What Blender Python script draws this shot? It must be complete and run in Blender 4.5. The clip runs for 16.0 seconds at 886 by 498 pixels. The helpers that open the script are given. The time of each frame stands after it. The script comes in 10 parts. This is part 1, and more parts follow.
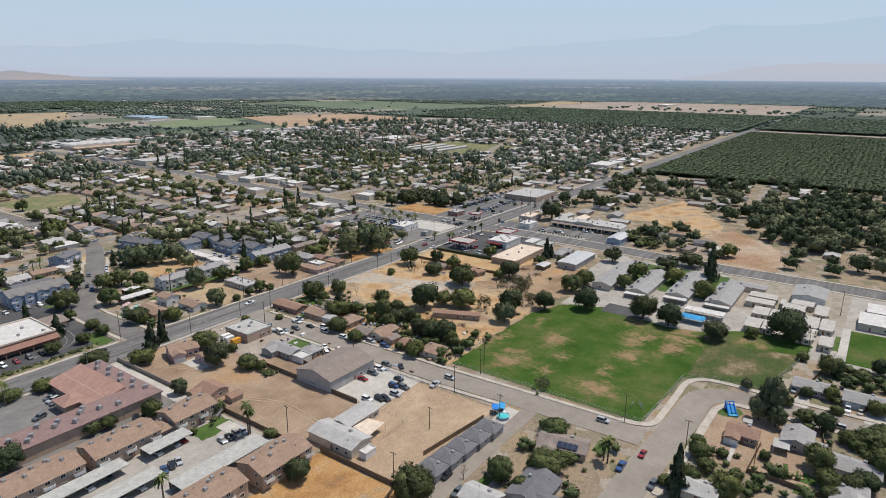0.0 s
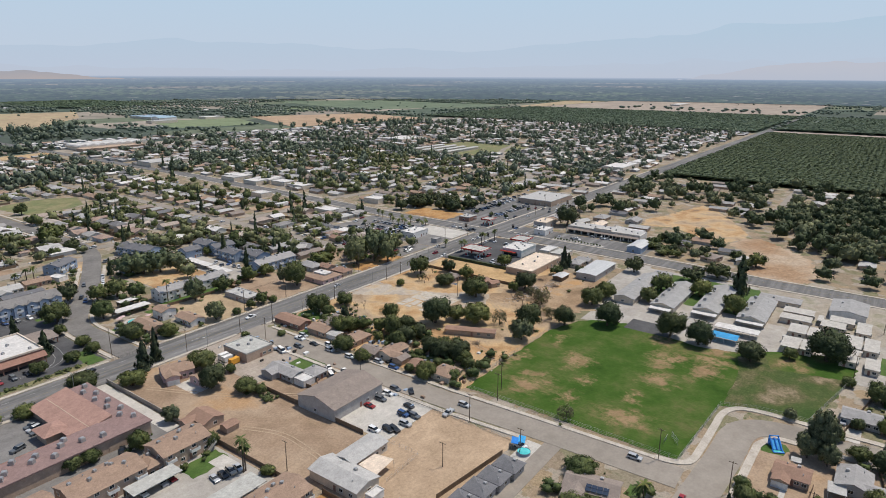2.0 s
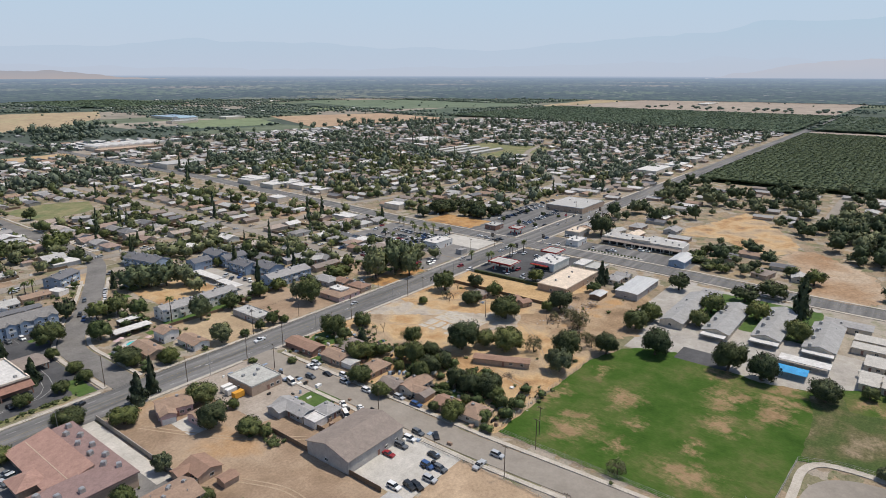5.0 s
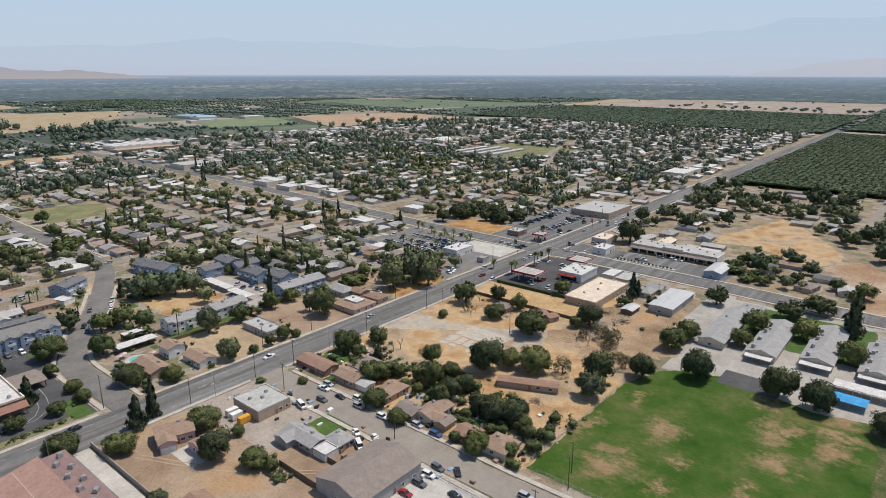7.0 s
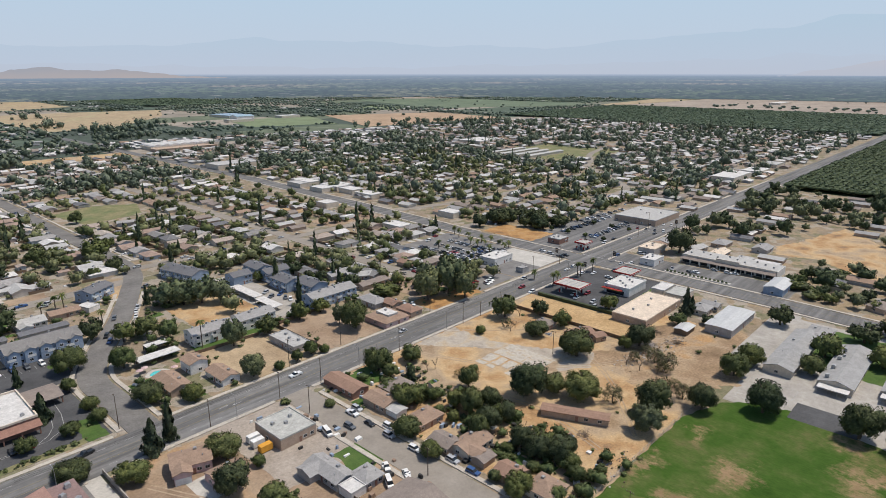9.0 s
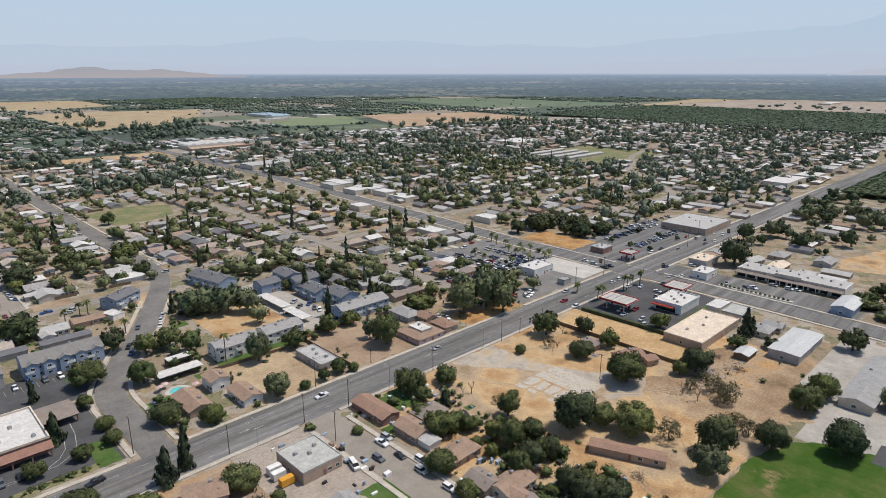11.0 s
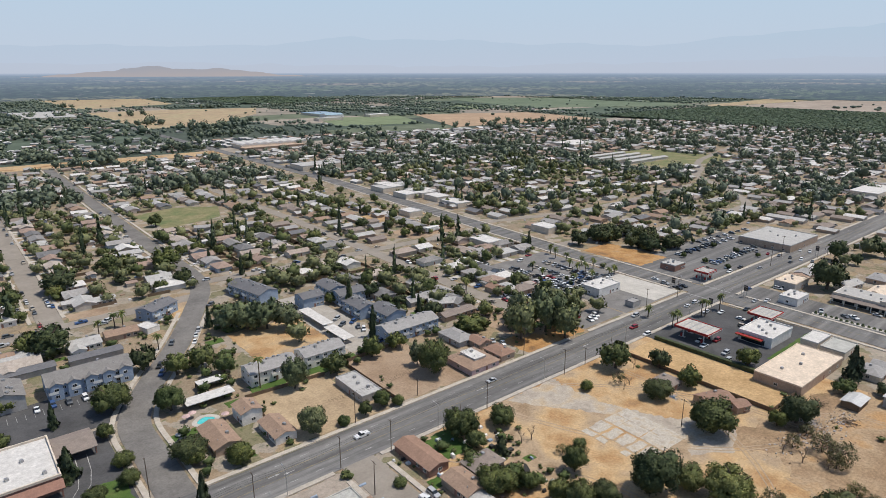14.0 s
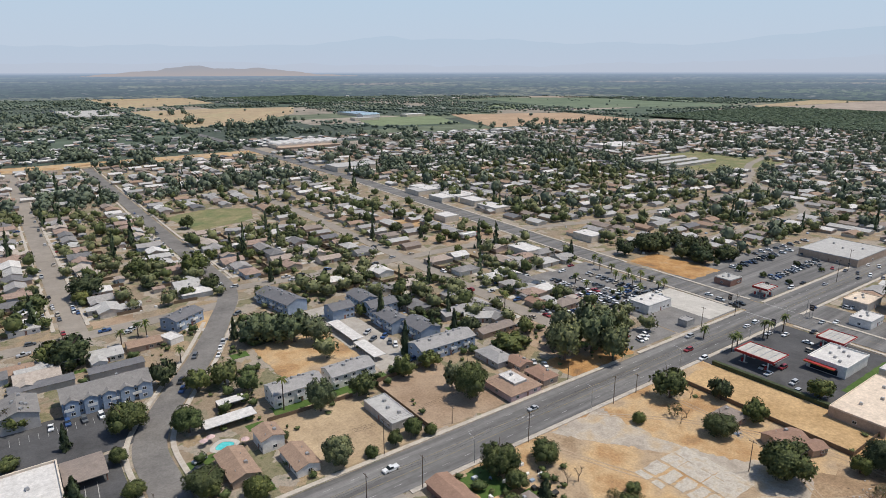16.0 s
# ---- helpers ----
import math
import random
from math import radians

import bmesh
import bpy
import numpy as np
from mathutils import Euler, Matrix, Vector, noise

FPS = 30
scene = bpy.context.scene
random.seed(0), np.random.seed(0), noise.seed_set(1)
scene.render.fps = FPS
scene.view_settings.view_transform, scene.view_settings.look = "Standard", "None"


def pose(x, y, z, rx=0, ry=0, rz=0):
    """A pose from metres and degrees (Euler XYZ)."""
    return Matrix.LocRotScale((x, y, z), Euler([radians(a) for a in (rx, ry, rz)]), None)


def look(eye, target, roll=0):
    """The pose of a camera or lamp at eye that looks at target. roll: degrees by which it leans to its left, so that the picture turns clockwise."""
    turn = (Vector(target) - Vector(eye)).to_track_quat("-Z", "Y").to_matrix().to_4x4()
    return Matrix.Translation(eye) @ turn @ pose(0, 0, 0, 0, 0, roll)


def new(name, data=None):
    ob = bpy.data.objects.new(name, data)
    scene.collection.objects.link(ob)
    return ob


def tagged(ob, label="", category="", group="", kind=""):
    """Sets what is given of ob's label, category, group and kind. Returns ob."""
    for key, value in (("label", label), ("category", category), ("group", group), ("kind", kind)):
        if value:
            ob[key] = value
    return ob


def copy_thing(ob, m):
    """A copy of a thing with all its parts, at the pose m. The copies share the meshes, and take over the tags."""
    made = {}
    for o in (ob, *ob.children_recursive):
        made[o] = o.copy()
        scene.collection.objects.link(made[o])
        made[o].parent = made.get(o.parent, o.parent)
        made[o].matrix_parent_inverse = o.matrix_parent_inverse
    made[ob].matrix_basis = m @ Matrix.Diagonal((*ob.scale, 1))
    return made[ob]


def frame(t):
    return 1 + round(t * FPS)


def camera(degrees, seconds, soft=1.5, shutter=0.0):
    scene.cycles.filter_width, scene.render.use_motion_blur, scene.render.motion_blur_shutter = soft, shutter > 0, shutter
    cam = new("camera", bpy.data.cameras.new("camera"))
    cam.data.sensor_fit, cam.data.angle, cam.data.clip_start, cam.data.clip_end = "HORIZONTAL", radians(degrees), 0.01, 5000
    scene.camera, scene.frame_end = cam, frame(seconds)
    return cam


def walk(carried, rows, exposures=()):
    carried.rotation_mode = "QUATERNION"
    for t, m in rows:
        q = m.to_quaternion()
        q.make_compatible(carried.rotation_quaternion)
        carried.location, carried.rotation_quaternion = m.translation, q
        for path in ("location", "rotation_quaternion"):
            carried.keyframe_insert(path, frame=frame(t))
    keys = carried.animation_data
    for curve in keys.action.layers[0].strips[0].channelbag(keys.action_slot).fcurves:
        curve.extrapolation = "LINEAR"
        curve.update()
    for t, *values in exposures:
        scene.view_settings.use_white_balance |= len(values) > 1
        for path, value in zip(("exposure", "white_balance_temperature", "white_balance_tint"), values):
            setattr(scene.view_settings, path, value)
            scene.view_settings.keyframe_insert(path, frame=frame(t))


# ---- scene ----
cam = camera(70.61, 16.0, soft=0.9)
# seconds, x, y, z, yaw, pitch, roll. World: x along the main road, y across it, origin at the crossing.
PATH = [
    (0, -429.22, -271.05, 120.03, -54.88, -15.5, 0.303),
    (0.5, -424.97, -267.52, 120.24, -54.701, -15.53, 0.289),
    (1, -420.92, -263.96, 120.36, -54.522, -15.557, 0.276),
    (1.5, -416.93, -260.45, 120.51, -54.321, -15.576, 0.27),
    (2, -412.82, -256.79, 120.57, -54.073, -15.588, 0.264),
    (2.5, -408.91, -253.2, 120.71, -53.787, -15.605, 0.26),
    (3, -404.83, -249.49, 120.72, -53.481, -15.62, 0.248),
    (3.5, -400.81, -245.68, 120.66, -53.155, -15.628, 0.229),
    (4, -396.73, -242.01, 120.56, -52.824, -15.635, 0.199),
    (6.5, -377.53, -224.43, 120.79, -50.971, -15.749, 0.058),
    (7, -373.72, -220.93, 120.84, -50.432, -15.766, 0.04),
    (7.5, -370.15, -217.2, 120.87, -49.714, -15.778, 0.032),
    (8, -366.33, -213.23, 120.85, -48.901, -15.794, 0.02),
    (8.5, -362.56, -209.33, 120.78, -48.075, -15.811, -0.001),
    (9, -358.9, -205.41, 120.76, -47.253, -15.828, -0.02),
    (9.5, -355.41, -201.38, 120.72, -46.448, -15.843, -0.035),
    (12, -338.69, -181.58, 120.76, -42.556, -15.892, -0.059),
    (12.5, -335.49, -177.43, 120.7, -41.779, -15.903, -0.06),
    (13, -332.43, -173.45, 120.68, -40.989, -15.917, -0.053),
    (13.5, -329.36, -169.33, 120.67, -40.182, -15.935, -0.048),
    (14, -326.29, -165.16, 120.58, -39.372, -15.944, -0.04),
    (14.5, -323.37, -160.93, 120.52, -38.565, -15.953, -0.04),
    (15, -320.43, -156.63, 120.45, -37.76, -15.963, -0.05),
    (15.5, -317.59, -152.36, 120.52, -36.947, -15.975, -0.061),
    (16, -314.68, -148.08, 120.47, -36.109, -15.98, -0.062),
]
walk(cam, [(t, pose(x, y, z, 0, 0, yaw) @ pose(0, 0, 0, 90 + pitch, 0, 0) @ pose(0, 0, 0, 0, 0, roll)) for t, x, y, z, yaw, pitch, roll in PATH])

# ---- light ----
SUN_EL, SUN_AZ = radians(66), math.atan2(-0.42, 0.9)
sun_dir = Vector((math.cos(SUN_EL) * math.cos(SUN_AZ), math.cos(SUN_EL) * math.sin(SUN_AZ), math.sin(SUN_EL)))
sun = new("sun", bpy.data.lights.new("sun", "SUN"))
sun.data.energy, sun.data.angle, sun.data.color = 3.8, radians(0.55), (1.0, 0.925, 0.825)
sun.matrix_world = look(tuple(sun_dir * 300), (0, 0, 0))
world = bpy.data.worlds.new("sky")
scene.world = world
world.use_nodes = True
wn, wl = world.node_tree.nodes, world.node_tree.links
sky = wn.new("ShaderNodeTexSky")
sky.sky_type, sky.sun_disc = "NISHITA", False
sky.sun_elevation, sky.sun_rotation = SUN_EL, math.pi / 2 - SUN_AZ
sky.air_density, sky.dust_density, sky.ozone_density, sky.altitude = 1.0, 0.8, 1.5, 100
wl.new(sky.outputs[0], wn["Background"].inputs[0])
wn["Background"].inputs[1].default_value = 0.12
scene.view_settings.exposure = 0.0


# ---- materials ----
def mat(name, rough=0.85, metal=0.0, spec=0.3):
    m = bpy.data.materials.new(name)
    m.use_nodes = True
    b = m.node_tree.nodes["Principled BSDF"]
    b.inputs["Roughness"].default_value, b.inputs["Metallic"].default_value = rough, metal
    b.inputs["Specular IOR Level"].default_value = spec
    return m, m.node_tree.nodes, m.node_tree.links, b


def ramp(n, stops, const=False):
    r = n.new("ShaderNodeValToRGB")
    if const:
        r.color_ramp.interpolation = "CONSTANT"
    e = r.color_ramp.elements
    while len(e) < len(stops):
        e.new(1.0)
    for k, (p, c) in enumerate(stops):
        e[k].position, e[k].color = p, (*c, 1)
    return r


def noise_tex(n, l, scale, detail=4.0, coords="Object", stretch=None, rough=0.55):
    """Noise in metres of the world (Position) or of the object."""
    t = n.new("ShaderNodeTexNoise")
    t.inputs["Scale"].default_value, t.inputs["Detail"].default_value = scale, detail
    t.inputs["Roughness"].default_value = rough
    if coords == "World":
        src = n.new("ShaderNodeNewGeometry").outputs["Position"]
    else:
        src = n.new("ShaderNodeTexCoord").outputs["Object"]
    if stretch:
        mp = n.new("ShaderNodeMapping")
        mp.inputs["Scale"].default_value = stretch
        l.new(src, mp.inputs[0])
        src = mp.outputs[0]
    l.new(src, t.inputs["Vector"])
    return t


def mixc(n, l, fac, a, b, mode="MIX"):
    m = n.new("ShaderNodeMix")
    m.data_type, m.blend_type = "RGBA", mode
    for sock, v in ((m.inputs[0], fac), (m.inputs[6], a), (m.inputs[7], b)):
        if isinstance(v, (int, float)):
            sock.default_value = v
        elif isinstance(v, tuple):
            sock.default_value = (*v, 1)
        else:
            l.new(v, sock)
    return m.outputs[2]


def surface(name, stops, big=0.15, small=2.5, rough=0.9, spec=0.2, grime=0.35, bump=0.0, coords="World", metal=0.0, stretch=None, vary=None):
    """A worn surface: large blotches through the ramp stops, fine grain over it; vary: (stops) picked per object."""
    m, n, l, b = mat(name, rough, metal, spec)
    t1 = noise_tex(n, l, big, 5, coords, stretch)
    r1 = ramp(n, stops)
    l.new(t1.outputs[0], r1.inputs[0])
    col = r1.outputs[0]
    if vary:
        info = n.new("ShaderNodeObjectInfo")
        rv = ramp(n, vary, True)
        l.new(info.outputs["Random"], rv.inputs[0])
        col = mixc(n, l, 1.0, col, rv.outputs[0], "MULTIPLY")
    t2 = noise_tex(n, l, small, 6, coords, stretch, 0.7)
    r2 = ramp(n, [(0.25, (1 - grime,) * 3), (0.75, (1 + grime * 0.4,) * 3)])
    l.new(t2.outputs[0], r2.inputs[0])
    col = mixc(n, l, 1.0, col, r2.outputs[0], "MULTIPLY")
    l.new(col, b.inputs["Base Color"])
    t3 = noise_tex(n, l, (big * small) ** 0.5, 5, coords, None, 0.65)
    r3 = ramp(n, [(0.3, (0.86, 0.85, 0.84)), (0.55, (1.0, 1.0, 1.0)), (0.75, (1.13, 1.12, 1.1))])
    l.new(t3.outputs[0], r3.inputs[0])
    col = mixc(n, l, 1.0, col, r3.outputs[0], "MULTIPLY")
    l.new(col, b.inputs["Base Color"])
    if bump:
        bp = n.new("ShaderNodeBump")
        bp.inputs["Strength"].default_value, bp.inputs["Distance"].default_value = bump, 0.1
        l.new(t2.outputs[0], bp.inputs["Height"])
        l.new(bp.outputs[0], b.inputs["Normal"])
    return m


ASPHALT = surface("asphalt_worn", [(0.3, (0.1, 0.098, 0.096)), (0.48, (0.158, 0.154, 0.149)), (0.68, (0.245, 0.239, 0.229))], 0.11, 1.2, grime=0.25, stretch=(0.09, 2.2, 1))
ASPHALT_SIDE = surface("asphalt_bleached", [(0.3, (0.25, 0.222, 0.188)), (0.7, (0.315, 0.28, 0.238))], 0.03, 1.0, grime=0.14)
ASPHALT_NEW = surface("asphalt_lot_dark", [(0.3, (0.07, 0.07, 0.072)), (0.7, (0.11, 0.11, 0.112))], 0.08, 1.5, grime=0.3)
CONCRETE = surface("concrete", [(0.3, (0.33, 0.305, 0.27)), (0.7, (0.44, 0.41, 0.365))], 0.12, 1.8, grime=0.2)
CONCRETE_W = surface("concrete_pale", [(0.3, (0.44, 0.415, 0.37)), (0.7, (0.56, 0.53, 0.48))], 0.1, 1.5, grime=0.25)
DIRT = surface("dry_dirt", [(0.3, (0.25, 0.175, 0.115)), (0.45, (0.335, 0.24, 0.163)), (0.58, (0.395, 0.295, 0.205)), (0.7, (0.42, 0.27, 0.15))], 0.04, 1.1, grime=0.35)
STRAW = surface("dry_grass", [(0.3, (0.25, 0.165, 0.1)), (0.4, (0.43, 0.26, 0.125)), (0.5, (0.54, 0.38, 0.21)), (0.6, (0.43, 0.325, 0.215)), (0.7, (0.3, 0.21, 0.13))], 0.05, 1.3, grime=0.42, bump=0.3)
OLD_SLAB = surface("old_slab", [(0.3, (0.32, 0.275, 0.225)), (0.5, (0.46, 0.405, 0.335)), (0.6, (0.48, 0.385, 0.27)), (0.7, (0.44, 0.31, 0.18))], 0.09, 1.5, grime=0.35)
PAVE = surface("pavement_concrete", [(0.3, (0.42, 0.375, 0.315)), (0.7, (0.54, 0.49, 0.42))], 0.2, 2.0, grime=0.25)
DRY_LAWN = surface("dry_lawn", [(0.3, (0.13, 0.17, 0.07)), (0.5, (0.2, 0.2, 0.095)), (0.7, (0.3, 0.25, 0.14))], 0.05, 0.8, grime=0.3)
LAWN = surface("lawn", [(0.3, (0.055, 0.11, 0.022)), (0.6, (0.095, 0.15, 0.04)), (0.85, (0.2, 0.19, 0.075))], 0.12, 2.2, grime=0.35)


def sports_grass():
    """Watered field: green with dry, trodden patches of earth where the games are played."""
    m, n, l, b = mat("field_grass", 0.95, 0, 0.1)
    geo = n.new("ShaderNodeNewGeometry")
    wob = noise_tex(n, l, 0.1, 6, "World", None, 0.72)
    shift = n.new("ShaderNodeVectorMath")
    shift.operation, shift.inputs[1].default_value = "MULTIPLY_ADD", (26, 26, 0)
    l.new(wob.outputs["Color"], shift.inputs[0])
    l.new(geo.outputs["Position"], shift.inputs[2])
    worn = None
    for x, y, rx, ry in ((-205, -150, 13, 10), (-175, -157, 12, 6), (-151, -188, 16, 8), (-170, -192, 9, 7), (-209, -191, 9, 12), (-152, -204, 12, 8), (-128, -206, 9, 12), (-140, -236, 12, 9), (-158, -243, 12, 7), (-192, -189, 7, 5), (-124, -234, 7, 8), (-190, -168, 6, 6), (-188, -135, 10, 5), (-158, -141, 7, 4), (-172, -158, 9, 7), (-207, -166, 6, 6), (-140, -204, 6, 12), (-131, -181, 5, 8)):
        mp = n.new("ShaderNodeMapping")
        rx, ry = rx * 1.5, ry * 1.5
        mp.inputs["Location"].default_value = (-(x + 13) / rx, -(y + 13) / ry, 0)
        mp.inputs["Scale"].default_value = (1 / rx, 1 / ry, 0)
        l.new(shift.outputs[0], mp.inputs[0])
        ln = n.new("ShaderNodeVectorMath")
        ln.operation = "LENGTH"
        l.new(mp.outputs[0], ln.inputs[0])
        if worn is None:
            worn = ln.outputs["Value"]
        else:
            mn = n.new("ShaderNodeMath")
            mn.operation = "MINIMUM"
            l.new(worn, mn.inputs[0])
            l.new(ln.outputs["Value"], mn.inputs[1])
            worn = mn.outputs[0]
    fine = noise_tex(n, l, 0.2, 7, "World", (1, 0.55, 1), 0.72)
    ad = n.new("ShaderNodeMath")
    ad.operation, ad.inputs[1].default_value = "MULTIPLY_ADD", 2.8
    l.new(fine.outputs[0], ad.inputs[0])
    l.new(worn, ad.inputs[2])
    bare = ramp(n, [(0.52, (1, 1, 1)), (0.6, (0.85, 0.85, 0.85)), (0.7, (0.3, 0.3, 0.3)), (0.82, (0, 0, 0))])
    sc = n.new("ShaderNodeMath")
    sc.operation, sc.inputs[1].default_value = "MULTIPLY", 0.4
    l.new(ad.outputs[0], sc.inputs[0])
    l.new(sc.outputs[0], bare.inputs[0])
    t = noise_tex(n, l, 0.05, 6, "World", None, 0.65)
    r = ramp(n, [(0.32, (0.032, 0.072, 0.01)), (0.46, (0.05, 0.1, 0.016)), (0.57, (0.084, 0.116, 0.03)), (0.69, (0.14, 0.125, 0.055))])
    l.new(t.outputs[0], r.inputs[0])
    soil = ramp(n, [(0.35, (0.22, 0.15, 0.08)), (0.6, (0.4, 0.265, 0.16))])
    l.new(fine.outputs[0], soil.inputs[0])
    col = mixc(n, l, bare.outputs[0], r.outputs[0], soil.outputs[0])
    t2 = noise_tex(n, l, 1.3, 6, "World", (1, 0.35, 1), 0.7)
    r2 = ramp(n, [(0.25, (0.72,) * 3), (0.75, (1.15,) * 3)])
    l.new(t2.outputs[0], r2.inputs[0])
    l.new(mixc(n, l, 1.0, col, r2.outputs[0], "MULTIPLY"), b.inputs["Base Color"])
    return m


FIELD = sports_grass()


def town_ground():
    """Yards between the houses: lots of bare earth, dry grass, lawn and concrete."""
    m, n, l, b = mat("yards", 0.95, 0, 0.15)
    geo = n.new("ShaderNodeNewGeometry")
    v = n.new("ShaderNodeTexVoronoi")
    v.inputs["Scale"].default_value = 0.14
    wob = noise_tex(n, l, 0.22, 4, "World")
    vm = n.new("ShaderNodeVectorMath")
    vm.operation = "MULTIPLY_ADD"
    vm.inputs[1].default_value = (9, 9, 0)
    l.new(wob.outputs["Color"], vm.inputs[0])
    l.new(geo.outputs["Position"], vm.inputs[2])
    l.new(vm.outputs[0], v.inputs["Vector"])
    sep = n.new("ShaderNodeSeparateColor")
    l.new(v.outputs["Color"], sep.inputs[0])
    lots = ramp(n, [(0, (0.26, 0.2, 0.14)), (0.25, (0.35, 0.255, 0.165)), (0.4, (0.47, 0.43, 0.375)), (0.52, (0.39, 0.28, 0.155)), (0.62, (0.085, 0.125, 0.04)), (0.78, (0.4, 0.37, 0.33)), (0.9, (0.2, 0.19, 0.13))], True)
    l.new(sep.outputs[0], lots.inputs[0])
    t = noise_tex(n, l, 0.25, 6, "World", None, 0.7)
    soil = ramp(n, [(0.32, (0.15, 0.12, 0.08)), (0.52, (0.33, 0.265, 0.19)), (0.68, (0.1, 0.11, 0.05))])
    l.new(t.outputs[0], soil.inputs[0])
    col = mixc(n, l, 0.6, lots.outputs[0], soil.outputs[0])
    t2 = noise_tex(n, l, 1.5, 5, "World", None, 0.7)
    r2 = ramp(n, [(0.25, (0.65,) * 3), (0.75, (1.15,) * 3)])
    l.new(t2.outputs[0], r2.inputs[0])
    l.new(mixc(n, l, 1.0, col, r2.outputs[0], "MULTIPLY"), b.inputs["Base Color"])
    return m


YARDS = town_ground()


def farmland():
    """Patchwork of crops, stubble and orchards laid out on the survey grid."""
    m, n, l, b = mat("farmland", 0.95, 0, 0.1)
    geo = n.new("ShaderNodeNewGeometry")
    mp = n.new("ShaderNodeMapping")
    mp.inputs["Scale"].default_value = (1 / 300, 1 / 170, 0)
    l.new(geo.outputs["Position"], mp.inputs[0])
    sn = n.new("ShaderNodeVectorMath")
    sn.operation = "FLOOR"
    l.new(mp.outputs[0], sn.inputs[0])
    wn_ = n.new("ShaderNodeTexWhiteNoise")
    l.new(sn.outputs[0], wn_.inputs["Vector"])
    # crop colours greyed and blued: some distance haze is painted into them
    crops = ramp(n, [(0, (0.085, 0.11, 0.085)), (0.3, (0.105, 0.135, 0.1)), (0.5, (0.15, 0.175, 0.12)), (0.62, (0.085, 0.105, 0.085)), (0.76, (0.28, 0.25, 0.205)), (0.86, (0.2, 0.2, 0.155)), (0.94, (0.33, 0.29, 0.24))], True)
    l.new(wn_.outputs["Value"], crops.inputs[0])
    t = noise_tex(n, l, 0.02, 6, "World", (1, 1, 1), 0.7)
    r = ramp(n, [(0.3, (0.6,) * 3), (0.7, (1.15,) * 3)])
    l.new(t.outputs[0], r.inputs[0])
    l.new(mixc(n, l, 1.0, crops.outputs[0], r.outputs[0], "MULTIPLY"), b.inputs["Base Color"])
    return m


FARM = farmland()
PAINT = surface("road_paint", [(0.3, (0.26, 0.255, 0.245)), (0.7, (0.6, 0.6, 0.58))], 0.8, 6, grime=0.4)
PAINT_Y = surface("road_paint_yellow", [(0.3, (0.2, 0.18, 0.13)), (0.7, (0.42, 0.33, 0.14))], 0.8, 6, grime=0.4)

ROOF_TINTS = [(0, (0.36, 0.345, 0.33)), (0.16, (0.4, 0.33, 0.28)), (0.3, (0.19, 0.187, 0.188)), (0.42, (0.46, 0.4, 0.345)), (0.54, (0.47, 0.46, 0.44)), (0.7, (0.36, 0.265, 0.215)), (0.8, (0.27, 0.26, 0.25)), (0.88, (0.66, 0.64, 0.61))]
ROOF_ANY = surface("roof_shingle_mixed", [(0.3, (0.82,) * 3), (0.7, (1.12,) * 3)], 0.5, 3.5, grime=0.3, coords="Object", vary=ROOF_TINTS)
WALL_ANY = surface("wall_stucco_mixed", [(0.3, (0.92,) * 3), (0.7, (1.05,) * 3)], 0.5, 3, grime=0.15, coords="Object",
                   vary=[(0, (0.6, 0.54, 0.46)), (0.25, (0.52, 0.47, 0.41)), (0.45, (0.68, 0.65, 0.6)), (0.62, (0.45, 0.37, 0.3)), (0.75, (0.46, 0.5, 0.54)), (0.88, (0.58, 0.46, 0.39))])


def roof_mat(name, c, grain=3.5, grime=0.25):
    return surface(name, [(0.3, tuple(v * 0.88 for v in c)), (0.7, tuple(v * 1.1 for v in c))], 0.35, grain, grime=grime, coords="World")


R_PINK = roof_mat("roof_tile_rose", (0.38, 0.235, 0.19), 2.0, 0.22)
R_PINKD = roof_mat("roof_gravel_mauve", (0.27, 0.185, 0.17))
R_TAN = roof_mat("roof_shingle_tan", (0.335, 0.235, 0.172), 2.5, 0.3)
R_BROWN = roof_mat("roof_shingle_brown", (0.31, 0.198, 0.145))
R_GREY = roof_mat("roof_shingle_grey", (0.34, 0.33, 0.32))
R_DARK = roof_mat("roof_shingle_charcoal", (0.17, 0.17, 0.178))
R_TAUPE = roof_mat("roof_shingle_taupe", (0.27, 0.225, 0.195))
R_SLATE = roof_mat("roof_shingle_weathered", (0.235, 0.225, 0.215))
R_LIGHT = roof_mat("roof_pale_grey", (0.45, 0.44, 0.42))
R_SCHOOL = roof_mat("roof_school_grey", (0.345, 0.34, 0.33))
R_PORTABLE = roof_mat("roof_portable_pale", (0.5, 0.475, 0.43), 2.0, 0.35)
R_WHITE = roof_mat("roof_white_membrane", (0.62, 0.6, 0.57), 1.5)
R_PALE = roof_mat("roof_carport_pale", (0.46, 0.455, 0.42), 1.5, 0.3)
R_BEIGE = roof_mat("roof_beige_membrane", (0.70, 0.585, 0.465), 1.2)
W_CREAM = roof_mat("stucco_cream", (0.64, 0.56, 0.46), 3, 0.12)
W_TAN = roof_mat("stucco_tan", (0.45, 0.34, 0.26), 3, 0.15)
W_WHITE = roof_mat("stucco_white", (0.74, 0.71, 0.67), 3, 0.1)
W_GREY = roof_mat("stucco_grey", (0.42, 0.4, 0.38), 3, 0.12)
W_BLUE = roof_mat("siding_blue_grey", (0.30, 0.37, 0.47), 3, 0.12)
W_PINK = roof_mat("stucco_pink", (0.58, 0.42, 0.40), 3, 0.12)
W_BRICK = roof_mat("wall_red_brown", (0.30, 0.17, 0.13), 4, 0.2)
WOOD = roof_mat("weathered_wood", (0.2, 0.145, 0.1), 5, 0.35)
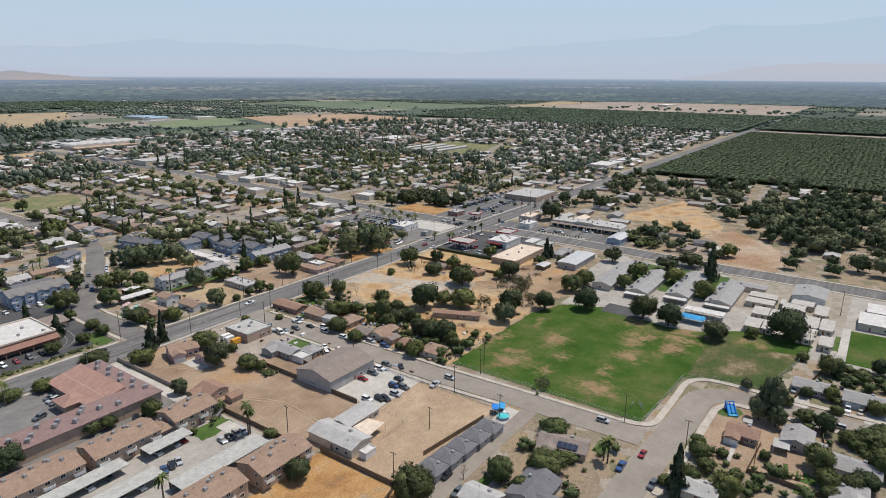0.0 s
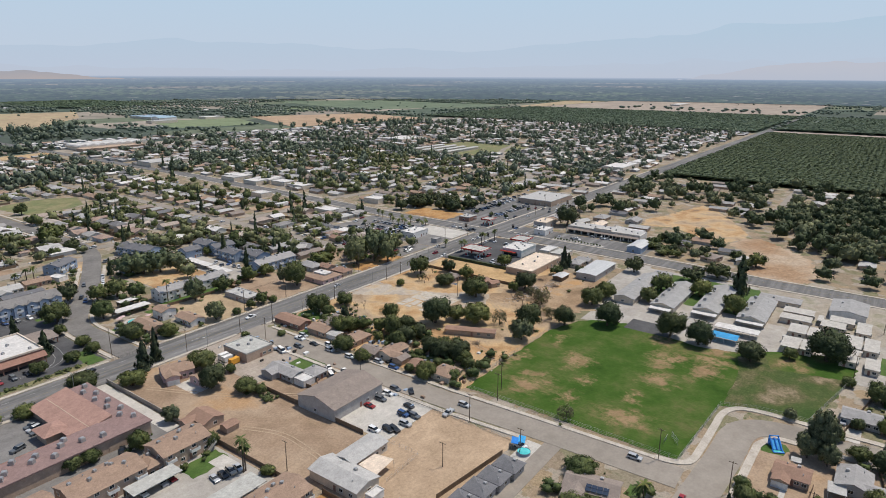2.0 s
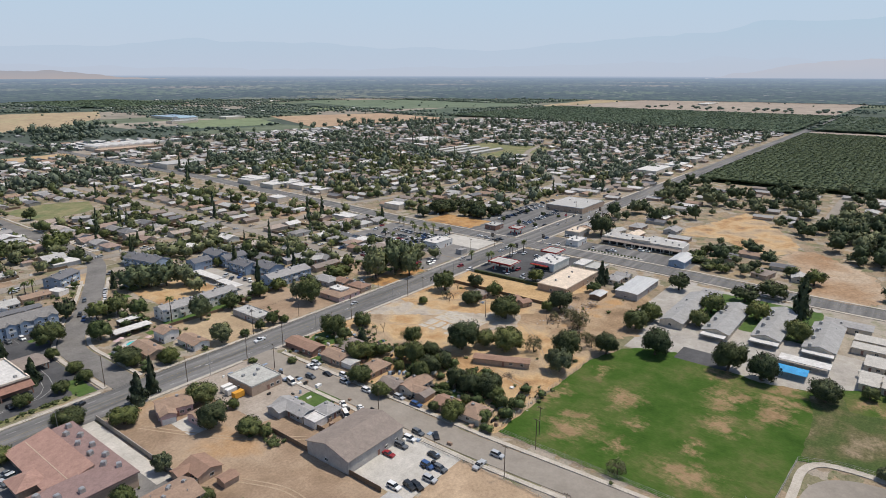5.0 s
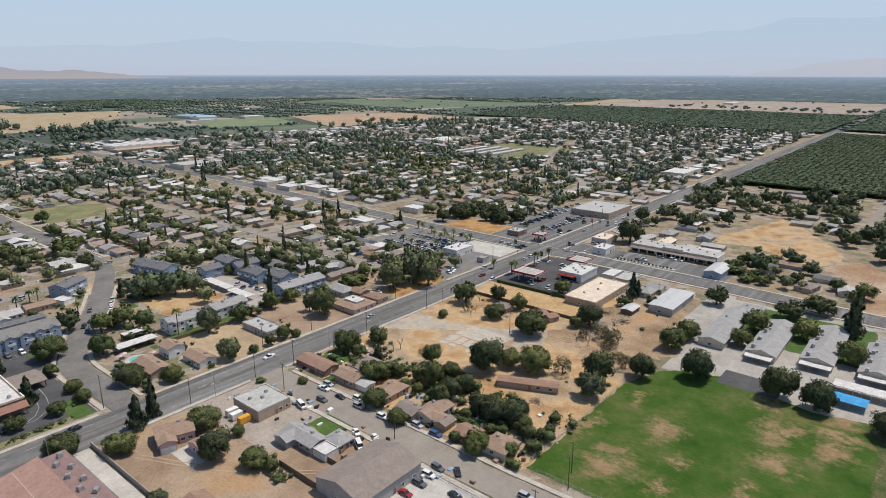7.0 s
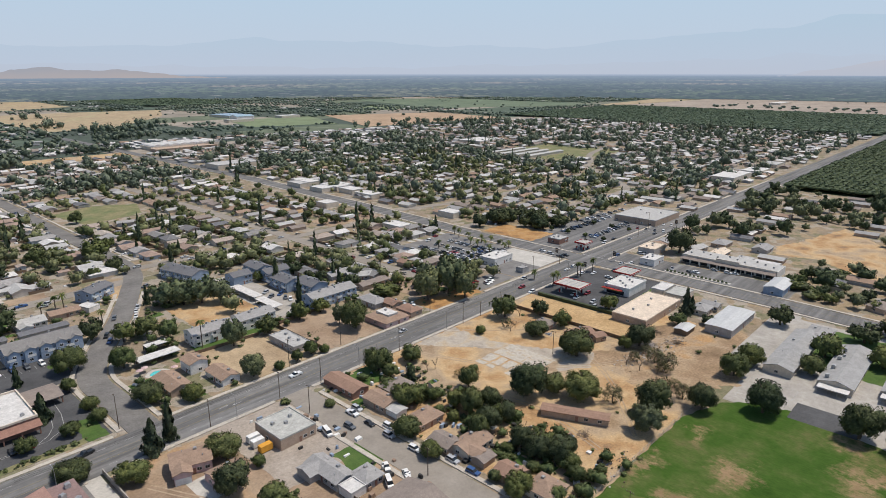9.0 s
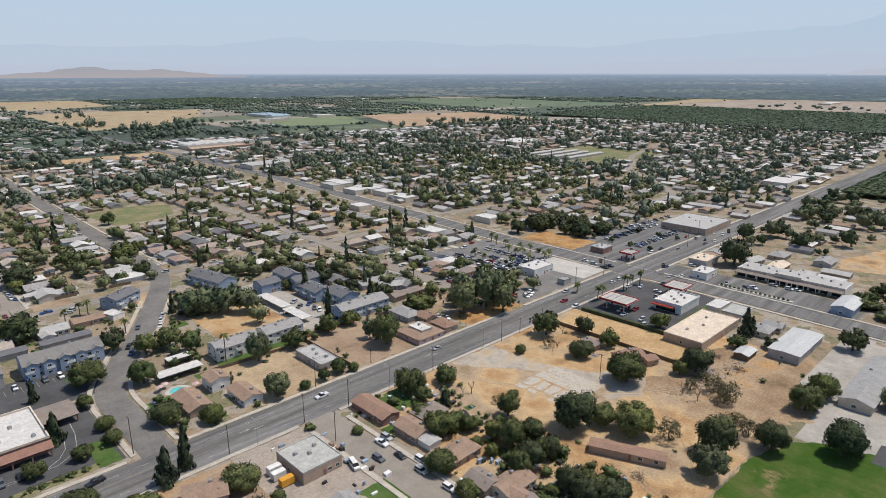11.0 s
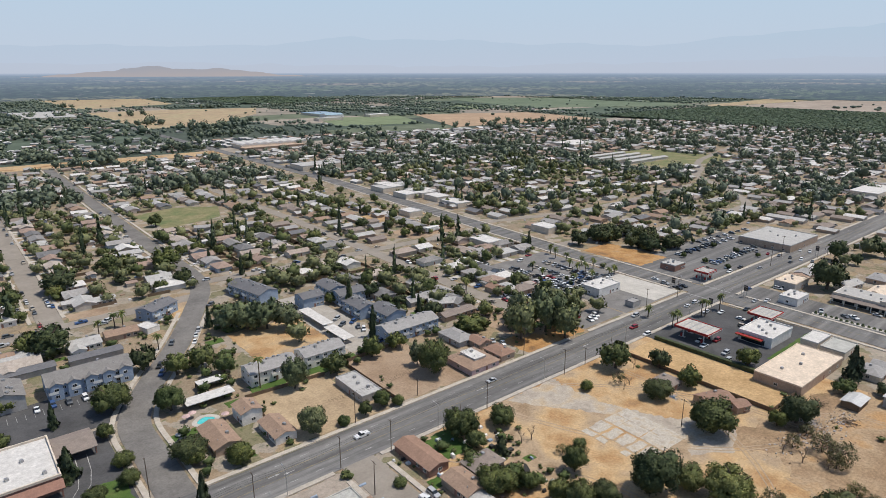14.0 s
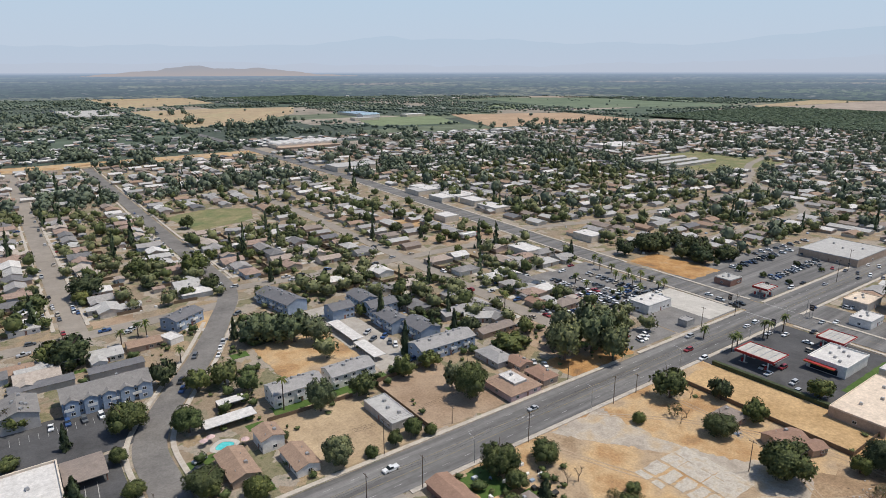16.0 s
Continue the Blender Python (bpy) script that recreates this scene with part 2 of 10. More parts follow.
POLE_WOOD = roof_mat("pole_wood", (0.13, 0.095, 0.07), 5, 0.35)
TRIM_W = roof_mat("trim_white", (0.74, 0.73, 0.7), 3, 0.1)
RED = roof_mat("paint_red", (0.36, 0.045, 0.04), 3, 0.15)
ORANGE = roof_mat("paint_orange_yellow", (0.65, 0.32, 0.05), 3, 0.1)
BLUE = surface("paint_blue", [(0.3, (0.02, 0.17, 0.55)), (0.7, (0.04, 0.25, 0.68))], 0.5, 3, rough=0.45, grime=0.1)
CYAN = surface("canopy_cloth_blue", [(0.3, (0.03, 0.27, 0.56)), (0.7, (0.05, 0.36, 0.68))], 0.5, 3, rough=0.6, grime=0.1)
STEEL = surface("steel_grey", [(0.3, (0.36, 0.36, 0.36)), (0.7, (0.5, 0.5, 0.5))], 0.8, 4, rough=0.5, metal=0.6, grime=0.2)
METAL_ROOF = surface("metal_roof", [(0.3, (0.5, 0.5, 0.49)), (0.7, (0.6, 0.6, 0.58))], 0.3, 3, rough=0.5, metal=0.2, grime=0.2, stretch=(0.3, 3, 1))
METAL_BLUE = surface("metal_roof_blue", [(0.3, (0.29, 0.39, 0.48)), (0.7, (0.34, 0.44, 0.53))], 0.3, 3, rough=0.5, metal=0.2, grime=0.2)
DARK = surface("dark_void_paint", [(0.3, (0.035, 0.035, 0.035)), (0.7, (0.06, 0.058, 0.055))], 0.8, 4, rough=0.7, grime=0.2)
GLASS, _n, _l, _b = mat("window_glass", 0.06, 0.0, 0.6)
_b.inputs["Base Color"].default_value = (0.02, 0.026, 0.032, 1)
SOLAR, _n, _l, _b = mat("solar_glass", 0.15, 0.0, 0.5)
_b.inputs["Base Color"].default_value = (0.03, 0.045, 0.075, 1)
RUBBER, _n, _l, _b = mat("rubber", 0.8)
_b.inputs["Base Color"].default_value = (0.02, 0.02, 0.02, 1)
WATER, _n, _l, _b = mat("pool_water", 0.05, 0, 0.5)
_t = noise_tex(_n, _l, 0.6, 3)
_r = ramp(_n, [(0.3, (0.05, 0.42, 0.43)), (0.7, (0.14, 0.6, 0.58))])
_l.new(_t.outputs[0], _r.inputs[0])
_l.new(_r.outputs[0], _b.inputs["Base Color"])
CAR_PAINTS = {}
for _c, _v in (("white", (0.72, 0.72, 0.71)), ("silver", (0.42, 0.43, 0.44)), ("black", (0.025, 0.027, 0.03)), ("grey", (0.11, 0.12, 0.13)), ("blue", (0.04, 0.09, 0.22)), ("red", (0.28, 0.025, 0.03)), ("beige", (0.42, 0.37, 0.3))):
    CAR_PAINTS[_c], _n, _l, _b = mat("car_paint_" + _c, 0.3, 0.1, 0.5)
    _b.inputs["Base Color"].default_value = (*_v, 1)


def leaf_mat(name, c1, c2, c3):
    """Leaves: each spray has its own tone, whole boughs are lighter or darker, each tree has a cast of its own."""
    m, n, l, b = mat(name, 0.7, 0, 0.15)
    geo, info = n.new("ShaderNodeNewGeometry"), n.new("ShaderNodeObjectInfo")
    r = ramp(n, [(0.0, c1), (0.5, c2), (1.0, c3)])
    l.new(geo.outputs["Random Per Island"], r.inputs[0])
    rv = ramp(n, [(0.0, (0.78, 0.8, 0.8)), (0.4, (1.0, 1.0, 1.0)), (0.75, (1.15, 1.1, 0.92)), (1.0, (0.72, 0.82, 0.82))])
    l.new(info.outputs["Random"], rv.inputs[0])
    t = noise_tex(n, l, 0.45, 3, "World")
    rb = ramp(n, [(0.32, (0.72, 0.76, 0.8)), (0.52, (1.0, 1.0, 1.0)), (0.7, (1.28, 1.22, 1.02))])
    l.new(t.outputs[0], rb.inputs[0])
    col = mixc(n, l, 1.0, r.outputs[0], rv.outputs[0], "MULTIPLY")
    l.new(mixc(n, l, 1.0, col, rb.outputs[0], "MULTIPLY"), b.inputs["Base Color"])
    return m


LEAF = leaf_mat("foliage_broadleaf", (0.066, 0.084, 0.032), (0.098, 0.118, 0.045), (0.148, 0.166, 0.066))
LEAF_L = leaf_mat("foliage_light", (0.092, 0.11, 0.04), (0.132, 0.15, 0.055), (0.185, 0.195, 0.082))
LEAF_D = leaf_mat("foliage_dark", (0.046, 0.06, 0.03), (0.066, 0.082, 0.04), (0.098, 0.115, 0.056))
# Trees of the plain: distance haze is put into the pale bluish leaf colour
LEAF_HAZED = leaf_mat("foliage_hazed", (0.1, 0.128, 0.1), (0.125, 0.155, 0.12), (0.16, 0.19, 0.145))
# Olive leaves, lightened in colour for the thin haze over the town
LEAF_MID = leaf_mat("foliage_olive", (0.096, 0.11, 0.056), (0.138, 0.152, 0.078), (0.195, 0.205, 0.11))
LEAF_ORCHARD = leaf_mat("foliage_orchard", (0.056, 0.078, 0.042), (0.066, 0.09, 0.048), (0.078, 0.102, 0.056))
# Far orchard leaves, lightened in colour for the haze before them
LEAF_GROVE = leaf_mat("foliage_hazed_orchard", (0.06, 0.09, 0.056), (0.078, 0.11, 0.066), (0.096, 0.128, 0.08))
LEAF_TALL = leaf_mat("foliage_grey_olive", (0.098, 0.116, 0.062), (0.138, 0.158, 0.086), (0.195, 0.21, 0.118))
# Far garden leaves, greyed and paled in colour to stand for haze
LEAF_FAR = leaf_mat("foliage_hazed_grey_green", (0.108, 0.128, 0.096), (0.145, 0.168, 0.125), (0.195, 0.215, 0.16))
LEAF_C = leaf_mat("foliage_conifer", (0.044, 0.06, 0.036), (0.066, 0.086, 0.05), (0.1, 0.122, 0.07))
BARK = roof_mat("bark", (0.13, 0.1, 0.075), 4, 0.4)
DRYTWIG = roof_mat("dry_twigs", (0.24, 0.18, 0.13), 4, 0.3)


# ---- builders ----
from mathutils.geometry import tessellate_polygon

rnd = random.Random(7)


class Geo:
    """Vertices and faces that are gathered into one mesh."""

    def __init__(self):
        self.v, self.f = [], []

    def add(self, verts, faces):
        k = len(self.v)
        self.v += [tuple(p) for p in verts]
        self.f += [tuple(k + i for i in f) for f in faces]
        return self

    def box(self, x0, x1, y0, y1, z0, z1, taper=0.0):
        t = taper
        return self.add([(x0, y0, z0), (x1, y0, z0), (x1, y1, z0), (x0, y1, z0), (x0 + t, y0 + t, z1), (x1 - t, y0 + t, z1), (x1 - t, y1 - t, z1), (x0 + t, y1 - t, z1)],
                        [(0, 3, 2, 1), (4, 5, 6, 7), (0, 1, 5, 4), (1, 2, 6, 5), (2, 3, 7, 6), (3, 0, 4, 7)])

    def tube(self, a, b, r0, r1=None, n=8, cap=True):
        a, b = Vector(a), Vector(b)
        r1 = r0 if r1 is None else r1
        d = (b - a).normalized()
        s = d.orthogonal().normalized()
        w = d.cross(s)
        ring = [(math.cos(2 * math.pi * k / n), math.sin(2 * math.pi * k / n)) for k in range(n)]
        vs = [a + (s * c + w * e) * r0 for c, e in ring] + [b + (s * c + w * e) * r1 for c, e in ring]
        fs = [(k, (k + 1) % n, n + (k + 1) % n, n + k) for k in range(n)]
        if cap:
            fs += [tuple(range(n - 1, -1, -1)), tuple(range(n, 2 * n))]
        return self.add(vs, fs)

    def slab(self, quad, thick):
        """A plate under four corners given counter-clockwise from above."""
        q = [Vector(p) for p in quad]
        n = (q[1] - q[0]).cross(q[2] - q[0]).normalized() * thick
        return self.add(q + [p - n for p in q], [(0, 1, 2, 3), (7, 6, 5, 4), (0, 4, 5, 1), (1, 5, 6, 2), (2, 6, 7, 3), (3, 7, 4, 0)])

    def plate(self, pts, z0, z1):
        n = len(pts)
        if n > 8:
            if sum(xa * yb - xb * ya for (xa, ya), (xb, yb) in zip(pts, pts[1:] + pts[:1])) < 0:
                pts = pts[::-1]
            tris = []
            for a, b, c in tessellate_polygon([[Vector((x, y, 0)) for x, y in pts]]):
                (xa, ya), (xb, yb), (xc, yc) = pts[a], pts[b], pts[c]
                tris.append((a, b, c) if (xb - xa) * (yc - ya) - (xc - xa) * (yb - ya) > 0 else (a, c, b))
            return self.add([(x, y, z0) for x, y in pts] + [(x, y, z1) for x, y in pts], [tuple(n + k for k in t) for t in tris] + [(k, (k + 1) % n, n + (k + 1) % n, n + k) for k in range(n)])
        return self.add([(x, y, z0) for x, y in pts] + [(x, y, z1) for x, y in pts],
                        [tuple(range(n - 1, -1, -1)), tuple(range(n, 2 * n))] + [(k, (k + 1) % n, n + (k + 1) % n, n + k) for k in range(n)])

    def mesh(self, name, material):
        me = bpy.data.meshes.new(name)
        me.from_pydata(self.v, [], self.f)
        if material:
            me.materials.append(material)
        return me


def part(name, geo, material, parent, label="", at=None):
    me = geo if isinstance(geo, bpy.types.Mesh) else geo.mesh(name, material)
    ob = new(name, me)
    ob.parent = parent
    if at is not None:
        ob.matrix_basis = at
    if label:
        ob["label"] = label
    return ob


def thing(name, m, label, category, group=""):
    ob = new(name)
    ob.matrix_basis = m
    return tagged(ob, label, category, group)


def setting(name, geo, material, label=""):
    ob = new(name, geo.mesh(name, material))
    return tagged(ob, label, "", "", "structure")


def fast_mesh(name, verts, tris, normals, material):
    me = bpy.data.meshes.new(name)
    nv, nt = len(verts), len(tris)
    me.vertices.add(nv)
    me.vertices.foreach_set("co", np.asarray(verts, np.float32).ravel())
    me.loops.add(nt * 3)
    me.loops.foreach_set("vertex_index", np.asarray(tris, np.int32).ravel())
    me.polygons.add(nt)
    me.polygons.foreach_set("loop_start", np.arange(0, nt * 3, 3, dtype=np.int32))
    me.update(calc_edges=True)
    me.normals_split_custom_set_from_vertices(np.asarray(normals, np.float32))
    me.materials.append(material)
    return me


# -- trees --
def ico(sub):
    bm = bmesh.new()
    bmesh.ops.create_icosphere(bm, subdivisions=sub, radius=1)
    v = np.array([p.co[:] for p in bm.verts])
    f = np.array([[q.index for q in p.verts] for p in bm.faces])
    bm.free()
    return v, f


ICO1 = ico(1)


def unit(v):
    return v / (np.linalg.norm(v, axis=-1, keepdims=True) + 1e-9)


def tufts(rs, centres, normals, size, grain=0.3):
    """Ragged leaf sprays, one bent blade each, lit as the bough that they sit on."""
    n = len(centres)
    d = unit(normals + rs.normal(size=(n, 3)) * 0.6)
    s = unit(np.cross(d, rs.normal(size=(n, 3))))
    w = np.cross(d, s)
    k = (size * rs.uniform(0.6, 1.5, n))[:, None]
    a, b, c = centres - s * k * 0.9 - w * k * 0.45, centres + s * k * rs.uniform(0.6, 1.2, n)[:, None] - w * k * 0.5, centres + w * k * rs.uniform(0.7, 1.2, n)[:, None] + s * k * rs.uniform(-0.5, 0.5, n)[:, None]
    v = np.stack([a, b, c], 1).reshape(-1, 3)
    nr = np.repeat(unit(normals + rs.normal(size=(n, 3)) * grain), 3, 0)
    return v, np.arange(3 * n).reshape(-1, 3), nr


def join(pieces):
    vs, fs, ns, k = [], [], [], 0
    for v, f, n in pieces:
        vs.append(v)
        fs.append(np.asarray(f) + k)
        ns.append(n)
        k += len(v)
    return np.concatenate(vs), np.concatenate(fs), np.concatenate(ns)


def crown_arrays(seed, lobes, per_lobe, shape=(1, 1, 0.85), size=0.16, base=0.45, core=ICO1, spread=0.62, heart=0.58, billow=(0.2, 0.38), solid=0.8):
    """A crown of radius about 1 whose underside starts at z = base: a heart, billows round it, leaf sprays on them."""
    rs = np.random.RandomState(seed)
    v, f = core
    shape = np.array(shape)
    pieces = [(v * (1 + rs.uniform(-0.15, 0.15, (len(v), 1)) * (1 if lobes > 2 else 2.1)) * heart * shape, f, unit(v / shape))]
    lean = rs.uniform(0.8, 1.15, 5)
    for k in range(lobes):
        zz = -0.55 + 1.45 * (k + 0.5) / lobes + rs.uniform(-0.1, 0.1)
        a = 2.4 * k + rs.uniform(-0.5, 0.5)
        r = spread * rs.uniform(0.72, 1.1) * lean[int(a / 6.2832 * 5) % 5]
        flat = np.sqrt(max(0.05, 1 - zz * zz))
        c = np.array([r * np.cos(a) * flat, r * np.sin(a) * flat, r * zz]) * shape
        q = rs.uniform(*billow)
        out = unit(c)
        pieces.append((v * (q * solid) * (1 + rs.uniform(-0.25, 0.25, (len(v), 1))) + c, f, unit(v * 0.8 + out * 0.5)))
        nrm = rs.normal(size=(per_lobe, 3)) + out * 0.9
        nrm[:, 2] = nrm[:, 2] * 0.9 + 0.2
        nrm = unit(nrm)
        pieces.append(tufts(rs, c + nrm * q * rs.uniform(0.75, 1.25, (per_lobe, 1)), unit(nrm * 0.75 + out * 0.45), size))
    v, f, n = join(pieces)
    v[:, :2] /= np.percentile(np.hypot(v[:, 0], v[:, 1]), 98)
    v[:, 2] += base + shape[2] * 0.9
    return v, f, n


def clump_arrays(seed, sprays, size, shape=(1, 1, 0.85), base=0.0, core=ICO1, bumps=0.22, heart=0.8):
    """A small or far crown: one uneven heart with leaf sprays over its bumps."""
    rs = np.random.RandomState(seed)
    v, f = core
    shape = np.array(shape)
    knots, gain = unit(rs.normal(size=(16, 3)) + (0, 0, 0.25)), rs.uniform(-0.7, 1, 16)

    def swell(d):
        return 1 + bumps * (np.exp(-7 * (1 - d @ knots.T)) @ gain)[:, None]

    d = unit(rs.normal(size=(sprays, 3)) + (0, 0, 0.3))
    pieces = [(v * swell(v) * heart * shape, f, unit(v + rs.normal(size=v.shape) * 0.15)),
              tufts(rs, d * swell(d) * rs.uniform(0.74, 1.1, (sprays, 1)) * shape, d, size, 0.35)]
    v, f, n = join(pieces)
    v[:, 2] += base + shape[2] * 0.95
    return v, f, n


def cone_arrays(seed, n, size=0.16, base=0.12, ragged=0.35):
    """A conifer of height 2 and radius 1 with ragged tiers."""
    rs = np.random.RandomState(seed)
    u = rs.uniform(0, 1, n) ** 1.3
    a = rs.uniform(0, 2 * np.pi, n)
    r = ((1 - u) ** 0.8 * rs.uniform(0.3, 1.12, n) * (1 - ragged * (0.5 + 0.5 * np.sin(u * 23 + 2 * np.sin(a * 2 + seed)))) * (0.8 + 0.3 * np.sin(3 * a + 9 * u + seed)) + 0.03)
    c = np.stack([r * np.cos(a), r * np.sin(a), base + (2 - base) * u], 1)
    nr = unit(np.stack([np.cos(a), np.sin(a), np.full(n, 0.45)], 1))
    core_v = np.array([(0.4 * math.cos(k), 0.4 * math.sin(k), base) for k in np.arange(0, 6.2, 1.05)] + [(0, 0, 1.95)])
    core_f = [(k, (k + 1) % 6, 6) for k in range(6)]
    return join([(core_v, core_f, unit(core_v * (1, 1, 0) + (0, 0, 0.3))), tufts(rs, c, nr, size)])


def trunk_geo(seed, h, r, limbs=4, reach=0.5):
    g, q = Geo(), random.Random(seed)
    bend = Vector((q.uniform(-0.15, 0.15), q.uniform(-0.15, 0.15), h))
    mid = bend * 0.5 + Vector((q.uniform(-0.1, 0.1), q.uniform(-0.1, 0.1), 0))
    g.tube((0, 0, -0.1), mid, r * 1.25, r * 0.95, 7, False).tube(mid, bend, r * 0.95, r * 0.7, 7, False)
    for k in range(limbs):
        a = 2 * math.pi * (k + q.random()) / limbs
        st = mid.lerp(bend, q.uniform(0.5, 1))
        g.tube(st, st + Vector((math.cos(a) * reach * h, math.sin(a) * reach * h, h * q.uniform(0.4, 0.8))), r * 0.5, r * 0.16, 5, False)
    return g


TREES = {}


NEAR = (-370, -210, 298)


def tree_kind(key, crown, far_crown, leaf, trunk, label, category="tree", name="tree"):
    TREES[key] = (fast_mesh("crown", *crown, leaf), fast_mesh("crown", *far_crown, leaf), trunk.mesh("trunk", BARK), label, category, name)


def tree(key, x, y, width, height=None, label="", group=""):
    """width: across the crown; height: of the whole tree. Trees far from the flight have coarser sprays."""
    cr, fcr, tk, lab, cat, nm = TREES[key]
    hgt = height or width * 0.95
    ob = thing(nm, pose(x, y, 0, 0, 0, rnd.uniform(0, 360)), label or lab, cat, group)
    ob.scale = (width / 2, width / 2, hgt / 2)
    part("trunk", tk, None, ob)
    part("crown", cr if math.hypot(x - NEAR[0], y - NEAR[1]) < NEAR[2] and width > 4 else fcr, None, ob)
    return ob


def broadleaf(key, seed, shape, leaf, trunk, label, category="tree", name="tree", base=0.02, spread=0.63, billow=(0.18, 0.36), sprays=130):
    tree_kind(key, crown_arrays(seed, 36, sprays, shape, 0.041, base, ICO1, spread, 0.55, billow), crown_arrays(seed, 16, 44, shape, 0.08, base, ICO1, spread, 0.55, (0.22, 0.38)), leaf, trunk, label, category, name)


for _k in range(4):
    broadleaf("broad%d" % _k, 10 + _k, (1, 1, 0.86), LEAF, trunk_geo(_k, 1.0, 0.07), "full green broadleaf tree with a rounded crown")
for _k in range(2):
    broadleaf("dark%d" % _k, 30 + _k, (1, 1, 0.88), LEAF_D, trunk_geo(_k + 9, 1.0, 0.075), "dense dark green shade tree")
    broadleaf("light%d" % _k, 40 + _k, (1, 1, 0.86), LEAF_L, trunk_geo(_k + 14, 1.0, 0.07), "light yellow-green broadleaf tree")
    broadleaf("tall%d" % _k, 50 + _k, (0.92, 0.92, 1.0), LEAF_TALL, trunk_geo(_k + 19, 0.9, 0.06), "tall irregular dark evergreen tree", base=-0.08, spread=0.7, billow=(0.14, 0.3))
    broadleaf("bush%d" % _k, 60 + _k, (1, 1, 0.8), LEAF, trunk_geo(_k + 24, 0.4, 0.08), "rounded green bush on dry ground", "bush", "bush", base=-0.08, sprays=70)
    broadleaf("small%d" % _k, 70 + _k, (1, 1, 0.85), LEAF if _k else LEAF_D, trunk_geo(_k + 29, 0.9, 0.08), "green garden tree between houses", base=0.0, sprays=70)
LEAF_DRY = leaf_mat("foliage_half_dry", (0.11, 0.105, 0.055), (0.15, 0.145, 0.075), (0.2, 0.185, 0.1))
tree_kind("thin", crown_arrays(77, 34, 46, (1, 1, 0.9), 0.045, 0.0, ICO1, 0.68, 0.12, (0.16, 0.3), 0.16), crown_arrays(77, 16, 24, (1, 1, 0.9), 0.08, 0.0, ICO1, 0.68, 0.12, (0.16, 0.3), 0.16), LEAF_DRY, trunk_geo(44, 0.9, 0.05, 8, 0.7), "thin half-dry tree with see-through twigs")
tree_kind("conifer", cone_arrays(3, 3200, 0.1), cone_arrays(3, 900, 0.16), LEAF_C, trunk_geo(90, 0.25, 0.03, 0), "tall dark pointed conifer", "conifer", "conifer_tree")
tree_kind("cypress", cone_arrays(4, 1800, 0.12, 0.05, 0.1), cone_arrays(4, 600, 0.18, 0.05, 0.1), LEAF_C, trunk_geo(91, 0.2, 0.03, 0), "slim dark pointed cypress tree", "conifer", "cypress_tree")


def palm_arrays(seed, fronds=26):
    """Fronds as folded, drooping blades; height 1 = crown only, radius about 1."""
    rs, pieces = np.random.RandomState(seed), []
    for k in range(fronds):
        a, up = 2 * np.pi * k / fronds + rs.uniform(-0.15, 0.15), rs.uniform(-0.7, 0.9)
        d, side = np.array([np.cos(a), np.sin(a), 0]), np.array([-np.sin(a), np.cos(a), 0])
        pts = [np.array([0, 0, 0.0]) + d * s * 0.98 + np.array([0, 0, up * s - 0.75 * s * s]) for s in np.linspace(0, 1, 5)]
        v, f = [], []
        for i, p in enumerate(pts):
            w = [0.03, 0.13, 0.15, 0.11, 0.01][i]
            v += [p + side * w - (0, 0, 0.05), p, p - side * w - (0, 0, 0.05)]
        for i in range(4):
            q = 3 * i
            f += [(q, q + 1, q + 4), (q, q + 4, q + 3), (q + 1, q + 2, q + 5), (q + 1, q + 5, q + 4)]
        pieces.append((np.array(v), np.array(f), unit(np.array(v) * (0.4, 0.4, 0) + (0, 0, 0.8))))
    return join(pieces)


PALM_CROWN = fast_mesh("fronds", *palm_arrays(5), leaf_mat("foliage_palm", (0.05, 0.07, 0.02), (0.08, 0.11, 0.035), (0.16, 0.15, 0.06)))
PALM_TRUNK = Geo().tube((0, 0, -0.1), (0.02, 0, 0.5), 0.3, 0.22, 8, False).tube((0.02, 0, 0.5), (0, 0.02, 1), 0.22, 0.2, 8, False).mesh("trunk", BARK)


def palm(x, y, h, r=2.4):
    ob = thing("palm_tree", pose(x, y, 0, 0, 0, rnd.uniform(0, 360)), "fan palm with a slim trunk and green fronds", "palm")
    part("trunk", PALM_TRUNK, None, ob).scale = (1, 1, h)
    part("fronds", PALM_CROWN, None, ob, at=pose(0, 0, h)).scale = (r, r, r)
    return ob


def bare_tree_mesh(seed):
    g, q = Geo(), random.Random(seed)

    def grow(p, d, ln, r, depth):
        e = p + d * ln
        g.tube(p, e, r, r * 0.6, 4, False)
        if depth:
            for _ in range(3):
                nd = (d + Vector((q.uniform(-0.9, 0.9), q.uniform(-0.9, 0.9), q.uniform(-0.15, 0.6)))).normalized()
                grow(e, nd, ln * q.uniform(0.55, 0.8), r * 0.55, depth - 1)

    grow(Vector((0, 0, -0.1)), Vector((0, 0, 1)), 1.3, 0.16, 4)
    return g.mesh("bare_branches", DRYTWIG)


BARE = [bare_tree_mesh(1), bare_tree_mesh(2)]


def bare_tree(x, y, s):
    ob = new("bare_tree", BARE[rnd.randrange(2)])
    ob.matrix_basis = pose(x, y, 0, 0, 0, rnd.uniform(0, 360)) @ Matrix.Scale(s, 4)
    tagged(ob, "leafless dead tree with grey-brown branches on dry ground", "dead tree")


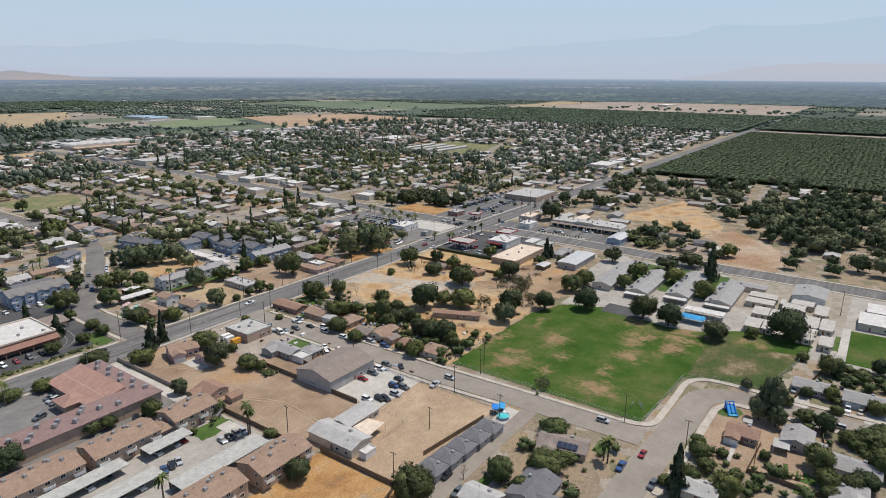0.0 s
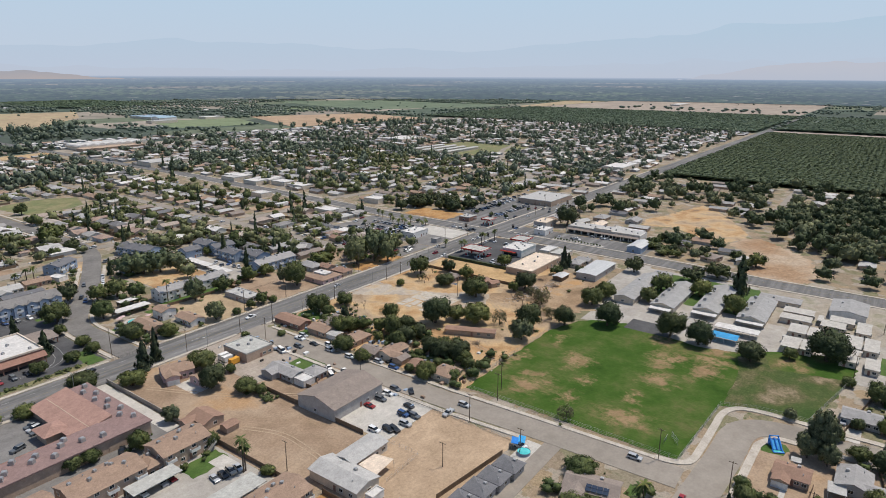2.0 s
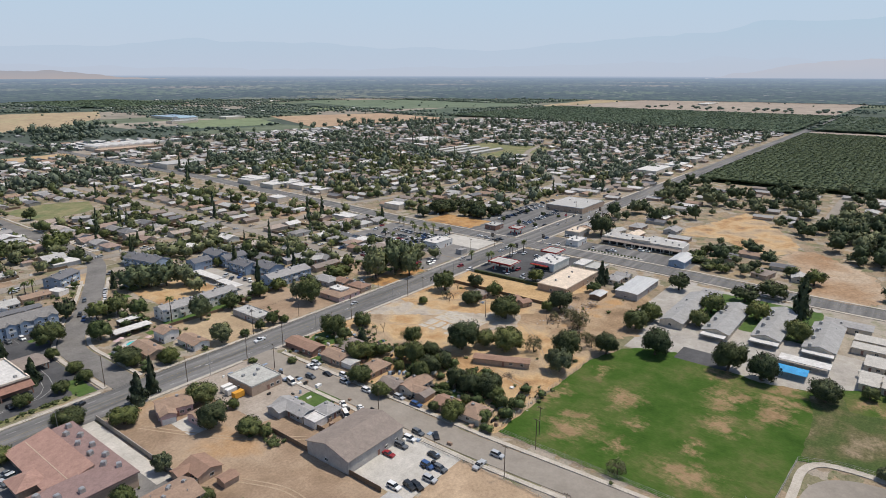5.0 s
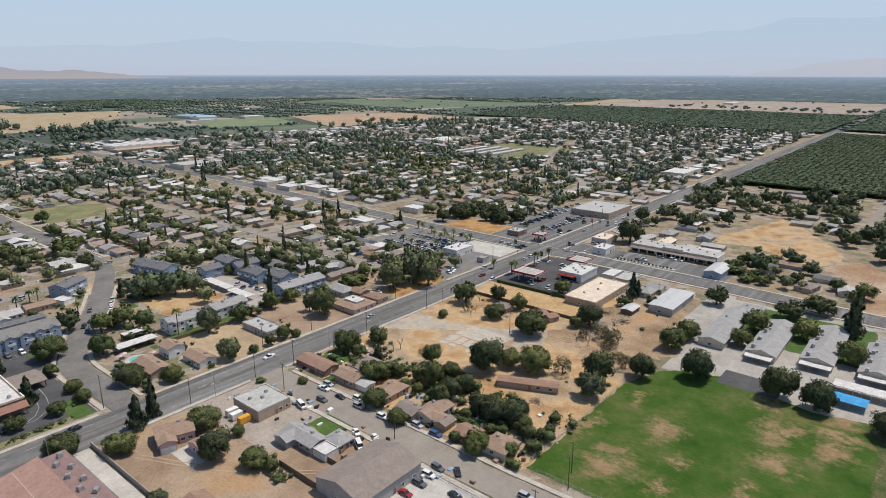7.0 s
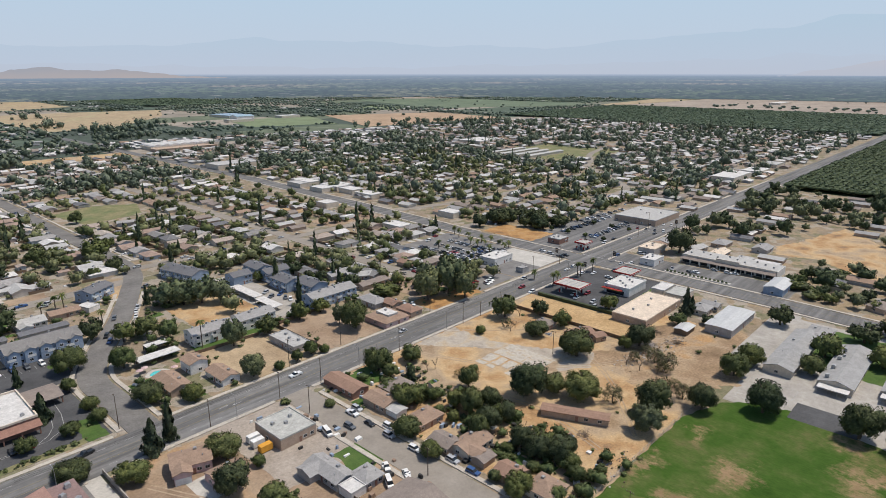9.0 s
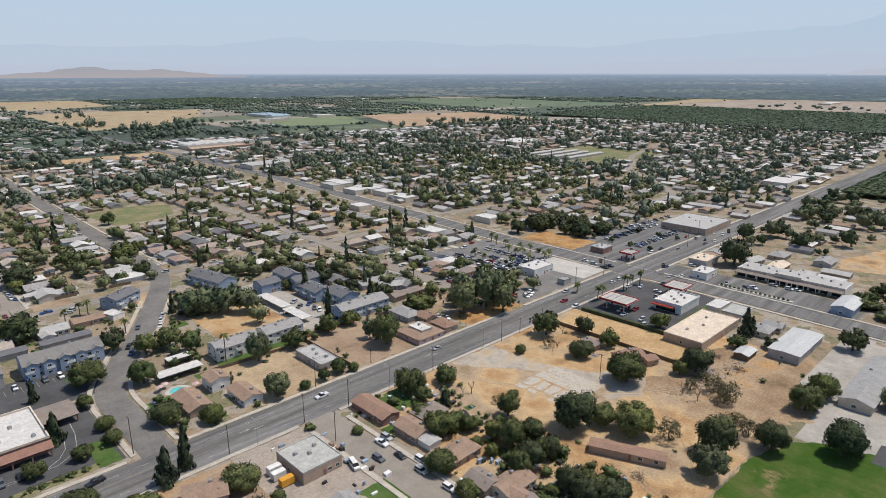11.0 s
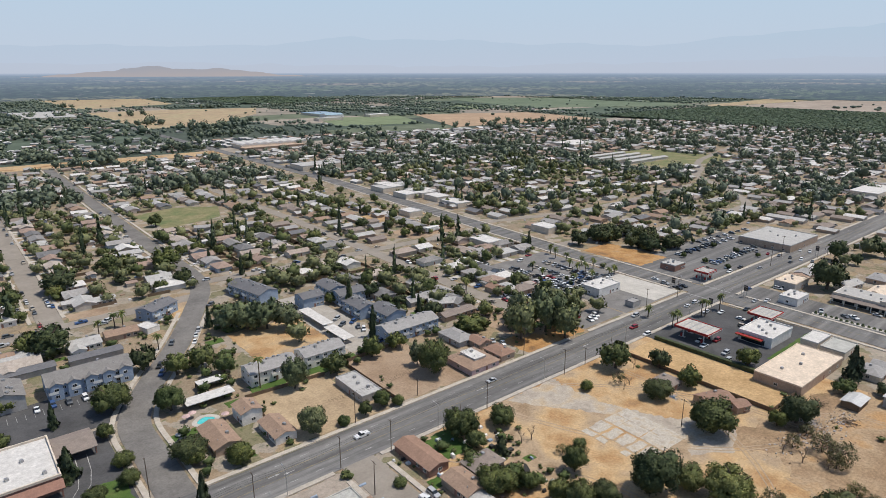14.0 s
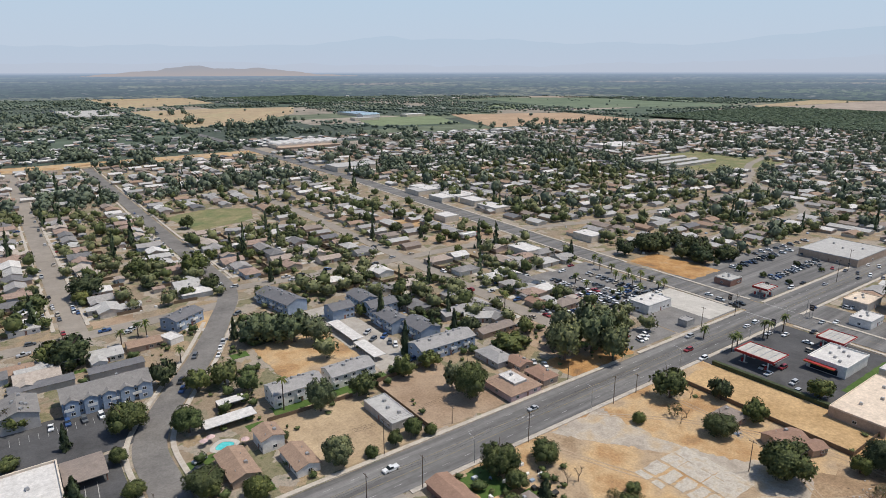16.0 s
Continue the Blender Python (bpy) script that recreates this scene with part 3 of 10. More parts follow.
def forest(name, spots, crown, material, label):
    """Many far trees in one mesh. spots: rows of x, y, width, height."""
    v, f, nr = crown
    n = len(spots)
    sp = np.asarray(spots)
    a = np.random.RandomState(n).uniform(0, 6.28, n)
    ca, sa = np.cos(a)[:, None], np.sin(a)[:, None]
    x = (v[None, :, 0] * ca - v[None, :, 1] * sa) * sp[:, 2:3] / 2 + sp[:, 0:1]
    y = (v[None, :, 0] * sa + v[None, :, 1] * ca) * sp[:, 2:3] / 2 + sp[:, 1:2]
    z = v[None, :, 2] * sp[:, 3:4] / 2
    vs = np.stack([x, y, z], -1).reshape(-1, 3)
    fs = (np.asarray(f)[None] + (np.arange(n) * len(v))[:, None, None]).reshape(-1, 3)
    ns = np.stack([nr[None, :, 0] * ca - nr[None, :, 1] * sa, nr[None, :, 0] * sa + nr[None, :, 1] * ca, np.repeat(nr[None, :, 2], n, 0)], -1).reshape(-1, 3)
    ob = new(name, fast_mesh(name, vs, fs, ns, material))
    return tagged(ob, label, "trees", "", "stuff")


LOW_CROWN = crown_arrays(80, 5, 28, (1, 1, 0.9), 0.12, 0.0, ICO1, 0.5, 0.62, (0.34, 0.5))
LOW_CROWN_FAR = crown_arrays(80, 4, 17, (1, 1, 0.9), 0.12, 0.0, ICO1, 0.5, 0.66, (0.36, 0.52))
FAR_CROWN = clump_arrays(81, 28, 0.27, (1, 1, 0.9), 0.0, ICO1, 0.45, 0.72)
WOOD_CROWN = crown_arrays(83, 7, 22, (1, 1, 1.0), 0.1, -0.05, ICO1, 0.58, 0.56, (0.3, 0.46))
SPECK_CROWN = clump_arrays(84, 0, 0.5, (1, 1, 0.8), 0.0, ICO1, 0.4, 0.95)
ROW_CROWN = clump_arrays(85, 9, 0.24, (1, 1, 0.5), 0.7, ICO1, 0.25, 0.95)
SHRUB_CROWN = clump_arrays(86, 16, 0.32, (1, 1, 0.8), 0.0, ICO1, 0.35)
LOW_CONE = cone_arrays(8, 70, 0.28)

# -- houses --
HOUSES, PLACED = {}, []


def gable(g_wall, g_roof, x0, x1, y0, y1, h, pitch, over=0.5, thick=0.16, ridge="x"):
    """Walls with gable ends and a two-slope roof; ridge along x or y."""
    if ridge == "y":
        a, b = Geo(), Geo()
        gable(a, b, y0, y1, -x1, -x0, h, pitch, over, thick)
        for src, dst in ((a, g_wall), (b, g_roof)):
            dst.add([(-y, x, z) for x, y, z in src.v], src.f)
        return
    w = (y1 - y0) / 2
    yc, rise = (y0 + y1) / 2, pitch * w
    g_wall.add([(x0, y0, 0), (x1, y0, 0), (x1, y1, 0), (x0, y1, 0), (x0, y0, h), (x1, y0, h), (x1, y1, h), (x0, y1, h), (x0, yc, h + rise), (x1, yc, h + rise)],
               [(0, 1, 5, 4), (2, 3, 7, 6), (1, 2, 6, 9, 5), (3, 0, 4, 8, 7), (4, 5, 9, 8), (6, 7, 8, 9)])
    d = pitch * over
    zt = 0.06 + thick
    a0, a1 = x0 - over * 0.7, x1 + over * 0.7
    g_roof.slab([(a0, y0 - over, h - d + zt), (a1, y0 - over, h - d + zt), (a1, yc, h + rise + zt), (a0, yc, h + rise + zt)], thick)
    g_roof.slab([(a0, yc, h + rise + zt), (a1, yc, h + rise + zt), (a1, y1 + over, h - d + zt), (a0, y1 + over, h - d + zt)], thick)


def hip(g_wall, g_roof, x0, x1, y0, y1, h, pitch, over=0.5, thick=0.16):
    g_wall.box(x0, x1, y0, y1, 0, h)
    a0, a1, b0, b1 = x0 - over, x1 + over, y0 - over, y1 + over
    w = min(a1 - a0, b1 - b0) / 2
    z0, z1 = h + 0.02, h + 0.02 + pitch * w
    if a1 - a0 >= b1 - b0:
        r0, r1 = (a0 + w, (b0 + b1) / 2, z1 + thick), (a1 - w, (b0 + b1) / 2, z1 + thick)
    else:
        r0, r1 = ((a0 + a1) / 2, b0 + w, z1 + thick), ((a0 + a1) / 2, b1 - w, z1 + thick)
    v = [(a0, b0, z0), (a1, b0, z0), (a1, b1, z0), (a0, b1, z0), (a0, b0, z0 + thick), (a1, b0, z0 + thick), (a1, b1, z0 + thick), (a0, b1, z0 + thick), r0, r1]
    side = [(0, 1, 5, 4), (1, 2, 6, 5), (2, 3, 7, 6), (3, 0, 4, 7), (3, 2, 1, 0)]
    top = [(4, 5, 9, 8), (5, 6, 9), (6, 7, 8, 9), (7, 4, 8)] if a1 - a0 >= b1 - b0 else [(4, 5, 8), (5, 6, 9, 8), (6, 7, 9), (7, 4, 8, 9)]
    g_roof.add(v, side + top)


WIN_FRAME = Geo().box(-0.75, 0.75, -0.05, 0.05, -0.06, 0.04).box(-0.75, 0.75, -0.05, 0.05, 1.06, 1.16).box(-0.75, -0.66, -0.05, 0.05, 0.04, 1.06).box(0.66, 0.75, -0.05, 0.05, 0.04, 1.06).box(-0.03, 0.03, -0.05, 0.05, 0.04, 1.06).mesh("window", TRIM_W)
WIN_PANE = Geo().box(-0.66, 0.66, -0.02, 0.03, 0.04, 1.06).mesh("pane", GLASS)
DOOR = Geo().box(-0.48, 0.48, -0.04, 0.05, 0, 2.05).mesh("door", W_BRICK)
GARAGE = Geo().box(-2.3, 2.3, -0.04, 0.05, 0, 2.15).mesh("garage_door", TRIM_W)
COOLER = Geo().box(-0.55, 0.55, -0.55, 0.55, 0, 0.85, 0.05).box(-0.4, 0.4, -0.4, 0.4, 0.85, 0.95).mesh("rooftop_cooler", STEEL)
VENT = Geo().tube((0, 0, -0.2), (0, 0, 0.5), 0.1, 0.1, 6).tube((0, 0, 0.5), (0, 0, 0.62), 0.2, 0.12, 6).mesh("roof_vent", STEEL)


def window(parent, x, y, z, rz, pane=True, wide=1.0):
    w = part("window", WIN_FRAME, None, parent, at=pose(x, y, z, 0, 0, rz))
    w.scale = (wide, 1, 1)
    if pane:
        part("pane", WIN_PANE, None, w)


def house(x, y, rz, L, W, form="gable", roof=None, wall=None, h=2.7, pitch=0.33, detail=2, label="", garage=True, wing=0, name="house", category="house", group="", cooler=True, floors=1, dormers=0):
    """form: gable, hip or cross (a gabled wing to the front, -y). detail 2: all parts; 1: far house; 0: bare shed."""
    roof, wall = roof or ROOF_ANY, wall or WALL_ANY
    if L > 2.2 * W:
        for k in (-0.35, 0, 0.35):
            PLACED.append((x + k * L * math.cos(radians(rz)), y + k * L * math.sin(radians(rz)), W * 0.6 + 1))
    else:
        PLACED.append((x, y, (L + W) * 0.29 + 0.5))
    key = (L, W, form, roof.name, wall.name, h, pitch, detail, garage, wing, name, cooler, floors, dormers)
    if key in HOUSES:
        ob = copy_thing(HOUSES[key], pose(x, y, 0, 0, 0, rz))
        tagged(ob, label, category, group)
        return ob
    ob = thing(name, pose(x, y, 0, 0, 0, rz), label, category, group)
    HOUSES[key] = ob
    gw, gr = Geo(), Geo()
    a, b = L / 2, W / 2
    if form == "hip":
        hip(gw, gr, -a, a, -b, b, h, pitch)
    elif form == "flat":
        gw.box(-a, a, -b, b, 0, h)
        gr.box(-a + 0.2, a - 0.2, -b + 0.2, b - 0.2, h - 0.25, h + 0.012)
        for q in ((-a - 0.06, a + 0.06, -b - 0.06, -b + 0.24), (-a - 0.06, a + 0.06, b - 0.24, b + 0.06), (-a - 0.06, -a + 0.24, -b + 0.24, b - 0.24), (a - 0.24, a + 0.06, -b + 0.24, b - 0.24)):
            gr.box(*q, h - 0.3, h + 0.3)
    else:
        gable(gw, gr, -a, a, -b, b, h, pitch)
        if form == "cross":
            ww = wing or L * 0.42
            gable(gw, gr, -a + 0.5, -a + 0.5 + ww, -b - W * 0.45, b - W * 0.3, h - 0.05, pitch, ridge="y")
    for k in range(dormers):
        xc = -a + (k + 0.5) * L / dormers
        dw, dr = Geo(), Geo()
        gable(dw, dr, xc - 2.2, xc + 2.2, -b - 1.2, -b * 0.2, h - 0.1, 0.5, 0.35, ridge="y")
        part("bay_wall", dw, wall, ob)
        part("bay_roof", dr, roof, ob)
        window(ob, xc, -b - 1.23, 1.0, 0)
        window(ob, xc, -b - 1.23, 3.8, 0)
    part("wall", gw, wall, ob)
    part("roof", gr, roof, ob)
    front = -b - (W * 0.45 if form == "cross" else 0)
    if detail:
        xs = [a * 0.35, a * 0.75] if form != "hip" else [-a * 0.6, a * 0.6]
        for f in range(floors):
            z = 1.0 + f * 2.8
            if floors > 1 and L >= 15:
                n = int(L // 3.6)
                for k in range(n):
                    window(ob, -a + (k + 0.5) * L / n, -b - 0.03, z, 0)
                    if f and k % 2 == 0:
                        bal = part("balcony", Geo().box(-1.6, 1.6, -1.3, 0, 0, 0.15), TRIM_W, ob, at=pose(-a + (k + 0.5) * L / n, -b, 2.75))
                        part("rail", Geo().box(-1.6, 1.6, -1.3, -1.22, 0.15, 1.1).box(-1.6, -1.52, -1.22, 0, 0.15, 1.1).box(1.52, 1.6, -1.22, 0, 0.15, 1.1), TRIM_W, bal)
                for q in (-b * 0.5, b * 0.5):
                    window(ob, -a - 0.03, q, z, -90)
                window(ob, 0, b + 0.03, z, 180, False)
                continue
            for q in xs[: 1 + detail // 2]:
                window(ob, q, -b - 0.03, z, 0, detail > 1)
            window(ob, -a * 0.4, b + 0.03, z, 180, detail > 1)
            if detail > 1:
                window(ob, a * 0.4, b + 0.03, z, 180)
                window(ob, a + 0.03, 0.4, z, 90)
                window(ob, -a - 0.03, 0.4, z, -90)
        part("door", DOOR, None, ob, at=pose(a * 0.05 + 0.3, -b - 0.03, 0.05))
        if garage and detail > 1:
            part("garage_door", GARAGE, None, ob, at=pose(-a + 0.5 + (wing or L * 0.42) / 2, front - 0.03, 0.02))
    if detail > 1:
        ridge = h + pitch * b * 0.5 + 0.2
        if cooler and form != "flat":
            part("rooftop_cooler", COOLER, None, ob, at=pose(a * 0.3, b * 0.45, ridge - 0.05))
            part("roof_vent", VENT, None, ob, at=pose(-a * 0.35, b * 0.5, ridge))
            part("roof_vent", VENT, None, ob, at=pose(a * 0.6, -b * 0.5, ridge))
        if floors > 1 and form == "gable" and not dormers and L > 12:
            for q in range(int(L // 4)):
                part("rooftop_cooler", COOLER, None, ob, at=pose(-a + 2.4 + q * 3.7 + 0.9 * (q % 2), (0.16, -0.2, 0.25)[q % 3] * b, h + pitch * b * 0.82, 0, 0, 10 * q))
        if form == "flat":
            for q in range(3):
                part("rooftop_cooler", COOLER, None, ob, at=pose(-a * 0.5 + q * a * 0.5, b * (0.3 - 0.35 * (q % 2)), h + 0.01))
    return ob


# -- cars --
def car_meshes(kind):
    L, W, H, hood, rear, belt = {"sedan": (4.6, 1.82, 1.45, 0.30, 0.86, 0.9), "suv": (4.8, 1.9, 1.75, 0.27, 0.97, 1.05), "pickup": (5.7, 1.98, 1.85, 0.27, 0.62, 1.1), "van": (5.6, 2.0, 2.2, 0.16, 0.99, 1.2)}[kind]
    x0 = -L / 2
    body, glass = Geo(), Geo()
    prof = [(0, 0.35), (0, belt * 0.82), (0.03, belt * 0.92), (hood - 0.02, belt), (rear, belt), (0.98, belt * 0.98), (1, belt * 0.8), (1, 0.35)]
    n = len(prof)
    for sgn in (-1, 1):
        body.add([(x0 + L * p, sgn * W / 2 * (1 if z < belt * 0.9 else 0.95), z) for p, z in prof], [tuple(range(n))[::-sgn]])
    k = len(body.v) - 2 * n
    body.f += [(k + i, k + (i + 1) % n, k + n + (i + 1) % n, k + n + i) for i in range(n)]
    if kind == "pickup":
        body.box(x0 + L * 0.63, x0 + L * 0.99, -W / 2 + 0.02, -W / 2 + 0.12, belt, belt + 0.12).box(x0 + L * 0.63, x0 + L * 0.99, W / 2 - 0.12, W / 2 - 0.02, belt, belt + 0.12)
    c0, c1 = x0 + L * hood, x0 + L * (rear - 0.01)
    s0, s1 = (0.75, 0.5) if kind == "sedan" else ((0.7, 0.2) if kind != "van" else (0.6, 0.1))
    w0, w1 = W / 2 * 0.94, W / 2 * 0.78
    zc = [(c0, w0, belt), (c1, w0, belt), (c0 + s0, w1, H - 0.05), (c1 - s1, w1, H - 0.05)]
    glass.add([(c0, -w0, belt), (c1, -w0, belt), (c1, w0, belt), (c0, w0, belt), (c0 + s0, -w1, H - 0.05), (c1 - s1, -w1, H - 0.05), (c1 - s1, w1, H - 0.05), (c0 + s0, w1, H - 0.05)],
              [(0, 1, 5, 4), (1, 2, 6, 5), (2, 3, 7, 6), (3, 0, 4, 7), (4, 5, 6, 7)])
    body.box(c0 + s0 - 0.04, c1 - s1 + 0.04, -w1 - 0.02, w1 + 0.02, H - 0.05, H, 0.06)
    lamp, tail = Geo(), Geo()
    for sgn in (-1, 1):
        y = sgn * W * 0.36
        lamp.box(x0 - 0.02, x0 + 0.06, y - 0.2, y + 0.2, belt * 0.66, belt * 0.8)
    tail.box(-x0 - 0.06, -x0 + 0.02, -0.2, 0.2, belt * 0.68, belt * 0.84)
    return body.mesh("body", CAR_PAINTS["white"]), glass.mesh("cabin_glass", GLASS), lamp.mesh("headlights", TRIM_W), tail.mesh("tail_light", RED), (L, W)


WHEEL = Geo().tube((0, -0.11, 0), (0, 0.11, 0), 0.34, 0.34, 12).tube((0, -0.13, 0), (0, 0.13, 0), 0.17, 0.17, 8).mesh("wheel", RUBBER)


def wheel_set(L, W):
    g = Geo()
    for sx in (-0.31, 0.31):
        for sy in (-0.45, 0.45):
            g.tube((L * sx, W * sy - 0.11, 0.33), (L * sx, W * sy + 0.11, 0.33), 0.34, 0.34, 8)
    return g.mesh("wheel_set", RUBBER)


CARS = {k: car_meshes(k) for k in ("sedan", "suv", "pickup", "van")}

WHEELS = {k: wheel_set(*v[4]) for k, v in CARS.items()}


def car(x, y, rz, kind="", label="", z=0.05, paint=None):
    kind = kind or rnd.choice(("sedan", "sedan", "sedan", "suv", "suv", "pickup"))
    b, g, hl, tl, (L, W) = CARS[kind]
    nm = {"sedan": "car", "suv": "car", "pickup": "pickup_truck", "van": "van"}[kind]
    ob = thing(nm, pose(x, y, z, 0, 0, rz), label or {"sedan": "parked sedan car on the paved ground", "suv": "parked sport utility car on the paved ground", "pickup": "pickup truck with an open bed", "van": "tall boxy van with dark windows"}[kind], nm.replace("_", " "))
    o = part("body", b, None, ob)
    if not paint:
        paint = CAR_PAINTS[rnd.choice(("white", "white", "white", "white", "silver", "silver", "silver", "black", "black", "black", "grey", "grey", "grey", "beige", "blue", "red"))]
    if paint:
        o.material_slots[0].link = "OBJECT"
        o.material_slots[0].material = paint
    part("cabin_glass", g, None, ob)
    for sy in ((-0.36, 0.36) if math.hypot(x + 370, y + 210) < 330 else ()):
        part("tail_light", tl, None, ob, at=pose(0, W * sy, 0))
    if math.hypot(x + 370, y + 210) > 330:
        part("wheel_set", WHEELS[kind], None, ob)["kind"] = "stuff"
        return ob
    for sx in (-0.31, 0.31):
        for sy in (-0.45, 0.45):
            part("wheel", WHEEL, None, ob, at=pose(L * sx, W * sy, 0.33))
    return ob


# -- poles and fences --
POLE = Geo().tube((0, 0, -0.2), (0, 0, 1), 0.16, 0.1, 8).mesh("pole", POLE_WOOD)
ARM = Geo().box(-1.2, 1.2, -0.06, 0.06, -0.07, 0.07).mesh("crossarm", POLE_WOOD)
INSUL = Geo().tube((0, 0, 0.06), (0, 0, 0.3), 0.06, 0.04, 6).mesh("insulator", STEEL)
DRUM = Geo().tube((0, 0, 0), (0, 0, 0.9), 0.25, 0.25, 10).mesh("transformer", STEEL)


def pole(x, y, h=11.5, rz=90, arms=1, drum=False, label="wooden utility pole with a crossarm"):
    ob = thing("utility_pole", pose(x, y, 0, 0, 0, rz), label, "pole")
    part("pole", POLE, None, ob).scale = (1, 1, h)
    for k in range(arms):
        a = part("crossarm", ARM, None, ob, at=pose(0, 0.14, h - 0.4 - 1.1 * k))
        for q in (-1.1, -0.4, 1.1):
            part("insulator", INSUL, None, a, at=pose(q, 0, 0))
    if drum:
        part("transformer", DRUM, None, ob, at=pose(0.42, 0, h - 3.2))
    return ob


def street_lamp(x, y, rz, h=9):
    ob = thing("street_lamp", pose(x, y, 0.15, 0, 0, rz), "tall grey steel street lamp with a curved arm", "street lamp")
    part("pole", Geo().tube((0, 0, 0), (0, 0, h), 0.11, 0.07, 8), STEEL, ob)
    part("arm", Geo().tube((0, 0, h - 0.1), (1.2, 0, h + 0.35), 0.05, 0.05, 6).tube((1.2, 0, h + 0.35), (2.3, 0, h + 0.4), 0.05, 0.04, 6), STEEL, ob)
    part("lamp_head", Geo().box(2.1, 2.9, -0.16, 0.16, h + 0.33, h + 0.48, 0.04), STEEL, ob)
    return ob


def wall_run(name, pts, h, thick, material, label, category="fence"):
    """A wall or board fence along a line of corners, one part a straight run."""
    ob = thing(name, pose(*pts[0], 0), label, category)
    for (xa, ya), (xb, yb) in zip(pts, pts[1:]):
        ln, an = math.hypot(xb - xa, yb - ya), math.degrees(math.atan2(yb - ya, xb - xa))
        g = Geo().box(0, ln, -thick / 2, thick / 2, 0, h)
        for k in range(int(ln // 2.5) + 1):
            q = min(k * 2.5, ln)
            g.box(q - 0.08, q + 0.08, -thick / 2 - 0.05, thick / 2 + 0.05, 0, h + 0.06)
        part("fence_run", g, material, ob, at=pose(xa - pts[0][0], ya - pts[0][1], 0, 0, 0, an))
    return ob


# -- ground --
def strip(pts, width, z0, z1, side=0.0):
    """A flat band along a line of corners; side shifts it to the left."""
    p = [Vector(q) for q in pts]
    left, right = [], []
    for k in range(len(p)):
        d0 = (p[k] - p[k - 1]).normalized() if k else (p[1] - p[0]).normalized()
        d1 = (p[k + 1] - p[k]).normalized() if k + 1 < len(p) else d0
        n0, n1 = Vector((-d0.y, d0.x)), Vector((-d1.y, d1.x))
        m = (n0 + n1) / max(0.4, 1 + n0.dot(n1))
        left.append(p[k] + m * (side + width / 2))
        right.append(p[k] + m * (side - width / 2))
    g = Geo()
    n = len(p)
    g.add([(q.x, q.y, z) for z in (z0, z1) for q in left + right],
          [(k, k + 1, n + k + 1, n + k)[::1] for k in range(n - 1)] + [(2 * n + n + k, 2 * n + n + k + 1, 2 * n + k + 1, 2 * n + k) for k in range(n - 1)]
          + [(2 * n + k, 2 * n + k + 1, k + 1, k) for k in range(n - 1)] + [(n + k, n + k + 1, 3 * n + k + 1, 3 * n + k) for k in range(n - 1)]
          + [(0, n, 3 * n, 2 * n), (2 * n - 1, n - 1, 3 * n - 1, 4 * n - 1)])
    return g


def curve(pts, steps=6):
    """A rounded line through corners."""
    p = [Vector(q) for q in pts]
    out = []
    for k in range(len(p) - 1):
        a, b, c, d = p[max(k - 1, 0)], p[k], p[k + 1], p[min(k + 2, len(p) - 1)]
        for s in range(steps):
            t = s / steps
            out.append(0.5 * (2 * b + (c - a) * t + (2 * a - 5 * b + 4 * c - d) * t * t + (3 * b - a - 3 * c + d) * t ** 3))
    return out + [p[-1]]


ROAD_Z = 0.16
LEVEL = [0.0]


def road(name, pts, width, material, label):
    LEVEL[0] += 0.005
    setting(name, strip(pts, width, -0.3, ROAD_Z - LEVEL[0]), material, label)


def pavement(name, pts, width=1.8, material=None):
    """A raised concrete walk with its kerb along a line."""
    setting(name, strip(pts, width, -0.3, ROAD_Z + 0.14), material or PAVE, "pale concrete pavement with a kerb step")


def ragged(pts, amp, seed=0):
    """The outline with its edges broken up as worn ground has them."""
    out = []
    for k, (xa, ya) in enumerate(pts):
        xb, yb = pts[(k + 1) % len(pts)]
        n = max(1, min(40, int(math.hypot(xb - xa, yb - ya) / 1.4)))
        for i in range(n):
            x, y = xa + (xb - xa) * i / n, ya + (yb - ya) * i / n
            out.append((x + amp * noise.noise(Vector((x * 0.35, y * 0.35, seed))) * 1.6, y + amp * noise.noise(Vector((x * 0.35, y * 0.35, seed + 9.5))) * 1.6))
    return out


SOFT = ("dry_dirt", "dry_grass", "lawn", "dry_brush_orange", "dry_lawn", "gravel_tan", "gravel_grey", "dirt_golden", "school_gravel")


def lot(name, x0, x1, y0, y1, material, label, z=0.05):
    if material.name in SOFT and x1 - x0 < 200:
        setting(name, Geo().plate(ragged([(x0, y0), (x1, y0), (x1, y1), (x0, y1)], min(0.9, 0.08 * min(x1 - x0, y1 - y0)), x0), -0.3, z), material, label)
        return
    setting(name, Geo().box(x0, x1, y0, y1, -0.3, z), material, label)


# ---- large structure ----
ASPHALT_LOT = surface("asphalt_lot_grey", [(0.3, (0.17, 0.163, 0.155)), (0.7, (0.25, 0.24, 0.228))], 0.1, 1.5, grime=0.3)
ASPHALT_FORK = surface("asphalt_street", [(0.3, (0.15, 0.142, 0.133)), (0.7, (0.23, 0.218, 0.202))], 0.08, 1.2, grime=0.3)
def disc(r, z):
    return Geo().add([(r * math.cos(2 * math.pi * k / 96) - 370, r * math.sin(2 * math.pi * k / 96) - 210, z) for k in range(96)], [tuple(range(96))])


setting("ground", disc(3215, -0.25), FARM, "flat valley farmland reaching to the horizon")
lot("ground_town", -900, 1120, -8, 790, YARDS, "earth yards, driveways and lawns of the town", 0.0)
lot("ground_town_south", -900, 390, -700, -8, YARDS, "earth yards, driveways and lawns of the town", 0.0)

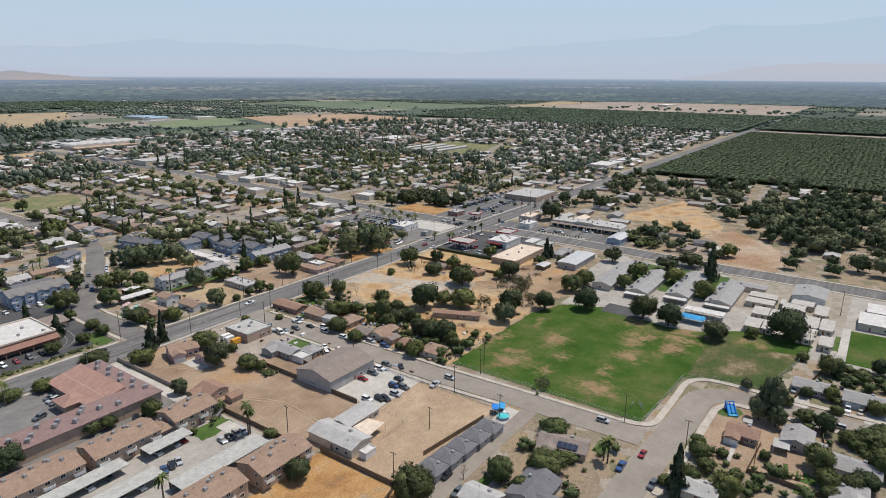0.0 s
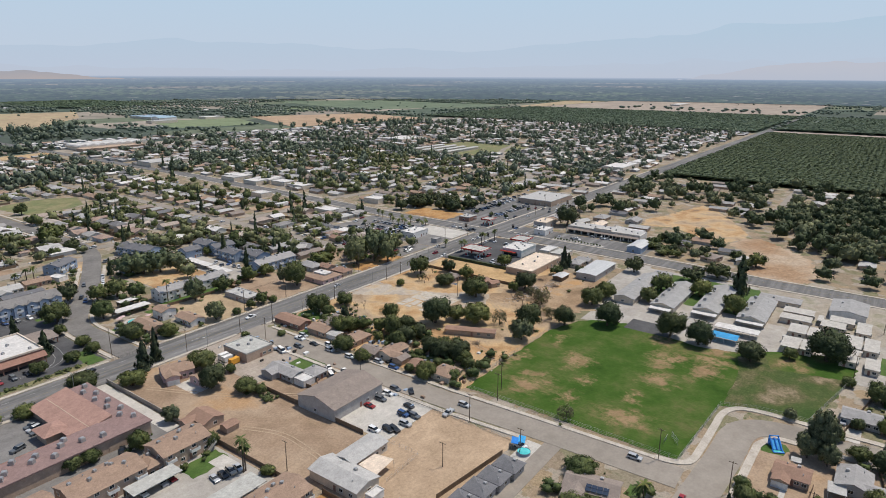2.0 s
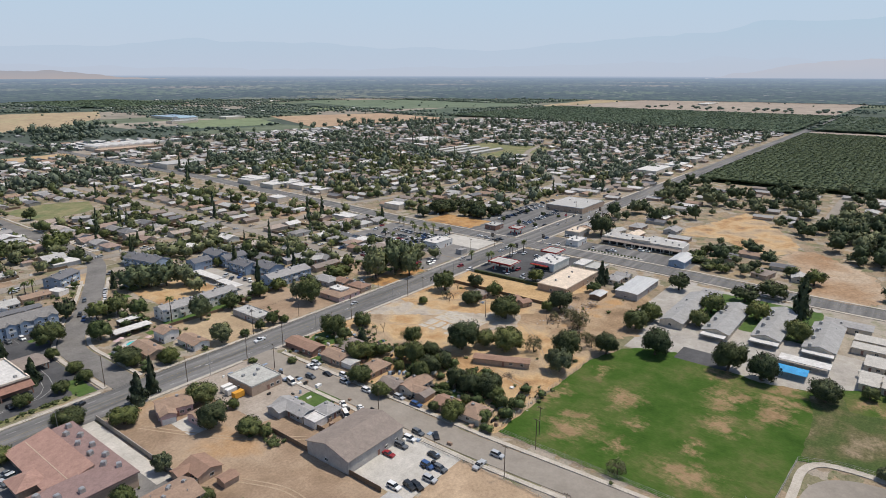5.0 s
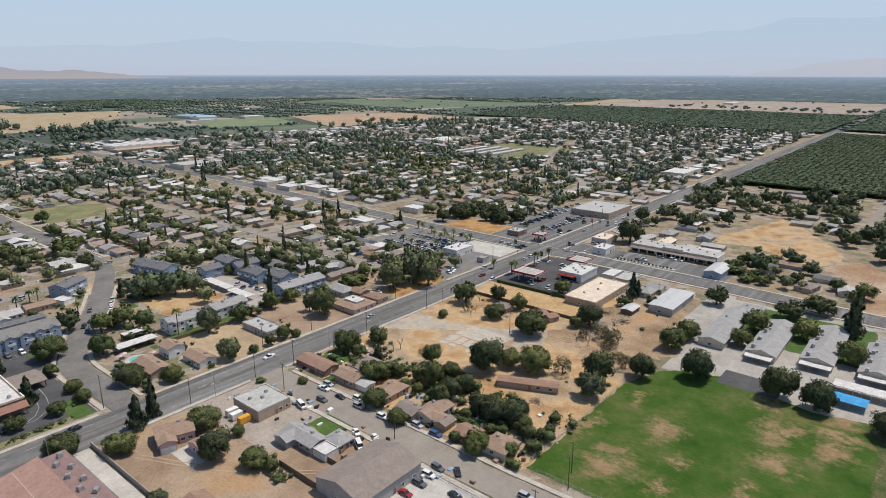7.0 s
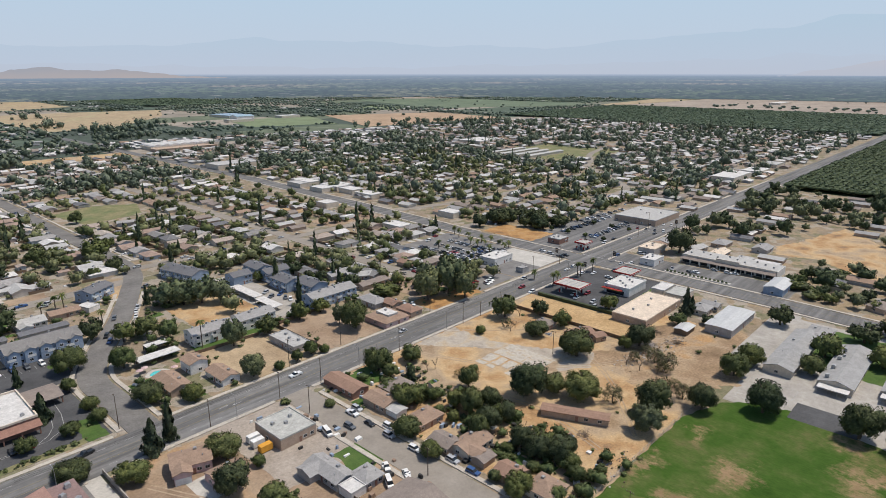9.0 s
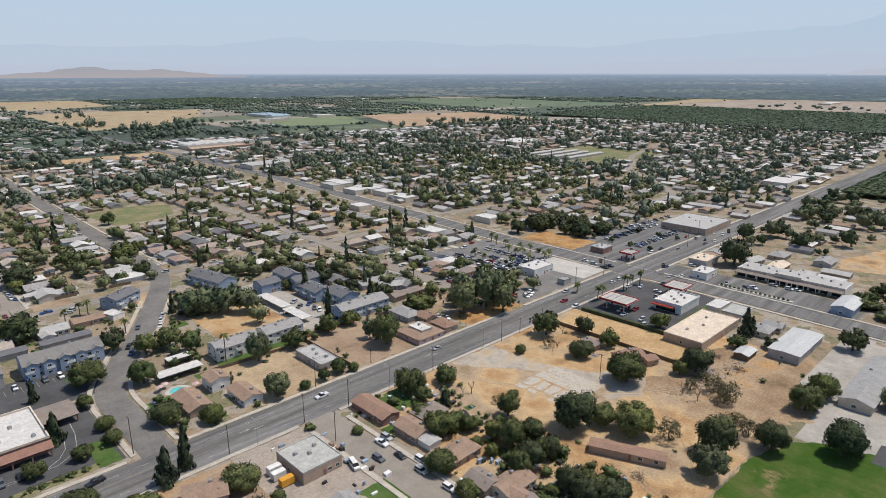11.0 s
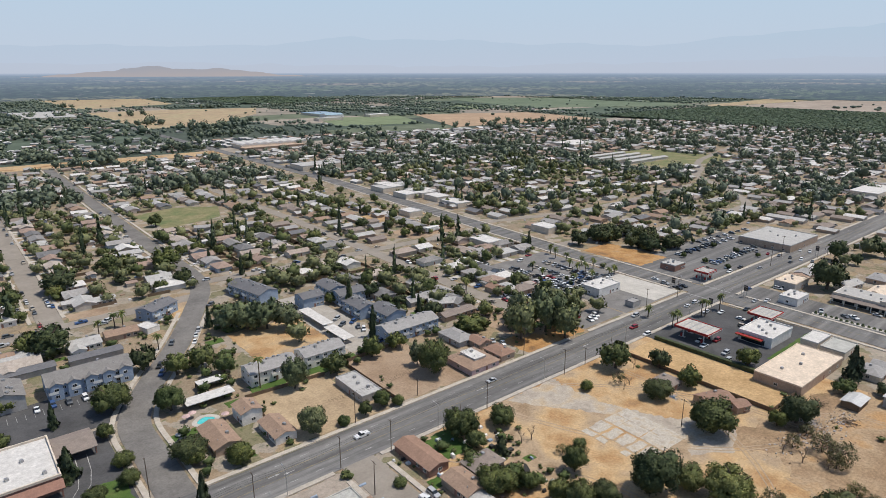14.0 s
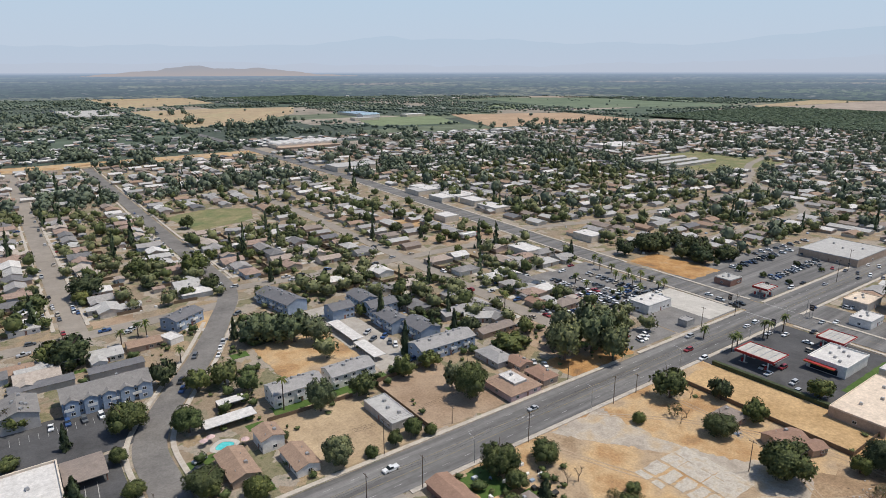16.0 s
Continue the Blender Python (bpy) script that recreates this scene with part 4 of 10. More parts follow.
MAIN = [(-900, -4), (-60, -4.5), (200, -5), (1750, -9)]
CROSS = [(28, 1650), (27, 990), (24, 470), (12, 250), (2, 100), (0, 0), (0, -60), (-3, -130), (-8, -200), (-10, -620)]
FORK = curve([(-287, -2), (-287, 30), (-286, 58), (-272, 86), (-254, 114), (-234, 152), (-217, 192), (-214, 240), (-215, 360), (-213, 760)], 5)
SIDE = [(-237, -6), (-237, -130), (-235, -165), (-233.5, -218)]
road("road_main", MAIN, 18, ASPHALT, "wide grey asphalt main road")
road("road_cross", CROSS, 15, ASPHALT, "grey asphalt cross road")
road("road_fork", FORK, 10.8, ASPHALT_FORK, "curved residential street of bleached asphalt")
road("road_side", SIDE, 11.5, ASPHALT_SIDE, "residential street of bleached asphalt")
road("road_west", [(-226, 175), (-290, 171), (-700, 158)], 10, ASPHALT_SIDE, "residential street of bleached asphalt")
road("road_long", [(-294, 168), (-295, 760)], 11, ASPHALT_SIDE, "long straight residential street")
road("road_back", [(-214, 197), (-150, 190), (-101, 190), (10, 186)], 9, ASPHALT_SIDE, "residential street of bleached asphalt")
road("road_lane", [(-103, 40), (-101, 190), (-99, 300), (-104, 760)], 9, ASPHALT_SIDE, "residential street of bleached asphalt")
road("road_east", curve([(2, 116), (50, 112), (80, 96), (142, 97), (220, 94), (265, 102), (320, 152), (376, 215), (430, 240), (507, 283), (700, 330)], 3), 9, ASPHALT_SIDE, "residential street of bleached asphalt")
road("road_east_far", [(8, 206), (102, 178), (240, 180), (345, 188)], 8, ASPHALT_SIDE, "residential street of bleached asphalt")
road("road_east_back", [(22, 287), (160, 288), (300, 292)], 8, ASPHALT_SIDE, "residential street of bleached asphalt")
road("road_corner", curve([(-330, -222), (-262, -223.2), (-240, -224.6), (-215, -226.2), (-205, -226.5), (-196.5, -226.9), (-190, -229.2), (-185.8, -234.2), (-184, -241), (-183.6, -250), (-183.2, -262), (-182.5, -420)], 3), 11, ASPHALT_SIDE, "street that bends round the corner of the field")
road("alley", [(-231, -178), (-330, -178)], 6, ASPHALT_SIDE, "narrow back lane")

# playing field
setting("playing_field", Geo().plate(ragged([(-224, -131.5), (-224, -214.5), (-179, -217), (-174.5, -228), (-173.5, -246), (-132, -254.5), (-113, -258), (-103, -249), (-112, -227), (-124, -212), (-128, -195), (-124, -176), (-119.5, -163), (-125, -146), (-131, -139), (-152, -132)], 0.5), -0.3, 0.06), FIELD, "green playing field with worn dry patches")
lot("vacant_lot", -226, -60, -132, -15, STRAW, "vacant lot of dry golden grass", 0.0333)
BARE_EARTH = surface("bare_brown_earth", [(0.3, (0.23, 0.155, 0.09)), (0.44, (0.335, 0.23, 0.14)), (0.56, (0.43, 0.315, 0.2)), (0.68, (0.47, 0.285, 0.135))], 0.06, 1.0, grime=0.5, bump=0.4)
setting("lot_dirt_back", Geo().plate(ragged([(-136, -82), (-122, -82), (-104, -88), (-78, -88), (-62, -100), (-58, -128), (-80, -136), (-112, -137), (-128, -131), (-146, -124), (-140, -104), (-128, -98), (-134, -90)], 3.0), -0.3, 0.0496), BARE_EARTH, "cleared stretch of bare brown earth")
setting("lot_old_slab", Geo().plate(ragged([(-174, -16), (-146, -16), (-146.5, -34), (-143, -48), (-138, -60), (-127, -72), (-124, -81), (-140, -87), (-152, -80), (-144, -72), (-146, -50), (-155, -42), (-166, -27)], 1.5), -0.3, 0.05), OLD_SLAB, "grey gravel track over a demolished plot")
OLD_PANEL = surface("old_panel_concrete", [(0.3, (0.4, 0.35, 0.29)), (0.5, (0.52, 0.475, 0.405)), (0.7, (0.47, 0.385, 0.28))], 0.3, 2.0, grime=0.35)
_base = thing("old_floor_slab", pose(-167.5, -47.5, 0, 0, 0, -2), "cracked concrete floor slab with earth in its joints", "slab")
for _i, (_xa, _xb) in enumerate(((0, 2.6), (3.9, 11.2), (12.3, 18.6), (18.75, 25))):
    for _j, (_ya, _yb) in enumerate(((0, 4.6), (5.9, 9.8), (11, 14.6), (15.8, 19.2), (20.2, 24)) if _i < 2 else ((0, 5.8), (5.95, 14.6), (14.75, 24.5))):
        if (_i, _j) not in ((0, 4), (0, 2)):
            part("slab_panel", Geo().plate(ragged([(_xa, -_yb), (_xb, -_yb), (_xb, -_ya), (_xa, -_ya)], 0.2 if _i > 1 else 0.5, _i + _j), -0.2, 0.085 + 0.004 * ((_i * 5 + _j * 3) % 4)), OLD_PANEL, _base)
TRACK = surface("wheel_track", [(0.3, (0.36, 0.27, 0.18)), (0.7, (0.47, 0.36, 0.25))], 0.1, 1.5, grime=0.4)
for _k, _pts in enumerate(([(-180, -18), (-172, -40), (-160, -62), (-135, -88), (-100, -104)], [(-215, -30), (-190, -60), (-182, -90), (-190, -120)], [(-150, -18), (-128, -40), (-110, -70), (-106, -100)], [(-118, -20), (-120, -60), (-140, -95), (-175, -125)], [(-100, -90), (-84, -104), (-80, -124)], [(-300, -30), (-285, -60), (-268, -82)], [(-296, -84), (-290, -100), (-292, -120)])):
    for _s in (-0.85, 0.85):
        setting("wheel_track", strip(curve(_pts, 5), 0.5, -0.2, 0.066 + 0.0012 * _k, _s), TRACK, "faint pale wheel track over dry ground")
lot("lot_dirt_west", -306, -232, -92, -16, DIRT, "bare brown dirt lot", 0.0359)
lot("lot_dirt_mid", -308, -274, -132, -66, DIRT, "bare brown dirt lot", 0.0412)
STRAW_O = surface("dry_brush_orange", [(0.3, (0.25, 0.15, 0.08)), (0.45, (0.42, 0.23, 0.09)), (0.58, (0.5, 0.3, 0.13)), (0.7, (0.42, 0.3, 0.19))], 0.09, 1.4, grime=0.5, bump=0.6)
lot("lot_gravel", -303, -245.5, -167, -131, surface("gravel_tan", [(0.3, (0.36, 0.26, 0.17)), (0.7, (0.5, 0.37, 0.25))], 0.07, 1.0), "tan dirt and gravel lot", 0.0435)
lot("lot_hall_parking", -272, -244, -131, -108, CONCRETE_W, "pale concrete car park of the hall", 0.0598)
lot("lot_straw_south", -345, -304.5, -200, -134, STRAW_O, "dry straw-coloured lot", 0.0461)
lot("lot_apartment_court", -400, -308, -128, -84, CONCRETE, "grey concrete court between apartment blocks", 0.0474)
lot("lawn_apartment", -322.6, -309.2, -97, -88.6, LAWN, "small green lawn of the apartments", 0.0637)
lot("lot_market", -400, -308, -84, -14, ASPHALT_LOT, "grey asphalt car park round the market", 0.0450)
lot("lot_market_drive", -313, -308, -66, -13, CONCRETE_W, "pale concrete drive beside the market", 0.0663)
lot("court_old_concrete", -292, -285, -50, -37, CONCRETE_W, "broken pale concrete court of a house", 0.0625)
lot("verge_drugstore", -420, -304, 9, 12.5, DRY_LAWN, "planted strip of grass along the road", 0.0785)
lot("verge_drugstore_corner", -304, -297, 9, 26, LAWN, "planted corner strip with shrubs", 0.0745)
lot("drive_stub", -255, -242.5, -177, -169.5, CONCRETE_W, "pale concrete driveway apron", 0.0688)
lot("lot_shop_corner", -272, -242, -62, -15, surface("gravel_grey", [(0.3, (0.33, 0.28, 0.23)), (0.7, (0.43, 0.37, 0.31))], 0.1, 1.0), "pale gravel yard of the corner shop", 0.0626)
lot("lawn_row_front", -226.4, -220.6, -40.2, -35.4, LAWN, "small green front lawn", 0.0832)
lot("lawn_row_back", -214, -203.5, -31, -17.5, LAWN, "green back lawn under trees", 0.0838)
lot("lawn_house_side", -253, -241.3, -72, -57.5, LAWN, "small green front lawn", 0.0689)
lot("lot_drugstore", -420, -296, 9, 60, ASPHALT_NEW, "dark asphalt car park of the drug store", 0.0552)
lot("lot_apartment_parking", -420, -286, 62, 95, ASPHALT_NEW, "dark asphalt car park of the apartments", 0.0615)
lot("lot_straw_grove", -232, -196, 66, 112, STRAW, "dry straw lot beside the grove", 0.0578)
lot("lot_dirt_north", -204, -172, 8, 52, DIRT, "bare brown dirt lot", 0.0591)
lot("lot_dirt_houses", -248, -216, 8, 50, surface("dirt_pale_straw", [(0.3, (0.34, 0.25, 0.16)), (0.5, (0.45, 0.34, 0.215)), (0.7, (0.52, 0.4, 0.26))], 0.06, 1.1, grime=0.4), "bare brown dirt yard", 0.0554)
lot("lot_lane_gravel", -128, -98, 20, 62, DIRT, "bare sandy end of the lane", 0.0617)
lot("lot_straw_corner", -136, -96, 7, 24, STRAW_O, "dry straw lot beside the grove", 0.0370)
lot("lot_shop_north", -62, -10, 8, 112, ASPHALT_LOT, "grey asphalt car lot", 0.0383)
lot("lot_shop_north_slab", -34.5, -10, 9, 49, CONCRETE_W, "pale concrete corner lot", 0.0496)
lot("lawn_apartments_north", -245, -196, 48, 57, LAWN, "narrow lawn in front of the apartments", 0.0509)
lot("lot_court_apartments", -196, -176, 58, 140, CONCRETE, "concrete court between apartment blocks", 0.0472)
lot("lot_pocket", -95, -63, 8.5, 24, ASPHALT_LOT, "grey asphalt parking pocket beside the grove", 0.0658)
lot("lawn_store_strip", -60, -15.5, -66.2, -62.3, LAWN, "narrow lawn between the store and the service station", 0.0871)
lot("lot_dirt_street_corner", -286.5, -267, 178.5, 188.5, DIRT, "bare dirt lot on a street corner", 0.0667)
setting("lot_fork_kerb", Geo().plate([(-251, 150.4), (-242.6, 143.6), (-240.6, 143.8), (-220.6, 178.6), (-223, 179.6), (-240.5, 146.8), (-249.5, 152.6)], -0.3, 0.075), CONCRETE_W, "pale concrete path round the dry wedge")
setting("lot_fork_dry", Geo().plate(ragged([(-249.5, 152.6), (-240.6, 146.8), (-223, 179), (-229, 177), (-239, 171), (-243, 166)], 0.4), -0.3, 0.069), STRAW, "dry grass wedge between two streets")
lot("lot_service_station", -80, -12, -68, -15, ASPHALT_NEW, "dark asphalt forecourt of the service station", 0.0535)
lot("lot_tan_strip", -104, -79, -84, -20, surface("dirt_golden", [(0.3, (0.44, 0.29, 0.14)), (0.7, (0.55, 0.38, 0.2))], 0.05, 0.8), "levelled strip of golden dirt", 0.0598)
lot("lot_strip_mall", 8, 32, -125, -14, ASPHALT, "grey asphalt car park of the shop row", 0.0511)
lot("lot_east_corner", 9, 138, 7, 62, ASPHALT, "grey asphalt car park of the supermarket", 0.0474)
lot("lot_straw_far_corner", 14, 44, 50, 97, STRAW_O, "dry golden lot beside the cross road", 0.0587)
SAND = surface("sandy_dirt", [(0.32, (0.33, 0.2, 0.11)), (0.46, (0.4, 0.28, 0.18)), (0.58, (0.47, 0.37, 0.27)), (0.7, (0.33, 0.22, 0.12))], 0.025, 0.5, grime=0.45)
setting("lot_sand_far", Geo().plate(ragged([(75, -164), (100, -172), (106, -182), (88, -200), (66, -219), (30, -228), (6, -226), (-1, -214), (-1, -203), (10, -187), (40, -184), (60, -180)], 2.2), -0.3, 0.05), SAND, "sandy cleared land")
setting("lot_dry_bank", Geo().plate(ragged([(104, -118), (98, -92), (120, -88), (160, -100), (214, -112), (200, -128), (161, -148), (140, -160), (113, -172), (98, -171), (73, -161), (86, -140)], 1.6), -0.3, 0.055), STRAW, "dry orange grass beside the woods")
road("road_orchard", [(196, -175), (370, -174)], 8, ASPHALT_SIDE, "short pale street that ends at the orchard")
lot("lot_school_yard", -128, -20, -325, -138, CONCRETE, "concrete yard of the school", 0.0450)
lot("lot_school_black", -126, -112, -182, -160, ASPHALT_NEW, "dark asphalt play court", 0.0663)
lot("lawn_school", -75, -25, -205, -150, LAWN, "lawn between school wings", 0.0626)
lot("lot_school_dirt", -78, -14, -268, -203, surface("school_gravel", [(0.3, (0.3, 0.25, 0.19)), (0.55, (0.38, 0.34, 0.28)), (0.72, (0.2, 0.2, 0.1))], 0.09, 1.2), "gravel and worn grass between classrooms", 0.0535)
lot("lot_school_path", -116, -78, -271, -267.5, CONCRETE_W, "concrete path between two lawns", 0.0785)
lot("lawn_school_small", -112, -92, -267.5, -265.2, LAWN, "narrow strip of lawn", 0.0724)
setting("field_dry_south", Geo().plate(ragged([(-175.6, -218.2), (-141, -216.4), (-128.5, -213.5), (-121.5, -223.5), (-133, -227), (-127, -255.4), (-131, -254.8), (-149, -251.3), (-173.4, -245.4), (-174.4, -229)], 0.8), -0.3, 0.0665), surface("dry_field", [(0.3, (0.045, 0.085, 0.018)), (0.47, (0.075, 0.1, 0.028)), (0.57, (0.13, 0.12, 0.055)), (0.68, (0.27, 0.21, 0.135))], 0.075, 1.2, grime=0.4, bump=0.3), "half-dry olive grass with worn earth rings")
lot("lawn_school_south", -124, -80, -330, -271, FIELD, "green school lawn", 0.0689)
lot("lot_workshop", -85, -15, -138, -126, CONCRETE, "pale concrete yard of the workshop", 0.0652)
lot("lot_dirt_slide", -234, -193, -268, -232, DIRT, "bare front yard with dry grass", 0.0465)
setting("lawn_slide", Geo().plate(ragged([(-202, -236), (-198, -234.5), (-193.6, -236), (-193.4, -242), (-197, -243.5), (-201, -242)], 0.6), -0.2, 0.068), LAWN, "wet green patch of lawn under the slide")
lot("path_slide_house", -231, -217, -245.6, -244, CONCRETE_W, "concrete garden path", 0.0615)
setting("park_lawn", Geo().plate(ragged([(-191, 344), (-141, 362), (-128, 404), (-165, 423), (-200, 408)], 0.8), -0.3, 0.068), DRY_LAWN, "small park of half-dry grass")
lot("school_field_far", 400, 575, 262, 420, DRY_LAWN, "green field of a far school", 0.0691)
lot("canal_bank", -800, 20, 772, 822, STRAW, "strip of dry grass along a canal", 0.0554)
GOLD = surface("stubble_gold", [(0.3, (0.33, 0.26, 0.17)), (0.5, (0.43, 0.33, 0.21)), (0.7, (0.38, 0.34, 0.2))], 0.012, 0.08, grime=0.4)
BROWN = surface("stubble_brown", [(0.3, (0.37, 0.26, 0.17)), (0.7, (0.46, 0.33, 0.22))], 0.012, 0.1, grime=0.3)
TANF = surface("ploughed_tan", [(0.3, (0.31, 0.26, 0.215)), (0.7, (0.4, 0.335, 0.275))], 0.008, 0.05, grime=0.35)
# Both crop greens are paled in colour for the haze at their distance
LIME = surface("crop_lime", [(0.3, (0.175, 0.22, 0.125)), (0.7, (0.22, 0.26, 0.145))], 0.008, 0.05)
CROP = surface("crop_green", [(0.3, (0.125, 0.165, 0.11)), (0.7, (0.165, 0.205, 0.13))], 0.008, 0.05)
for _n, _m, _lab, _pts in (
        ("field_straw", GOLD, "dry golden field", [(45, 1290), (180, 1290), (430, 1610), (555, 1900), (330, 1960), (45, 1960)]),
        ("field_gold_far", GOLD, "dry golden field", [(60, 2150), (420, 2330), (450, 2900), (60, 2950)]),
        ("field_brown", BROWN, "brown stubble field", [(590, 905), (1040, 860), (1075, 1150), (760, 1290)]),
        ("field_pasture", LIME, "pale green pasture", [(400, 1090), (600, 1030), (700, 1280), (470, 1330)]),
        ("field_lime_far", LIME, "light green crop field", [(960, 1400), (1240, 1330), (1300, 1560), (1010, 1640)]),
        ("field_green_far", CROP, "green crop field", [(1250, 1300), (1860, 1020), (1900, 1800), (1500, 2150)]),
        ("field_tan_strip", TANF, "narrow tan field beyond the crops", [(1560, 2180), (1920, 1840), (1990, 1990), (1650, 2360)]),
        ("field_tan_far", TANF, "ploughed tan field", [(1790, 15), (2780, 15), (2700, 900), (1800, 930)]),
        ("field_yellow_far", GOLD, "strip of yellow stubble", [(1800, 940), (2500, 910), (2500, 1090), (1820, 1010)]),
        ("field_green_east", CROP, "green crop field", [(1900, 1120), (2520, 1120), (2200, 1700), (1920, 1700)]),
        ("field_verge", TANF, "tan verge between two orchards", [(1110, -20), (1205, -20), (1190, -500), (1100, -500)])):
    setting(_n, Geo().plate(_pts, -0.3, 0.02 + 0.003 * len(_n)), _m, _lab)
# Floors kept dark: the shade under the rows is painted into their colour
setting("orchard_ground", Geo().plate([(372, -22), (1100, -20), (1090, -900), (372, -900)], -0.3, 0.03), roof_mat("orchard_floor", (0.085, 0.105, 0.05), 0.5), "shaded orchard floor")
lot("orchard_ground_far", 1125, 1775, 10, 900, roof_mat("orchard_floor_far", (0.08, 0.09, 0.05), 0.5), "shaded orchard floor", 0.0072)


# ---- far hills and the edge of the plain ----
# Emission only: backdrops glow in painted colours, no sun falls on them
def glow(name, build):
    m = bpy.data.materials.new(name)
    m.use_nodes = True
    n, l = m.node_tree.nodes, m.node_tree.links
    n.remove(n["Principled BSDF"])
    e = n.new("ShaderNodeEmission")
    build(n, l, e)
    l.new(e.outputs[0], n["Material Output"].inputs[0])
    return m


def plain_glow(n, l, e):
    """Far fields and tree belts on the survey grid, glowing, with haze painted in towards the horizon."""
    def math_node(op, a, b):
        m = n.new("ShaderNodeMath")
        m.operation = op
        for sock, v in zip(m.inputs, (a, b)):
            if isinstance(v, (int, float)):
                sock.default_value = v
            else:
                l.new(v, sock)
        return m.outputs[0]

    geo, sep = n.new("ShaderNodeNewGeometry"), n.new("ShaderNodeSeparateXYZ")
    l.new(geo.outputs["Position"], sep.inputs[0])
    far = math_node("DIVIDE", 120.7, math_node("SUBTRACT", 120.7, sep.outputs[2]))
    off = n.new("ShaderNodeVectorMath")
    off.operation = "ADD"
    off.inputs[1].default_value = (370, 210, 0)
    l.new(geo.outputs["Position"], off.inputs[0])
    flat = n.new("ShaderNodeVectorMath")
    flat.operation = "MULTIPLY"
    flat.inputs[1].default_value = (1, 1, 0)
    l.new(off.outputs[0], flat.inputs[0])
    land = n.new("ShaderNodeVectorMath")
    land.operation = "SCALE"
    l.new(flat.outputs[0], land.inputs[0])
    l.new(far, land.inputs["Scale"])

    def cloud(scale, detail, rough):
        t = n.new("ShaderNodeTexNoise")
        t.inputs["Scale"].default_value, t.inputs["Detail"].default_value, t.inputs["Roughness"].default_value = scale, detail, rough
        l.new(land.outputs[0], t.inputs["Vector"])
        return t.outputs[0]

    def cells(size, stops):
        mp, sn, wn2 = n.new("ShaderNodeMapping"), n.new("ShaderNodeVectorMath"), n.new("ShaderNodeTexWhiteNoise")
        mp.inputs["Scale"].default_value = (1 / size[0], 1 / size[1], 0)
        l.new(land.outputs[0], mp.inputs[0])
        sn.operation = "FLOOR"
        l.new(mp.outputs[0], sn.inputs[0])
        l.new(sn.outputs[0], wn2.inputs["Vector"])
        r = ramp(n, stops, True)
        l.new(wn2.outputs["Value"], r.inputs[0])
        return r.outputs[0]

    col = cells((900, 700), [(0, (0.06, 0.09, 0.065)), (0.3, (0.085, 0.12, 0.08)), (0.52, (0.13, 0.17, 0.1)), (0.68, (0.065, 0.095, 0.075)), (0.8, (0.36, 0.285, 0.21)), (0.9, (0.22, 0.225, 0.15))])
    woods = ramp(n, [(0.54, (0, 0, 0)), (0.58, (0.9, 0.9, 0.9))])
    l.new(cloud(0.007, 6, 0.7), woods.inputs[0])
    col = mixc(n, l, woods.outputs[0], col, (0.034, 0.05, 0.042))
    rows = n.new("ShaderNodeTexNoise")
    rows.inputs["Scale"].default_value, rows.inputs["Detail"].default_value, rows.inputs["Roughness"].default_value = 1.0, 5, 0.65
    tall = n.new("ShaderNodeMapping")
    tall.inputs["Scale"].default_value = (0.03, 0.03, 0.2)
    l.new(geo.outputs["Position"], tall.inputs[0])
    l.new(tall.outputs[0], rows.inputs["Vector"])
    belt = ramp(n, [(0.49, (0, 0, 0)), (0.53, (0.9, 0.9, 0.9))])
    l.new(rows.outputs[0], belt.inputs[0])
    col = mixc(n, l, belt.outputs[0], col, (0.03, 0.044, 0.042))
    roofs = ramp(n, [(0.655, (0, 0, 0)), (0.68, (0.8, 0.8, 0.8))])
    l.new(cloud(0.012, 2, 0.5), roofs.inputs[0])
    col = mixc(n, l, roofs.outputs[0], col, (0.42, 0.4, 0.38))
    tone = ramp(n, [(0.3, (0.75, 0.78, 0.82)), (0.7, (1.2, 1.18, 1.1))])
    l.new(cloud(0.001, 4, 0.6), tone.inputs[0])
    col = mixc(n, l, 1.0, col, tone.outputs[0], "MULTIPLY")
    # haze colour mixed into the glow, more of it with distance
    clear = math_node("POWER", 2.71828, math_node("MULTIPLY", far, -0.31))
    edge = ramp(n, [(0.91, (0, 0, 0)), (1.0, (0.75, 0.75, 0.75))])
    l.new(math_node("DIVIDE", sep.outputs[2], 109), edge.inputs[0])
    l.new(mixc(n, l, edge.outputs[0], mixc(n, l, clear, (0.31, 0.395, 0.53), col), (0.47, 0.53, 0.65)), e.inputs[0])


def ring(r, low, tops, a0, a1):
    """An upright band far off, its top edge given by tops(angle)."""
    n = 720
    g = Geo()
    vs = []
    for k in range(n + 1):
        a = a0 + (a1 - a0) * k / n
        x, y = r * math.cos(a) - 370, r * math.sin(a) - 210
        vs += [(x, y, low), (x, y, tops(a))]
    return g.add(vs, [(2 * k, 2 * k + 2, 2 * k + 3, 2 * k + 1) for k in range(n)])


def profile(points, rough, freq, seed):
    """A skyline through (degrees, height) points, roughened."""
    def top(a):
        d = (math.degrees(a) + 180) % 360 - 180
        for (d0, z0), (d1, z1) in zip(points, points[1:]):
            if d0 <= d <= d1:
                u = (d - d0) / (d1 - d0)
                u = u * u * (3 - 2 * u)
                return z0 + (z1 - z0) * u + rough * noise.fractal(Vector((d * freq, seed, 0)), 1.0, 2.0, 5)
        return points[-1][1]
    return top


